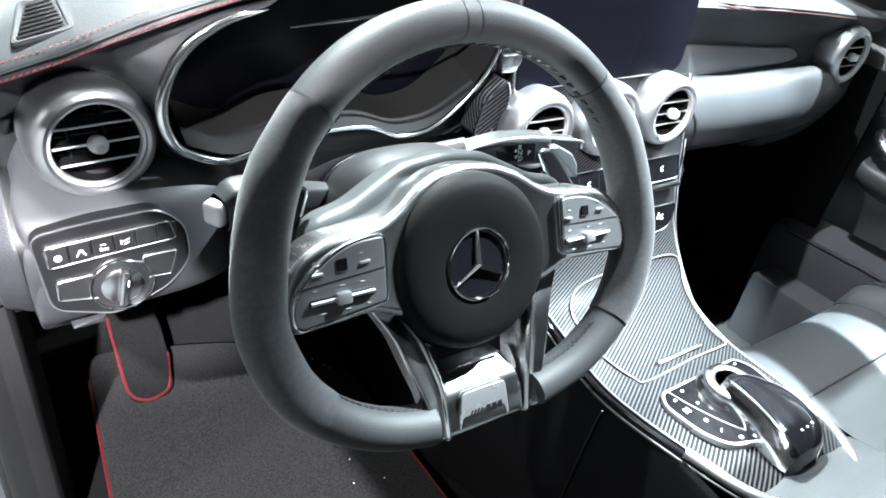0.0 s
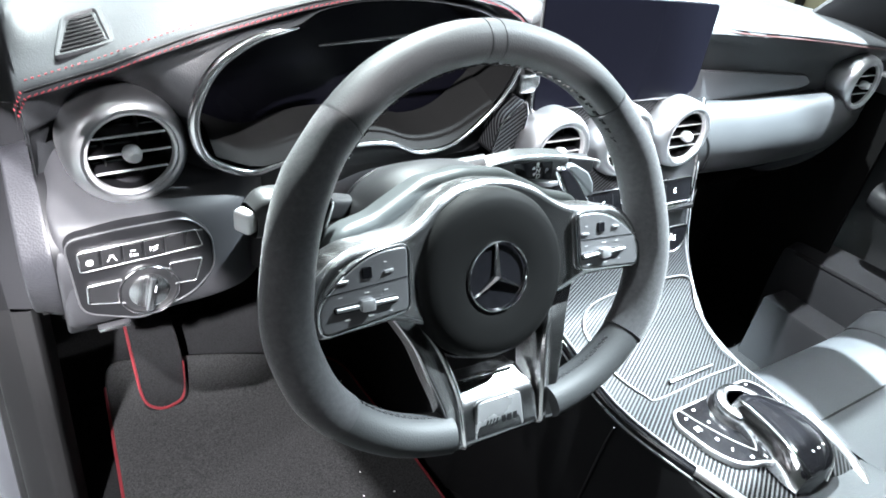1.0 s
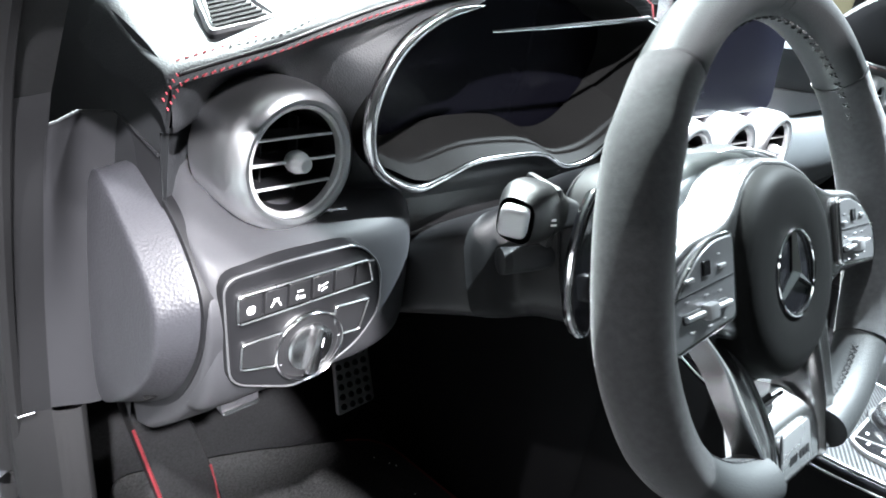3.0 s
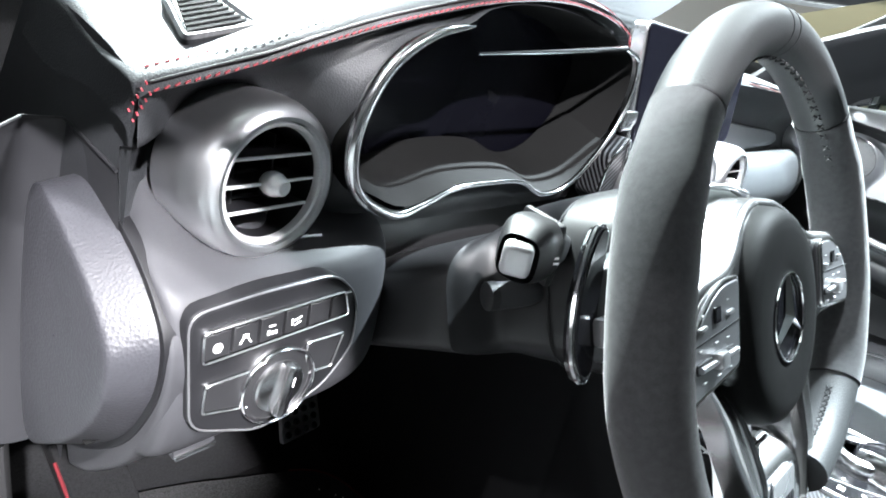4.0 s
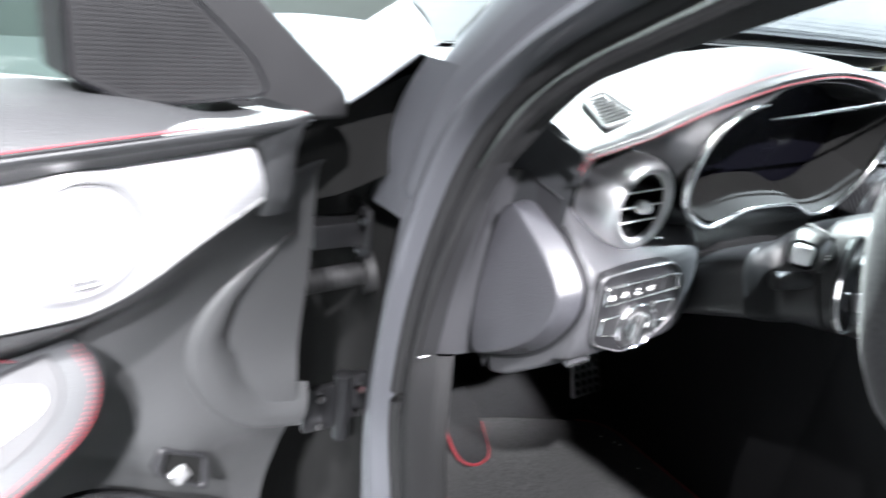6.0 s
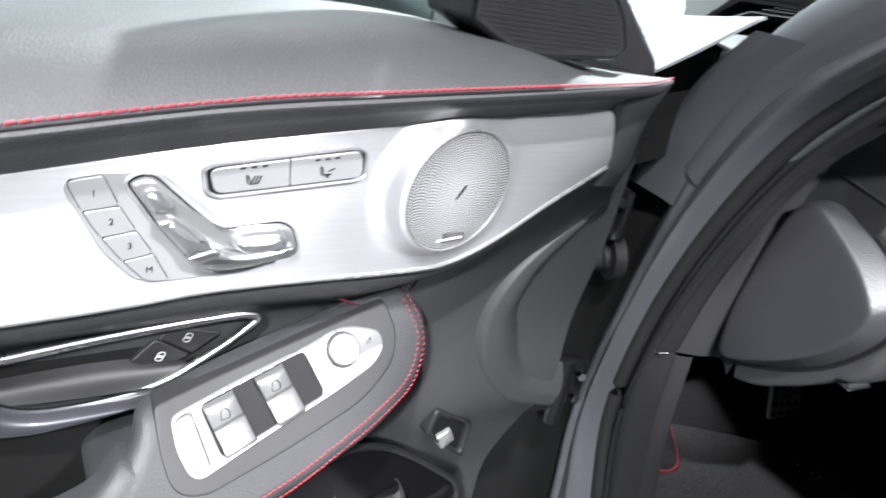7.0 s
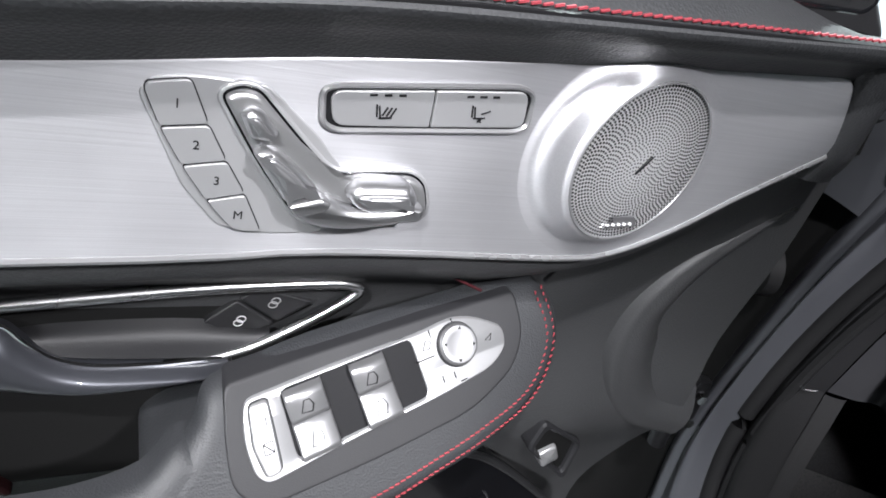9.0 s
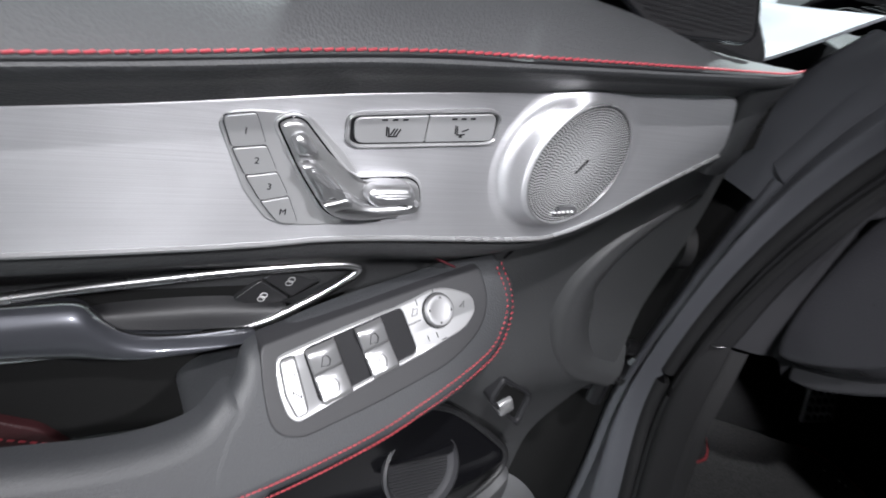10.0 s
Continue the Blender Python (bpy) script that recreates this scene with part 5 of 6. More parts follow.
ws = thing("windscreen", "tinted windscreen above the dashboard", "windscreen")
part("glass", loft([[(x, y + 0.05 * (1 - ((x - 0.34) / 0.7) ** 2), z) for x in (-0.33, 0.0, 0.34, 0.68, 1.01)] for y, z in ((0.74, 1.045), (0.30, 1.20), (-0.16, 1.355))], 4, 3), glass("windscreen_glass", (0.78, 0.90, 0.88)), ws)
ws.children[0].visible_shadow = False

# unseen boxes added to close the sides and block hall light from behind
part("rear_side", box(-0.42, -0.38, -1.5, -0.78, 0.30, 1.38, 0.01), PAINT, shell, "unseen plain box in place of a rear door")
part("far_side", box(1.06, 1.10, -1.5, -0.85, 0.30, 1.38, 0.01), PAINT, shell, "unseen plain box in place of a rear door")
# door check strap, cable gaiter and hinges in the gap of the open door
strap = thing("check_strap", "dark metal door check strap with bolts", "hinge", pose(-0.40, 0.47, 0.865))
part("bracket", box(-0.055, 0.012, -0.012, 0.020, -0.016, 0.014, 0.003), METAL_DARK, strap)
part("flange", box(0.004, 0.012, -0.02, 0.03, -0.030, 0.030, 0.003), METAL_DARK, strap)
part("bolt", moved(lathe([(0, 0.008), (0.006, 0.008), (0.007, 0.0)], 6), pose(0.0, -0.012, 0.018, 90, 0, 0)), CHROME, strap)
part("bolt", moved(lathe([(0, 0.008), (0.006, 0.008), (0.007, 0.0)], 6), pose(0.0, -0.012, -0.020, 90, 0, 0)), CHROME, strap)
gait = thing("cable_gaiter", "ribbed black rubber cable gaiter between door and pillar", "gaiter")
gp = crv([(-0.500, 0.47, 0.800), (-0.45, 0.468, 0.806), (-0.392, 0.462, 0.812)], 14)
part("bellows", tube(gp, [0.0135 + 0.0018 * (i % 2) for i in range(len(gp))], 14), RUBBER, gait)
part("collar", tube([(-0.393, 0.462, 0.812), (-0.380, 0.460, 0.813)], 0.026, 18), RUBBER, gait)
hg = thing("hinge_pair", "bare metal lower door hinge with bolts", "hinge", pose(-0.415, 0.445, 0.64))
part("leaf", box(-0.050, -0.004, 0.0, 0.012, -0.035, 0.030, 0.004), METAL_DARK, hg)
part("knuckle", moved(lathe([(0.0, -0.05), (0.010, -0.05), (0.011, 0.045), (0.0, 0.05)], 16), pose(0, 0, 0)), METAL_DARK, hg)
part("leaf", box(0.002, 0.035, 0.004, 0.018, -0.030, 0.036, 0.004), METAL_DARK, hg)
for dx, dz in ((-0.03, 0.018), (-0.03, -0.022), (0.022, 0.02), (0.022, -0.014)):
    part("bolt", moved(lathe([(0, 0.009), (0.006, 0.009), (0.007, 0.0)], 6), pose(dx, 0.002, dz, 90, 0, 0)), CHROME, hg)

# hall
HALLW = mat("hall_wall", (0.30, 0.31, 0.31), 0.7, var=0.15, vscale=1.5)
solo("ground", box(-8, 8, -8, 8, -0.05, 0.0, 0), mat("hall_floor", (0.35, 0.35, 0.36), 0.35, var=0.1, vscale=2), "grey hall floor", "floor", "structure")
for nm, b in (("wall_west", (-8.2, -8, -8, 8)), ("wall_east", (8, 8.2, -8, 8)), ("wall_south", (-8, 8, -8.2, -8)), ("wall_north", (-8, 8, 8, 8.2))):
    solo(nm, box(*b, 0, 6, 0), HALLW, "pale grey hall wall", "wall", "structure")
solo("ceiling", box(-8.2, 8.2, -8.2, 8.2, 6, 6.2, 0), mat("hall_ceiling", (0.25, 0.25, 0.26), 0.8), "dark hall ceiling", "ceiling", "structure")

stand = thing("exhibition_stand", "beige exhibition stand wall with dark posts", "stand")
part("wall_panel", box(7.2, 7.4, -0.2, 4.2, 0.0, 3.2, 0.01), mat("beige_board", (0.42, 0.40, 0.28), 0.7, var=0.1, vscale=2), stand)
for y in (0.1, 0.9, 1.15, 2.2, 3.1, 4.0):
    part("post", box(7.14, 7.2, y, y + 0.09, 0.0, 2.9, 0.01), BLACK, stand)
part("rail", box(7.12, 7.2, -0.2, 4.2, 0.95, 1.08, 0.01), METAL_DARK, stand)
part("sign_board", box(7.10, 7.2, 0.95, 2.1, 2.0, 2.45, 0.01), PLASTIC_DARK, stand, "dark sign board")

# ---- seats ----
def car_seat(x0, name, label):
    s = thing(name, label, "car seat", pose(x0, 0, 0))
    rows = []
    for y, z in ((0.06, 0.57), (0.04, 0.61), (-0.03, 0.628), (-0.2, 0.615), (-0.45, 0.60)):
        rows.append([(-0.26, y, z - 0.06), (-0.255, y, z + 0.012), (-0.20, y, z + 0.028), (-0.15, y, z + 0.002), (0.0, y, z), (0.15, y, z + 0.002), (0.20, y, z + 0.028), (0.255, y, z + 0.012), (0.26, y, z - 0.06)])
    part("cushion", loft(rows, 5, 4), SEATLEATHER, s, "dark grey leather cushion")
    for x in (-0.155, 0.155):
        part("seam", tube(crv([(x, 0.052, 0.585), (x, 0.041, 0.6125), (x, -0.03, 0.6305), (x, -0.2, 0.6175), (x, -0.45, 0.6025)], 6), 0.0022, 6), BLACK, s)
    for y, z in ((-0.07, 0.6265), (-0.22, 0.6145), (-0.35, 0.6065)):
        part("seam", tube([(-0.15, y, z), (-0.05, y, z - 0.0005), (0.05, y, z - 0.0005), (0.15, y, z)], 0.0018, 6), BLACK, s)
    for x in (-0.205, 0.205):
        part("piping", tube(crv([(x, 0.058, 0.590), (x, 0.042, 0.638), (x, -0.03, 0.6565), (x, -0.2, 0.6435), (x, -0.45, 0.6285)], 6), 0.0018, 6), LEATHER_SMOOTH, s)
    part("base", box(-0.25, 0.25, -0.45, 0.03, 0.40, 0.57, 0.02), BLACK, s)
    rows = [[(-0.26, y + 0.06, z), (-0.24, y - 0.02, z), (-0.15, y + 0.02, z), (0, y + 0.02, z), (0.15, y + 0.02, z), (0.24, y - 0.02, z), (0.26, y + 0.06, z)] for y, z in ((-0.52, 0.60), (-0.58, 0.8), (-0.66, 1.0), (-0.74, 1.18))]
    part("backrest", loft([[(x, -0.1 - (-y), z) for x, y, z in r] for r in rows], 4, 4, thick=0.1), SEATLEATHER, s, "dark grey leather backrest")
    return s


car_seat(0.70, "passenger_seat", "dark grey leather passenger seat")
car_seat(0.0, "driver_seat", "dark grey leather driver seat").location = (0, -0.30, -0.02)

part("frit_band", loft([[(x, y + 0.05 * (1 - ((x - 0.34) / 0.7) ** 2) - 0.004, z) for x in (-0.12, 0.0, 0.34, 0.68, 1.01)] for y, z in ((0.745, 1.043), (0.655, 1.075))], 4, 2), BLACK, ws, "black printed band")
dots = bmesh.new()
for x in np.arange(-0.11, 1.0, 0.010):
    for k, r in ((0, 0.0038), (1, 0.0028), (2, 0.0018)):
        y, z = 0.640 - 0.012 * k, 1.0805 + 0.0043 * k
        dots.faces.new([dots.verts.new((x + 0.005 * (k % 2) + r * math.cos(a), y + 0.05 * (1 - ((x - 0.34) / 0.7) ** 2) - 0.004 + r * math.sin(a), z - 0.35 * r * math.sin(a))) for a in np.linspace(0, 2 * math.pi, 8, endpoint=False)])
tagged(part("frit_dots", dots, BLACK, ws), kind="stuff")

# ---- doors ----
def smooth_z(pts):
    x, z = crv(pts, 8).T
    return lambda s: float(np.interp(s, x, z))


STZ = smooth_z([(-1.5, 0.935), (-1.2, 0.955), (-1.0, 0.972), (-0.89, 0.985), (-0.744, 1.007), (-0.65, 1.016), (-0.52, 1.027), (-0.42, 1.035)])
TTOP = smooth_z([(-1.5, 0.90), (-1.2, 0.925), (-1.0, 0.945), (-0.86, 0.962), (-0.75, 0.979), (-0.65, 0.991), (-0.55, 1.0015), (-0.47, 1.009), (-0.42, 1.012)])
TBOT = smooth_z([(-1.5, 0.87), (-1.2, 0.878), (-0.864, 0.886), (-0.737, 0.893), (-0.613, 0.891), (-0.576, 0.895), (-0.54, 0.910), (-0.50, 0.934), (-0.447, 0.963), (-0.40, 0.985)])
CAP = mat("door_cap_leather", (0.031, 0.032, 0.034), 0.5, bump=0.35, scale=620, grain="leather", var=0.25)
DPLASTIC = mat("dark_grained_plastic", (0.036, 0.0365, 0.038), 0.5, bump=0.25, scale=700, grain="leather", var=0.15)


def speaker(d, sg):
    """A perforated disc on a slanting collar that rises out of the trim on its rear side."""
    cx, cy, r = -0.589, 0.951, 0.045

    def put(rr, a, h):
        x, y = 0.99 * rr * math.cos(a), 0.05 * rr * math.cos(a) + 0.92 * rr * math.sin(a)
        lean = 0.0085 - 0.0072 * rr * math.cos(a) / r
        return (sg * (cx + x), cy + y, 0.002 + lean * min(1.0, h) + (h - 1 if h > 1 else 0) * 0.001)

    an = np.linspace(0, 2 * math.pi, 72, endpoint=False)
    rows = [[put(r * k, a, h) for a in an] for k, h in ((1.42, 0.0), (1.33, 0.03), (1.24, 0.16), (1.15, 0.48), (1.08, 0.85), (1.04, 1.0), (1.01, 1.6), (0.985, 1.2), (0.98, 0.9))]
    bm = grid(rows, False, True)
    bmesh.ops.recalc_face_normals(bm, faces=bm.faces[:])
    part("speaker_collar", bm, ALU, d, "raised aluminium speaker collar")
    g = part("speaker_grille", grid([[put(r * k, a, 1.0 + (1 - k) * 1.2) for a in an] for k in (0.985, 0.7, 0.4, 0.15, 0.001)], False, True), GRILLE, d, "perforated silver speaker grille")
    part("grille_ring", tube([put(r * 0.995, a, 1.5) for a in an], 0.0009, 6, True), PLATE, g, "bright ring")
    bm = bmesh.new()
    k = 1
    while k * 0.0018 < r * 0.965:
        rad = k * 0.0018
        cnt = int(2 * math.pi * rad / 0.0022)
        for i in range(cnt):
            a = 2 * math.pi * i / cnt + 0.11 * k
            c = Vector(put(rad, a, 1.0 + (1 - rad / r) * 1.2))
            size = 0.00045 + 0.00029 * rad / r
            bm.faces.new([bm.verts.new((c.x + size * math.cos(b), c.y + size * math.sin(b), c.z + 0.0005)) for b in np.linspace(0, 2 * math.pi, 6, endpoint=False)])
        k += 1
    tagged(part("grille_holes", bm, BLACK, g), kind="stuff")
    c = put(r * 0.80, radians(-97), 1.1)
    bars(g, [(c[0] + 0.0035 * i, c[1] + 0.0003 * i, 0.0020, 0.0013 if i > -2 else 0.0030, -15) for i in range(-3, 4)], WHITE, c[2] + 0.001)
    part("nameplate", plate(outline_round([(c[0] - 0.016, c[1] - 0.004), (c[0] + 0.016, c[1] - 0.001), (c[0] + 0.013, c[1] + 0.005), (c[0] - 0.013, c[1] + 0.004)], 0.002, 3), c[2] - 0.001, c[2] + 0.0008, 0.0004), POD, g)
    part("centre_mark", moved(box(-0.0008, 0.0008, -0.006, 0.006, 0, 0.0012, 0.0003, 1), pose(sg * cx, cy, put(0, 0, 1.9)[2], 0, 0, -35)), BLACK, g)


def door_base(name, label, m, sg):
    """The large forms of a front door; local x runs to the hinge (sg = 1), y up, z to the cabin."""
    d = thing(name, label, "car door", m)
    q = lambda s, z, n: (sg * s, z, n)
    ss = [-1.45, -1.2, -1.0, -0.85, -0.75, -0.65, -0.55, -0.48, -0.44, -0.418]
    edge = lambda s: max(0, (s + 0.47) / 0.05)
    bk = lambda s: float(np.interp(s, [-0.62, -0.55, -0.50, -0.42], [0.030, 0.016, -0.004, -0.010]))
    up = [[q(s, STZ(s) + bk(s), -0.095), q(s, STZ(s) + bk(s) * 0.95 + 0.001, -0.055), q(s, STZ(s) + bk(s) * 0.75 + 0.004, -0.004 - 0.01 * edge(s)), q(s, STZ(s), 0.026 - 0.012 * edge(s) ** 2), q(s, STZ(s) - 0.009, 0.024 - 0.012 * edge(s) ** 2), q(s, STZ(s) * 0.4 + TTOP(s) * 0.6 - 0.001, 0.014 - 0.01 * edge(s)), q(s, TTOP(s) - 0.003, 0.000)] for s in ss]
    part("upper_cap", loft(up, 5, 4), CAP, d, "black leather upper door cap")
    part("cap_end", loft([up[-1], [(r[0] + sg * 0.014, r[1] - 0.004, r[2] - 0.02) for r in up[-1]], [(r[0] + sg * 0.016, r[1] - 0.006, -0.09) for r in up[-1]]], 3, 4), LEATHER, d)
    up_l = crv([(s, TTOP(s)) for s in (-1.45, -1.0, -0.86, -0.75, -0.65, -0.52, -0.47)], 5)
    lo_l = crv([(s, TBOT(s)) for s in (-0.447, -0.50, -0.54, -0.576, -0.613, -0.737, -0.864, -1.45)], 5)
    tl = np.concatenate([up_l, [(-0.4600, 1.0075), (-0.4525, 1.0035), (-0.4485, 0.9960), (-0.4445, 0.9720)], lo_l]) * (sg, 1)
    part("trim_panel", plate(tl, -0.02, 0.002, 0.002), ALU, d, "brushed aluminium trim panel")
    part("trim_lip", tube([(x, y, 0.001) for x, y in lo_l * (sg, 1)], 0.0022, 8), PLATE, d, "bright lower lip")
    low = []
    for s in (-1.45, -1.1, -0.9, -0.78, -0.70, -0.62, -0.55, -0.50, -0.45, -0.41, -0.385, -0.372):
        e = max(0, (s + 0.45) / 0.045)
        k = np.interp(s, [-0.62, -0.50], [0, 1])
        zt = min(TBOT(s), 0.985) - 0.0005
        low.append([q(s, zt, -0.002 - 0.012 * e), q(s, zt - 0.02, -0.012 - 0.012 * e), q(s, 0.84 + 0.03 * k, -0.048 + 0.010 * k), q(s, 0.78, -0.066 + 0.016 * k), q(s, 0.70, -0.088 + 0.038 * k), q(s, 0.63, -0.112 + 0.03 * k), q(s, 0.54, -0.115), q(s, 0.46, -0.12), q(s, 0.36, -0.13)])
    part("lower_panel", loft(low, 4, 4), DPLASTIC, d, "dark grained lower door panel")
    hol = crv([(-0.354, 0.926), (-0.380, 0.919), (-0.414, 0.905), (-0.461, 0.868), (-0.485, 0.832), (-0.491, 0.800), (-0.485, 0.768), (-0.465, 0.730), (-0.425, 0.694), (-0.366, 0.672)], 6) * (sg, 1)
    nn = np.interp(hol[:, 1], [0.68, 0.74, 0.80, 0.94], [-0.052, -0.048, -0.044, -0.030])
    tg = np.gradient(hol, axis=0)
    tg /= np.linalg.norm(tg, axis=1, keepdims=True)
    nv = np.stack([-tg[:, 1], tg[:, 0]], 1) * sg
    wd = np.interp(np.linspace(0, 1, len(hol)), [0, 0.17, 0.4, 0.65, 1], [0.05, 0.08, 0.8, 1.25, 1.1])
    part("front_ridge", loft([[(*(p + v * w * o), n + h * min(1, 0.25 + w * 0.6)) for o, h in ((-0.006, -0.016), (0.0, 0.002), (0.008, 0.006), (0.018, 0.007), (0.030, 0.002), (0.044, -0.010))] for p, v, w, n in list(zip(hol, nv, wd, nn))[9:]], 1, 4), DPLASTIC, d, "raised dark ridge round the front hollow")
    part("skin", box(*sorted((sg * -1.48, sg * -0.372)), 0.30, 1.02, -0.20, -0.128, 0.01), PAINT, d, "grey painted door skin")
    sail = outline_round([(-0.578, 1.0530), (-0.5406, 1.0366), (-0.5102, 1.0340), (-0.4361, 1.0395), (-0.4288, 1.0475), (-0.4405, 1.0700), (-0.475, 1.101), (-0.5085, 1.127), (-0.560, 1.168), (-0.580, 1.182)], [0.004, 0.02, 0.02, 0.006, 0.006, 0.01, 0.02, 0.02, 0.01, 0.004], 4) * (sg, 1)
    part("mirror_sail", plate(sail, -0.085, -0.028, 0.003), PLASTIC_DARK, d, "black tweeter cover")
    part("sail_rim", tube([(x, y, -0.029) for x, y in inset(sail, 0.001)], 0.0018, 6, True), GLOSS, d, "gloss black edge")
    mesh = bmesh.new()
    gx, gy = np.meshgrid(np.arange(-0.572, -0.432, 0.0032), np.arange(1.038, 1.17, 0.0032))
    lim = inset(sail / (sg, 1), 0.006)
    for x, y in zip(gx.ravel() + 0.0016 * (np.round(gy.ravel() / 0.0032) % 2), gy.ravel()):
        a, b = lim, np.roll(lim, -1, 0)
        hits = ((a[:, 1] > y) != (b[:, 1] > y)) & (x < (b[:, 0] - a[:, 0]) * (y - a[:, 1]) / (b[:, 1] - a[:, 1] + 1e-12) + a[:, 0])
        if hits.sum() % 2:
            mesh.faces.new([mesh.verts.new((sg * x + 0.0009 * math.cos(w), y + 0.0009 * math.sin(w), -0.0274)) for w in np.linspace(0, 2 * math.pi, 6, endpoint=False)])
    tagged(part("tweeter_holes", mesh, BLACK, d), kind="stuff")
    tail = [(1.0300, 0.0170, -0.4620), (1.0180, 0.0120, -0.4600), (1.0060, 0.0070, -0.4530), (0.9900, 0.0040, -0.4480), (0.9720, 0.0030, -0.4445), (0.9600, 0.0020, -0.4440), (0.9450, -0.004, -0.4440)]
    part("cap_tail", loft([[q(x - 0.004, z, n - 0.006), q(x, z, n), q(-0.432, z, n + 0.001), q(-0.4200, z, n - 0.002), q(-0.4130, z, n - 0.012), q(-0.4105, z, n - 0.030), q(-0.4100, z, -0.09)] for z, n, x in tail], 4, 3), CAP, d, "black leather corner of the door cap")
    fr = outline_round([(-0.405, 1.0), (-0.286, 1.0), (-0.290, 1.030), (-0.340, 1.070), (-0.395, 1.115), (-0.60, 1.27), (-0.66, 1.27), (-0.47, 1.115)], 0.01, 3) * (sg, 1)
    part("window_frame", plate(fr, -0.15, -0.105, 0.006), PLASTIC_DARK, d, "black window frame")
    part("frame_rail", tube([(sg * s, z, -0.10) for s, z in ((-0.398, 1.015), (-0.445, 1.09), (-0.55, 1.19), (-0.66, 1.28))], 0.008, 8), RUBBER, d)
    part("window_pane", plate(np.array([(-1.40, 1.03), (-0.56, 1.03), (-0.56, 1.20), (-0.68, 1.30), (-1.40, 1.36)]) * (sg, 1), -0.106, -0.102, 0.0005), glass("door_glass", (0.85, 0.92, 0.90)), d).visible_shadow = False
    speaker(d, sg)
    return d


DOOR = pose(-0.2036, 0.3482, 0.1158, 88.87, 2.21, 14.86) @ Matrix.Scale(0.889, 4)
door = door_base("driver_door", "open driver's door with leather cap, aluminium trim and red stitching", DOOR, 1)
st = []
for i in range(110):
    s = -0.98 + i * 0.0051
    st.append(moved(box(-0.0021, 0.0021, -0.00058, 0.00058, -0.0006, 0.0006, 0.0002, 1), pose(s, STZ(s) + 0.0018, 0.0264 - 0.012 * max(0, (s + 0.47) / 0.05) ** 2, 0, 0, 16)))
tagged(part("cap_stitching", merge(*st), RED, door, "red thread stitching"), kind="stuff")
part("panel_gap", tube([(-0.582, 0.893, -0.0110), (-0.582, 0.880, -0.0190), (-0.582, 0.866, -0.0270), (-0.582, 0.852, -0.0345)], 0.0013, 6), BLACK, door)
part("cap_groove", tube([(s, STZ(s) - 0.0012, 0.0262 - 0.012 * max(0, (s + 0.47) / 0.05) ** 2) for s in np.linspace(-1.0, -0.43, 60)], 0.0011, 6), BLACK, door)
part("piping", tube(crv([(-0.735, 0.884, -0.0135), (-0.69, 0.876, -0.0195), (-0.66, 0.863, -0.0275), (-0.628, 0.848, -0.0305)], 6), 0.0009, 6), mat("dark_red_piping", (0.045, 0.006, 0.009), 0.6), door, "dark red piping")

# seat memory keys, seat-shaped switch, heating keys
mem = thing("seat_memory_switch", "silver seat memory keys beside a seat-shaped adjuster", "switch", DOOR)
mo = [(-0.8135, 0.958), (-0.808, 0.9635), (-0.796, 0.9652), (-0.770, 0.9652), (-0.748, 0.947), (-0.733, 0.930), (-0.740, 0.903), (-0.766, 0.902), (-0.783, 0.905), (-0.797, 0.922)]
part("base", plate(outline_round(mo, 0.004, 3), 0.001, 0.0030, 0.0006), SILVER, mem)
left = [(-0.8125, 0.9615), (-0.8060, 0.9455), (-0.7980, 0.931), (-0.7885, 0.917), (-0.777, 0.9035)]
right = [(-0.796, 0.9645), (-0.7890, 0.948), (-0.7815, 0.934), (-0.7735, 0.9205), (-0.7655, 0.9035)]
for i, ch in enumerate("123M"):
    o = outline_round([left[i], right[i], right[i + 1], left[i + 1]], [0.0045 if i == 0 else 0.0024, 0.0024, 0.0024, 0.005 if i == 3 else 0.0024], 4)
    part("key_gap", plate(o, 0.002, 0.0034, 0.0003), BLACK, mem)
    k = part("key", plate(inset(o, 0.00045), 0.002, 0.0048, 0.0003), SILVER, mem)
    c = np.mean([left[i], right[i], right[i + 1], left[i + 1]], 0)
    letters(ch, 0.0050, BLACK, k, pose(c[0] + 0.0005, c[1], 0.0049))
seat_o = outline_round([(-0.7868, 0.9605), (-0.7792, 0.9645), (-0.7725, 0.9637), (-0.7549, 0.9457), (-0.7405, 0.9322), (-0.7252, 0.9338), (-0.7056, 0.9348), (-0.6985, 0.9305), (-0.6945, 0.919), (-0.6955, 0.9125), (-0.744, 0.907), (-0.7535, 0.912), (-0.7714, 0.9352)], [0.004, 0.004, 0.005, 0.008, 0.006, 0.01, 0.006, 0.005, 0.004, 0.004, 0.006, 0.006, 0.01], 5)
ad = thing("seat_adjuster", "chrome seat-shaped adjuster switch on the door", "switch", DOOR)
part("rim", plate(inset(seat_o, -0.0016), 0.002, 0.0044, 0.001), SILVER, ad)
part("well", plate(seat_o, 0.002, 0.0048, 0.0004), GLOSS, ad)
part("body", plate(inset(seat_o, 0.0010), 0.003, 0.0080, 0.0025, dome=0.0012), mat("satin_adjuster_base", (0.42, 0.42, 0.425), 0.35, 0.82, var=0.04), ad)
ADJ = mat("satin_adjuster_silver", (0.52, 0.52, 0.53), 0.27, 0.93, var=0.04)
ADJ_FACE = mat("satin_adjuster_face", (0.40, 0.40, 0.41), 0.32, 0.88, var=0.04)
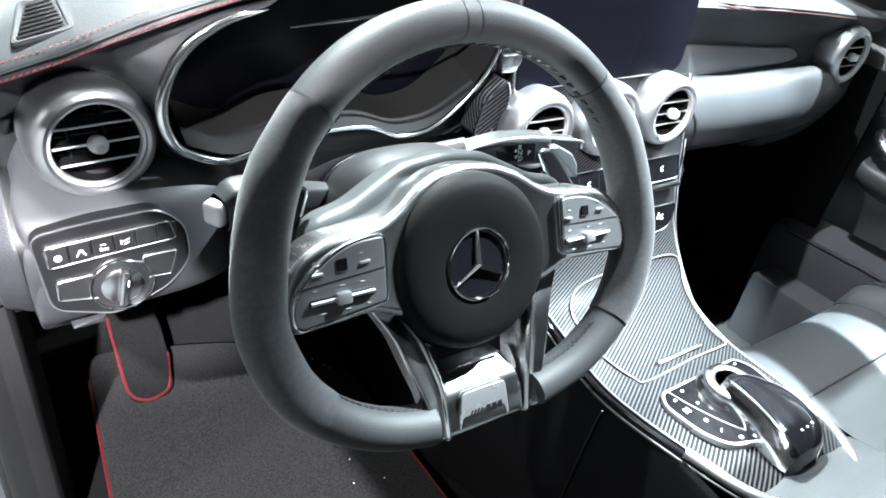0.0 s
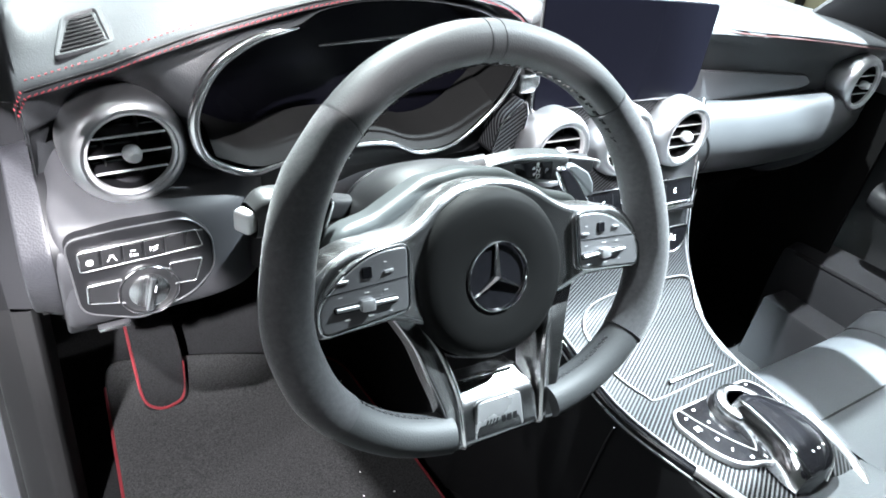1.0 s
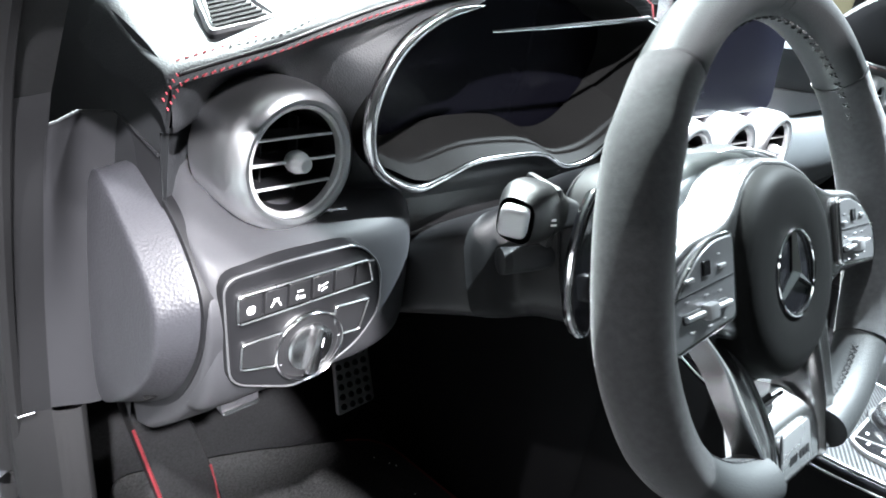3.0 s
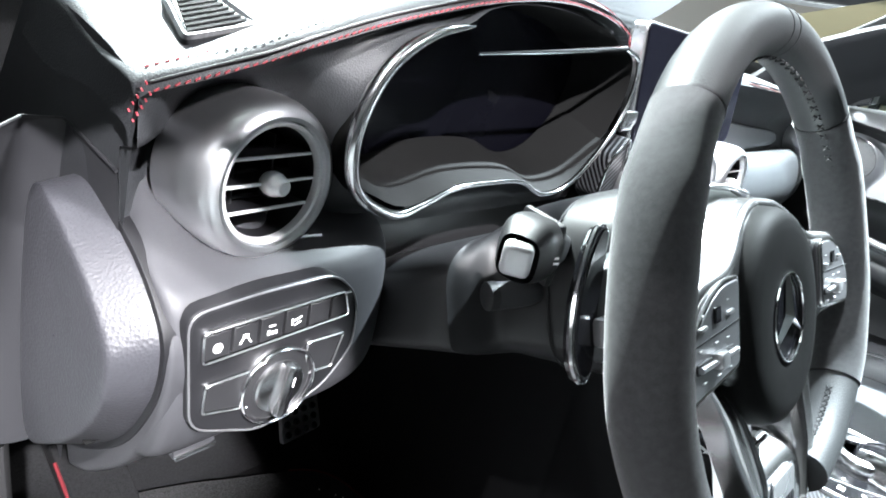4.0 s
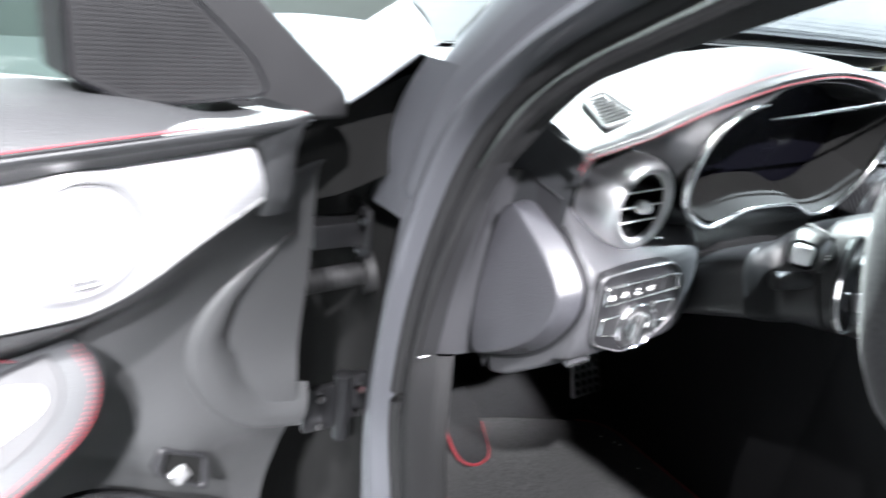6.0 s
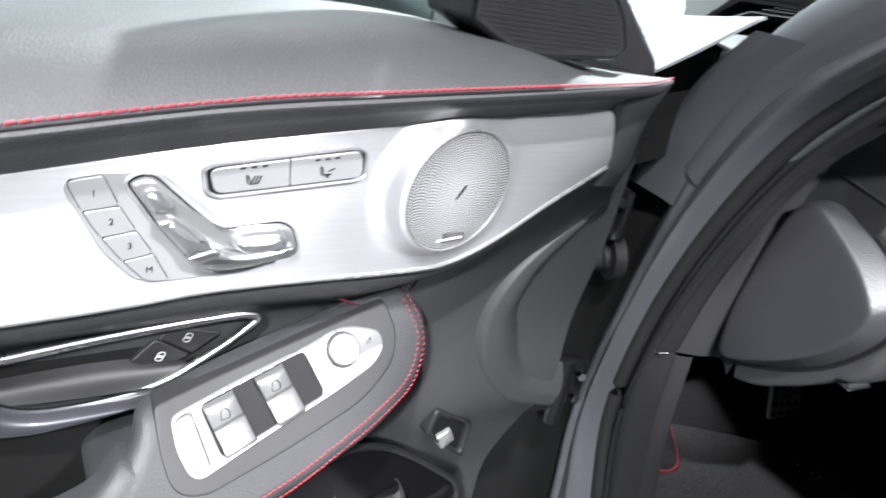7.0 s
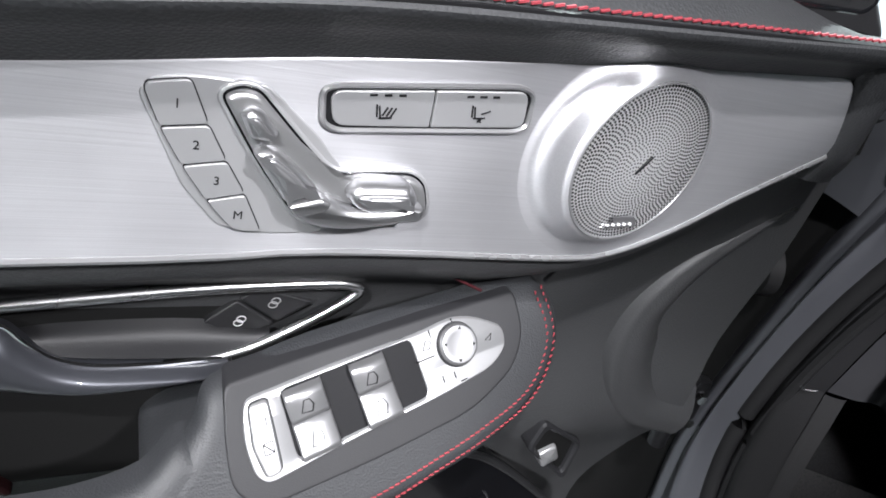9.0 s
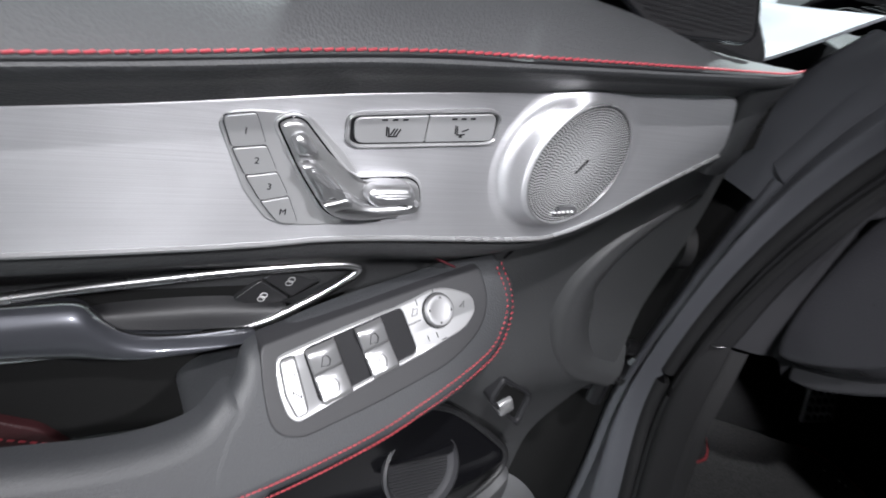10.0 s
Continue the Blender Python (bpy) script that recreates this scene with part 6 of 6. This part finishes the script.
head = np.array((0.0025, -0.004)) + outline_round([(-0.7822, 0.9595), (-0.7785, 0.9628), (-0.7740, 0.9612), (-0.7672, 0.9532), (-0.7700, 0.9498), (-0.7775, 0.9502)], [0.002, 0.003, 0.004, 0.002, 0.002, 0.002], 5)
part("headrest", plate(head, 0.005, 0.0135, 0.0045, steps=6), ADJ, ad, "chrome headrest lever")
part("headrest_face", plate(inset(head, 0.0024), 0.011, 0.0146, 0.0011, dome=0.0004), ADJ_FACE, ad)
back = np.array((0.0025, -0.004)) + outline_round([(-0.7768, 0.9455), (-0.7690, 0.9482), (-0.7575, 0.9402), (-0.7478, 0.9292), (-0.7617, 0.9245), (-0.7712, 0.9375)], [0.003, 0.005, 0.008, 0.002, 0.002, 0.008], 6)
part("backrest", plate(back, 0.005, 0.0140, 0.0055, steps=6), ADJ, ad, "chrome backrest lever")
part("backrest_face", plate(inset(back, 0.0026), 0.012, 0.0154, 0.0013, dome=0.0006), ADJ_FACE, ad)
lip = np.array((0.001, -0.0015)) + crv([(-0.7572, 0.9198), (-0.7535, 0.9240), (-0.7440, 0.9264), (-0.7349, 0.9228), (-0.7206, 0.9230), (-0.7065, 0.9244), (-0.7012, 0.9236), (-0.7042, 0.9186), (-0.7189, 0.9140), (-0.736, 0.9122), (-0.7487, 0.9138), (-0.7552, 0.9172)], 4, True)
part("seat_front", plate(lip, 0.003, 0.0158, 0.0048, steps=7), ADJ, ad, "chrome curved front edge")
part("joint", plate(np.array((0.002, -0.003)) + outline_round([(-0.7615, 0.9246), (-0.7480, 0.9292), (-0.7432, 0.9266), (-0.7455, 0.9225), (-0.7565, 0.9195)], 0.0022, 4), 0.006, 0.0164, 0.0022, steps=5), ADJ, ad)
cush = np.array((0.001, -0.0055)) + outline_round([(-0.7368, 0.9345), (-0.7330, 0.9382), (-0.7249, 0.9391), (-0.7095, 0.9393), (-0.7050, 0.9320), (-0.7060, 0.9266), (-0.7291, 0.9248), (-0.7355, 0.9300)], [0.003, 0.003, 0.006, 0.005, 0.004, 0.003, 0.004, 0.003], 5)
part("cushion", plate(cush, 0.005, 0.0175, 0.0060, steps=7), ADJ, ad, "chrome seat lever")
part("cushion_face", plate(inset(cush, 0.0036), 0.015, 0.0186, 0.0012, dome=0.0006), ADJ_FACE, ad)
heat = thing("seat_heating_switch", "silver seat heating and ventilation keys", "switch", DOOR)
ho = outline_round([(-0.7505, 0.9665), (-0.744, 0.9695), (-0.664, 0.979), (-0.6555, 0.976), (-0.6545, 0.960), (-0.661, 0.9565), (-0.742, 0.949), (-0.7485, 0.952)], 0.005, 4)
part("frame", frame_plate(ho, inset(ho, 0.0022), 0.001, 0.0045, 0.0010), PLATE, heat, "silver frame")
part("backing", plate(inset(ho, 0.0020), 0.001, 0.0026, 0.0003), BLACK, heat)
mid = -0.7035
for j, pts in enumerate((outline_round([(-0.7465, 0.966), (mid - 0.0002, 0.9713), (mid + 0.0008, 0.9556), (-0.7435, 0.9522)], [0.005, 0.001, 0.001, 0.005], 4), outline_round([(mid + 0.0005, 0.9714), (-0.660, 0.9762), (-0.6575, 0.9600), (mid + 0.0015, 0.9557)], [0.001, 0.005, 0.005, 0.001], 4))):
    k = part("key", plate(pts, 0.001, 0.0038, 0.0005), SILVER, heat)
    c = pts.mean(0)
    bars(k, [(c[0] - 0.006, c[1] + 0.0052, 0.003, 0.0009, 7), (c[0], c[1] + 0.0058, 0.003, 0.0009, 7), (c[0] + 0.006, c[1] + 0.0064, 0.003, 0.0009, 7), (c[0] - 0.0035, c[1] - 0.001, 0.0006, 0.0052, 10), (c[0] - 0.0022, c[1] - 0.0012, 0.0006, 0.0048, 14), (c[0] + 0.0005, c[1] - 0.0036, 0.0055, 0.0006, 8)] + ([(c[0] + 0.0018 * i, c[1] - 0.001, 0.0006, 0.0042, -25) for i in (0, 1, 2)] if j == 0 else [(c[0] + 0.003, c[1] - 0.0008, 0.0045, 0.0006, 25), (c[0] + 0.0008, c[1] - 0.0045, 0.0026, 0.0006, 45), (c[0] + 0.0008, c[1] - 0.0045, 0.0026, 0.0006, -45)]), BLACK, 0.0038)

# pull handle with lock keys
hn = DOOR @ pose(0, 0, -0.045)
han = thing("pull_handle", "silver interior door pull with a chrome edge and lock keys", "handle", hn)
ho = crv([(-0.697, 0.840), (-0.703, 0.8435), (-0.718, 0.8445), (-0.777, 0.842), (-0.846, 0.8355), (-0.90, 0.829), (-1.0, 0.815), (-1.03, 0.80), (-1.0, 0.787), (-0.90, 0.788), (-0.83, 0.790), (-0.767, 0.797), (-0.732, 0.813), (-0.704, 0.832)], 6, True)
part("recess", plate(ho, -0.030, -0.010, 0.001), MATT, han)
part("chrome_edge", tube([(x, y, 0.001) for x, y in ho], 0.0034, 12, True), SATIN, han, "satin chrome surround")
rows = []
for s, t, b in ((-1.0, 0.818, 0.790), (-0.93, 0.824, 0.790), (-0.885, 0.826, 0.787), (-0.866, 0.825, 0.785), (-0.857, 0.816, 0.784), (-0.845, 0.805, 0.7835), (-0.828, 0.799, 0.7835), (-0.80, 0.797, 0.787), (-0.778, 0.7965, 0.792), (-0.764, 0.7975, 0.7955)):
    rows.append([(s, t - 0.002, -0.004), (s, t, 0.006), (s, t * 0.75 + b * 0.25, 0.015), (s, t * 0.3 + b * 0.7, 0.014), (s, b, 0.003), (s, b + 0.002, -0.004)])
part("grip", loft(rows, 4, 4), mat("satin_grey_lacquer", (0.05, 0.052, 0.060), 0.36, 0.5, coat=0.4, var=0.05), han, "satin grey pull grip")
part("grip_edge", tube(crv([(-1.0, 0.8185, 0.004), (-0.93, 0.8245, 0.005), (-0.885, 0.8265, 0.005), (-0.866, 0.8255, 0.005), (-0.857, 0.8165, 0.006), (-0.845, 0.8055, 0.006), (-0.828, 0.7995, 0.006), (-0.80, 0.7975, 0.005), (-0.764, 0.798, 0.003)], 6), 0.0014, 6), CHROME, han, "bright grip edge")
part("pocket", loft([[(s, t, -0.010), (s, (t + b) / 2 + 0.002, -0.002), (s, b, 0.002)] for s, t, b in ((-0.862, 0.8125, 0.8105), (-0.842, 0.8150, 0.8030), (-0.80, 0.8160, 0.7990), (-0.77, 0.8140, 0.7990), (-0.742, 0.8090, 0.8060))], 4, 4, thick=0.002), PLASTIC_DARK, han)
for q, wh in (([(-0.777, 0.815), (-0.759, 0.804), (-0.739, 0.813), (-0.761, 0.829)], MARK), ([(-0.760, 0.830), (-0.738, 0.8138), (-0.719, 0.827), (-0.750, 0.837)], mat("dim_mark", (0.25, 0.25, 0.25), 0.5))):
    k = part("lock_key", plate(outline_round(q, 0.0025, 3), -0.012, -0.006, 0.0012), PLASTIC_DARK, han, "black lock key")
    c = np.mean(q, 0)
    ring = [(c[0] + 0.0024 * math.cos(a), c[1] - 0.001 + 0.002 * math.sin(a), -0.0058) for a in np.linspace(0, 2 * math.pi, 14, endpoint=False)]
    part("lock_mark", merge(tube(ring, 0.00035, 5, True), moved(tube(ring, 0.00035, 5, True), Matrix.Translation((0.0014, 0.0026, 0)))), wh, k)

# armrest with window switches
SL = lambda x, y: -0.006 - 0.8 * (y - 0.81)
arm = part("armrest", plate(crv([(-0.6007, 0.8491), (-0.5807, 0.8458), (-0.5714, 0.8326), (-0.5740, 0.8161), (-0.5896, 0.7959), (-0.6249, 0.7754), (-0.6729, 0.7606), (-0.7203, 0.7496), (-0.7659, 0.7414), (-0.800, 0.738), (-0.808, 0.755), (-0.798, 0.778), (-0.7850, 0.7940), (-0.7790, 0.8080), (-0.7640, 0.8140), (-0.7271, 0.8247), (-0.6675, 0.8367)], 6, True), -0.010, 0.004, 0.010, tilt=SL, steps=5), LEATHER, door, "black leather armrest with red stitching")
part("arm_base", plate(crv([(-0.606, 0.838), (-0.582, 0.838), (-0.5755, 0.826), (-0.5775, 0.812), (-0.592, 0.7975), (-0.627, 0.778), (-0.72, 0.7525), (-0.800, 0.741), (-0.790, 0.765), (-0.70, 0.790), (-0.64, 0.812)], 6, True), -0.10, -0.012, 0.004, tilt=SL), LEATHER, door, "leather armrest underside")
part("arm_rear", plate(crv([(-0.770, 0.740), (-0.8742, 0.7352), (-1.06, 0.7352), (-1.06, 0.7774), (-0.8960, 0.7720), (-0.8627, 0.7706), (-0.8334, 0.7719), (-0.8077, 0.7774), (-0.790, 0.790), (-0.775, 0.780)], 6, True), -0.016, 0.0036, 0.008, tilt=SL, steps=4), LEATHER, door, "black leather rear end of the armrest")
STI = [(-0.5891, 0.8458), (-0.5828, 0.8310), (-0.5845, 0.8177), (-0.5990, 0.8003), (-0.6295, 0.7862), (-0.6591, 0.7757), (-0.6965, 0.7639), (-0.7465, 0.7527), (-0.7880, 0.7458), (-0.8300, 0.7420)]
for off, nm in ((0.0, 0), (0.0055, 1)):
    c = crv(STI, 40)
    t = np.gradient(c, axis=0)
    t /= np.linalg.norm(t, axis=1, keepdims=True)
    c = c + np.stack([-t[:, 1], t[:, 0]], 1) * off
    seg = np.r_[0, np.cumsum(np.linalg.norm(np.diff(c, axis=0), axis=1))]
    st = []
    for d in np.arange(0, seg[-1], 0.0035):
        p = [np.interp(d, seg, c[:, i]) for i in (0, 1)]
        tx = [np.interp(d, seg, t[:, i]) for i in (0, 1)]
        st.append(moved(box(-0.0014, 0.0014, -0.00045, 0.00045, -0.0003, 0.0006, 0.0002, 1), pose(p[0], p[1], SL(*p) + 0.0041 - (0.0011 if nm else 0.0), 0, 0, math.degrees(math.atan2(tx[1], tx[0])))))
    tagged(part("arm_stitching", merge(*st), RED_DIM, arm, "red thread stitching"), kind="stuff")


def slope_mark(parent, pts, h, closed=False, r=0.00035):
    """A thin dark line on the sloping armrest plane."""
    return part("marking", tube([(x, y, SL(x, y) + h + 0.0002) for x, y in pts], r, 5, closed), METAL_DARK, parent)


ws2 = thing("window_switch_panel", "silver window switch panel with four rocker keys and mirror knob", "switch panel", DOOR)
po = outline_round([(-0.7718, 0.8134), (-0.7273, 0.8235), (-0.6678, 0.8355), (-0.6054, 0.8474), (-0.5994, 0.8286), (-0.6073, 0.8123), (-0.6339, 0.7952), (-0.6927, 0.7795), (-0.7496, 0.7672), (-0.7671, 0.7720), (-0.7713, 0.7915)], [0.004, 0.02, 0.02, 0.004, 0.012, 0.012, 0.02, 0.02, 0.010, 0.010, 0.012], 4)
part("surround", plate(po, -0.01, 0.0055, 0.0012, tilt=SL), SURROUND, ws2, "grey soft surround")
si = outline_round([(-0.7627, 0.8081), (-0.7156, 0.8200), (-0.6688, 0.8302), (-0.6500, 0.8363), (-0.6354, 0.8367), (-0.6150, 0.8319), (-0.6133, 0.8231), (-0.6229, 0.8142), (-0.6566, 0.8032), (-0.7074, 0.7894), (-0.7505, 0.7764), (-0.7569, 0.7795), (-0.7629, 0.7930)], [0.004, 0.01, 0.01, 0.008, 0.01, 0.01, 0.008, 0.01, 0.01, 0.02, 0.004, 0.006, 0.01], 4)
W = [np.array(v) for v in ((-0.7459, 0.8108), (-0.6744, 0.8282), (-0.6635, 0.8033), (-0.7363, 0.7834))]


def ray_loop(loop, n):
    """The outline met by n rays from the middle of the well."""
    p = np.array(loop, float)
    m = sum(W) / 4
    q = np.vstack([p, p[:1]])
    pts = np.vstack([q[i] + (q[i + 1] - q[i]) * k for i in range(len(p)) for k in np.linspace(0, 1, 40, endpoint=False)[:, None]])
    a = np.arctan2(pts[:, 1] - m[1], pts[:, 0] - m[0])
    return np.array([pts[int(np.argmin(np.abs(np.angle(np.exp(1j * (a - w))))))] for w in np.linspace(math.pi, -math.pi, n, endpoint=False)])


WELL = outline_round(W, 0.004, 3)
part("plate", frame_plate(ray_loop(si, 240), ray_loop(WELL, 240), 0.003, 0.0072, 0.0006, tilt=SL), PLATE, ws2, "satin silver plate")
# near-black colour stands in for the shade of a deeper well
part("well", plate(inset(np.array(WELL), -0.001), -0.002, 0.0059, 0.0003, tilt=SL), mat("switch_well_shade", (0.008, 0.008, 0.009), 0.5, spec=0.12), ws2, "shallow switch well blackened to look deep")
P = lambda u, v: (W[0] * (1 - u) + W[1] * u) * (1 - v) + (W[3] * (1 - u) + W[2] * u) * v
for k0, w in ((0.015, 0.275), (0.495, 0.27)):
    for a0, a1, h0, h1 in ((0.02, 0.49, 0.0122, 0.0090), (0.50, 0.97, 0.0090, 0.0122)):
        uu = np.linspace(0, 1, 7)
        rows = []
        for v, dz in ((0, -0.005), (0, -0.0012), (0.04, 0.0), (0.2, 0.0004), (0.5, 0.0), (0.8, -0.0001), (0.95, 0.0), (1.0, -0.0016), (1.0, -0.0060)):
            a = a0 + (a1 - a0) * v
            z = h0 + (h1 - h0) * v ** 1.4 + dz
            row = []
            for u in (0, 0, 0.05, 0.5, 0.95, 1, 1):
                p = P(k0 + w * u + 0.015 * a, a)
                row.append((*p, SL(*p) + z - (0.0012 if u in (0, 1) else 0)))
            row[0] = (row[0][0], row[0][1], SL(*P(k0, a)) + 0.0056)
            row[-1] = (row[-1][0], row[-1][1], SL(*P(k0 + w, a)) + 0.0056)
            rows.append(row)
        kk = part("rocker_key", grid(rows, False, False), ROCKER, ws2, "silver rocker key")
        c = P(k0 + w * 0.5 + 0.015 * (a0 + a1) / 2, (a0 + a1) / 2)
        hz = h0 + (h1 - h0) * 0.38 + 0.0004
        sl = (h1 - h0) / ((a1 - a0) * 0.0285)
        part("marking", tube([(c[0] + dx, c[1] + dy, SL(c[0] + dx, c[1] + dy) + hz - sl * dy + 0.0002) for dx, dy in ((-0.0028, -0.0030), (-0.0022, 0.0026), (0.0006, 0.0032), (0.0030, 0.0010), (0.0026, -0.0022))], 0.00035, 5, True), METAL_DARK, kk)
o = outline_round([(-0.7608, 0.8066), (-0.7516, 0.8089), (-0.7442, 0.7816), (-0.7517, 0.7792), (-0.7583, 0.7908)], 0.0025, 3)
part("key_gap", plate(inset(o, -0.0006), 0.004, 0.0076, 0.0003, tilt=SL), BLACK, ws2)
ck = part("child_lock_key", plate(o, 0.004, 0.0092, 0.001, tilt=SL), PLATE, ws2)
slope_mark(ck, [(-0.7529, 0.8030), (-0.7519, 0.7992)], 0.0092)
slope_mark(ck, [(-0.7540, 0.7925), (-0.7495, 0.7938), (-0.7483, 0.7895), (-0.7528, 0.7883)], 0.0092, True)
slope_mark(ck, [(-0.7540, 0.7925), (-0.7483, 0.7895)], 0.0092)
kc = (-0.6458, 0.8250)
km = pose(*kc, SL(*kc) + 0.007, 0, 0, 0) @ pose(0, 0, 0, -38.7, 0, 0)
mk = part("mirror_knob", lathe([(0.0, 0.0042), (0.004, 0.0036), (0.007, 0.0042), (0.0105, 0.0040), (0.0118, 0.0028), (0.0118, 0.0)], 36), ROCKER, ws2, "round silver mirror knob", km)
part("knob_gap", lathe([(0.0, 0.0006), (0.0127, 0.0006), (0.0130, 0.0)], 36), BLACK, ws2, "", km)
part("arrow", merge(*[moved(plate([(-0.0011, 0.0), (0.0011, 0.0), (0.0, 0.0016)], 0, 0.0004, 0.0001), pose(0.0083 * math.cos(a), 0.0083 * math.sin(a), 0.0042, 0, 0, math.degrees(a) - 90)) for a in np.radians((0, 90, 180, 270))]), BLACK, mk)
for pts in ([(-0.6668, 0.8228), (-0.6628, 0.8238), (-0.6622, 0.8268), (-0.6655, 0.8270)], [(-0.6272, 0.8262), (-0.6232, 0.8292), (-0.6240, 0.8262)]):
    slope_mark(ws2, pts, 0.0072, True)
for pts in ([(-0.6632, 0.8318), (-0.6620, 0.8285)], [(-0.6492, 0.8366), (-0.6480, 0.8335)], [(-0.6715, 0.8180), (-0.6600, 0.8207)], [(-0.6555, 0.8120), (-0.6543, 0.8090)], [(-0.6482, 0.8134), (-0.6470, 0.8104)], [(-0.6440, 0.8090), (-0.6400, 0.8100)]):
    slope_mark(ws2, pts, 0.0072)

# boot release key low in the door
tk = thing("boot_release", "small silver boot release key in a black well", "switch", DOOR @ pose(-0.496, 0.676, -0.050))
wo = outline_round([(-0.029, 0.004), (-0.022, 0.034), (0.027, 0.003), (0.025, -0.042)], 0.008, 4)
mid_w = wo.mean(0)
part("well", frame_plate(wo, 0.74 * (wo - mid_w) + mid_w, -0.02, 0.002, 0.002), SURROUND, tk, "soft dark surround")
part("hole", plate(0.75 * (wo - mid_w) + mid_w, -0.03, -0.0030, 0.0005), MATT, tk)
part("key", plate(outline_round([(-0.0150, -0.0045), (0.0005, 0.0035), (0.0085, -0.0120), (-0.0055, -0.0215)], 0.003, 3), -0.024, 0.0022, 0.003, dome=0.001), PLATE, tk, "silver rocker")
# map pocket with its cup
pk = thing("door_pocket", "dark plastic map pocket with a ribbed bottle cup", "door pocket", DOOR @ pose(0, 0, -0.06))
lip = crv([(-0.640, 0.662, 0.0), (-0.600, 0.676, 0.0), (-0.565, 0.670, 0.0), (-0.530, 0.648, 0.0), (-0.488, 0.613, 0.0), (-0.463, 0.588, 0.0), (-0.461, 0.566, 0.004), (-0.490, 0.546, 0.012), (-0.54, 0.532, 0.02), (-0.62, 0.520, 0.03), (-0.9, 0.50, 0.045)], 6)
part("lip", tube(lip, 0.0035, 8), PLASTIC_DARK, pk, "pocket rim")
part("hollow", plate([(x, y) for x, y, z in lip], -0.012, -0.002, 0.0005), GLOSS, pk, "dark pocket hollow")
part("wall", loft([[(x, y, z), (x, y - 0.02, z + 0.016), (x, y - 0.14, z + 0.012)] for x, y, z in lip[34:]], 1, 3), DPLASTIC, pk)
part("cup", moved(lathe([(0.040, 0.006), (0.0425, 0.004), (0.041, -0.004), (0.036, -0.006), (0.0, -0.007)], 36, cap=False), pose(-0.572, 0.596, 0.006, -30, 0, 0)), PLASTIC, pk, "ribbed bottle cup")
part("cup_ribs", merge(*[moved(box(-math.sqrt(0.034 ** 2 - y * y), math.sqrt(0.034 ** 2 - y * y), y - 0.0008, y + 0.0008, -0.0062, -0.0045, 0), pose(-0.572, 0.596, 0.006, -30, 0, 0)) for y in np.arange(-0.032, 0.033, 0.0032)]), PLASTIC_DARK, pk)
# black plate for pull-cup shade under the handle, with a stitched leather corner
part("pull_cup", plate(outline_round([(-1.10, 0.70), (-0.80, 0.70), (-0.775, 0.745), (-0.772, 0.790), (-0.84, 0.786), (-1.10, 0.79)], 0.012, 4), -0.09, -0.058, 0.004), MATT, door, "flat black plate standing in for the pull cup's shade")
part("stitched_corner", plate(outline_round([(-0.99, 0.715), (-0.866, 0.700), (-0.885, 0.722), (-0.93, 0.745), (-0.99, 0.762)], 0.006, 4), -0.058, -0.050, 0.002), mat("dark_red_leather", (0.022, 0.006, 0.007), 0.5, bump=0.3, scale=620, grain="leather"), door, "dark red stitched leather corner")
part("corner_stitching", merge(*[moved(box(-0.0018, 0.0018, -0.0006, 0.0006, 0, 0.0008, 0), pose(-0.985 + 0.006 * i, 0.748 - 0.0022 * i + o, -0.0498, 0, 0, -20)) for i in range(19) for o in (0.0, -0.010)]), RED, door)

PDOOR = pose(1.035, 0.77, 0, 90, 0, -90)
far = door_base("passenger_door", "closed passenger door with leather cap and aluminium trim", PDOOR, -1)
inv = PDOOR.inverted()
part("pocket_panel", loft([[(1.05, y, z + 0.02), (0.990, y, z + 0.004), (0.978, y, z - 0.006), (0.975, y, z - 0.09), (0.99, y, 0.42)] for y, z in ((0.26, 0.612), (0.23, 0.619), (0.09, 0.624), (-0.2, 0.624), (-0.6, 0.61))], 4, 4), PLASTIC, far, "dark door pocket", inv)
part("pocket_edge", tube([(0.981, y, z) for y, z in ((0.235, 0.618), (0.09, 0.624), (-0.2, 0.624), (-0.6, 0.61))], 0.005, 8), SURROUND, far, "grey pocket edge", inv)
part("arm_ledge", loft([[(1.04, y, z + 0.02), (0.985, y, z + 0.012), (0.965, y, z), (0.970, y, z - 0.03), (1.03, y, z - 0.06)] for y, z in ((0.16, 0.80), (0.12, 0.79), (-0.1, 0.775), (-0.5, 0.765))], 4, 4), LEATHER, far, "black leather armrest", inv)
part("pull_grip", tube(crv([(1.0, 0.165, 0.850), (0.972, 0.148, 0.842), (0.968, 0.10, 0.826), (0.968, -0.10, 0.806)], 5), 0.010, 10), SATIN, far, "silver pull grip", inv)
sill = solo("sill_cover", box(0.905, 1.03, -0.9, 0.225, 0.36, 0.540, 0.008), PLASTIC, "grey door sill cover", "sill", "structure")
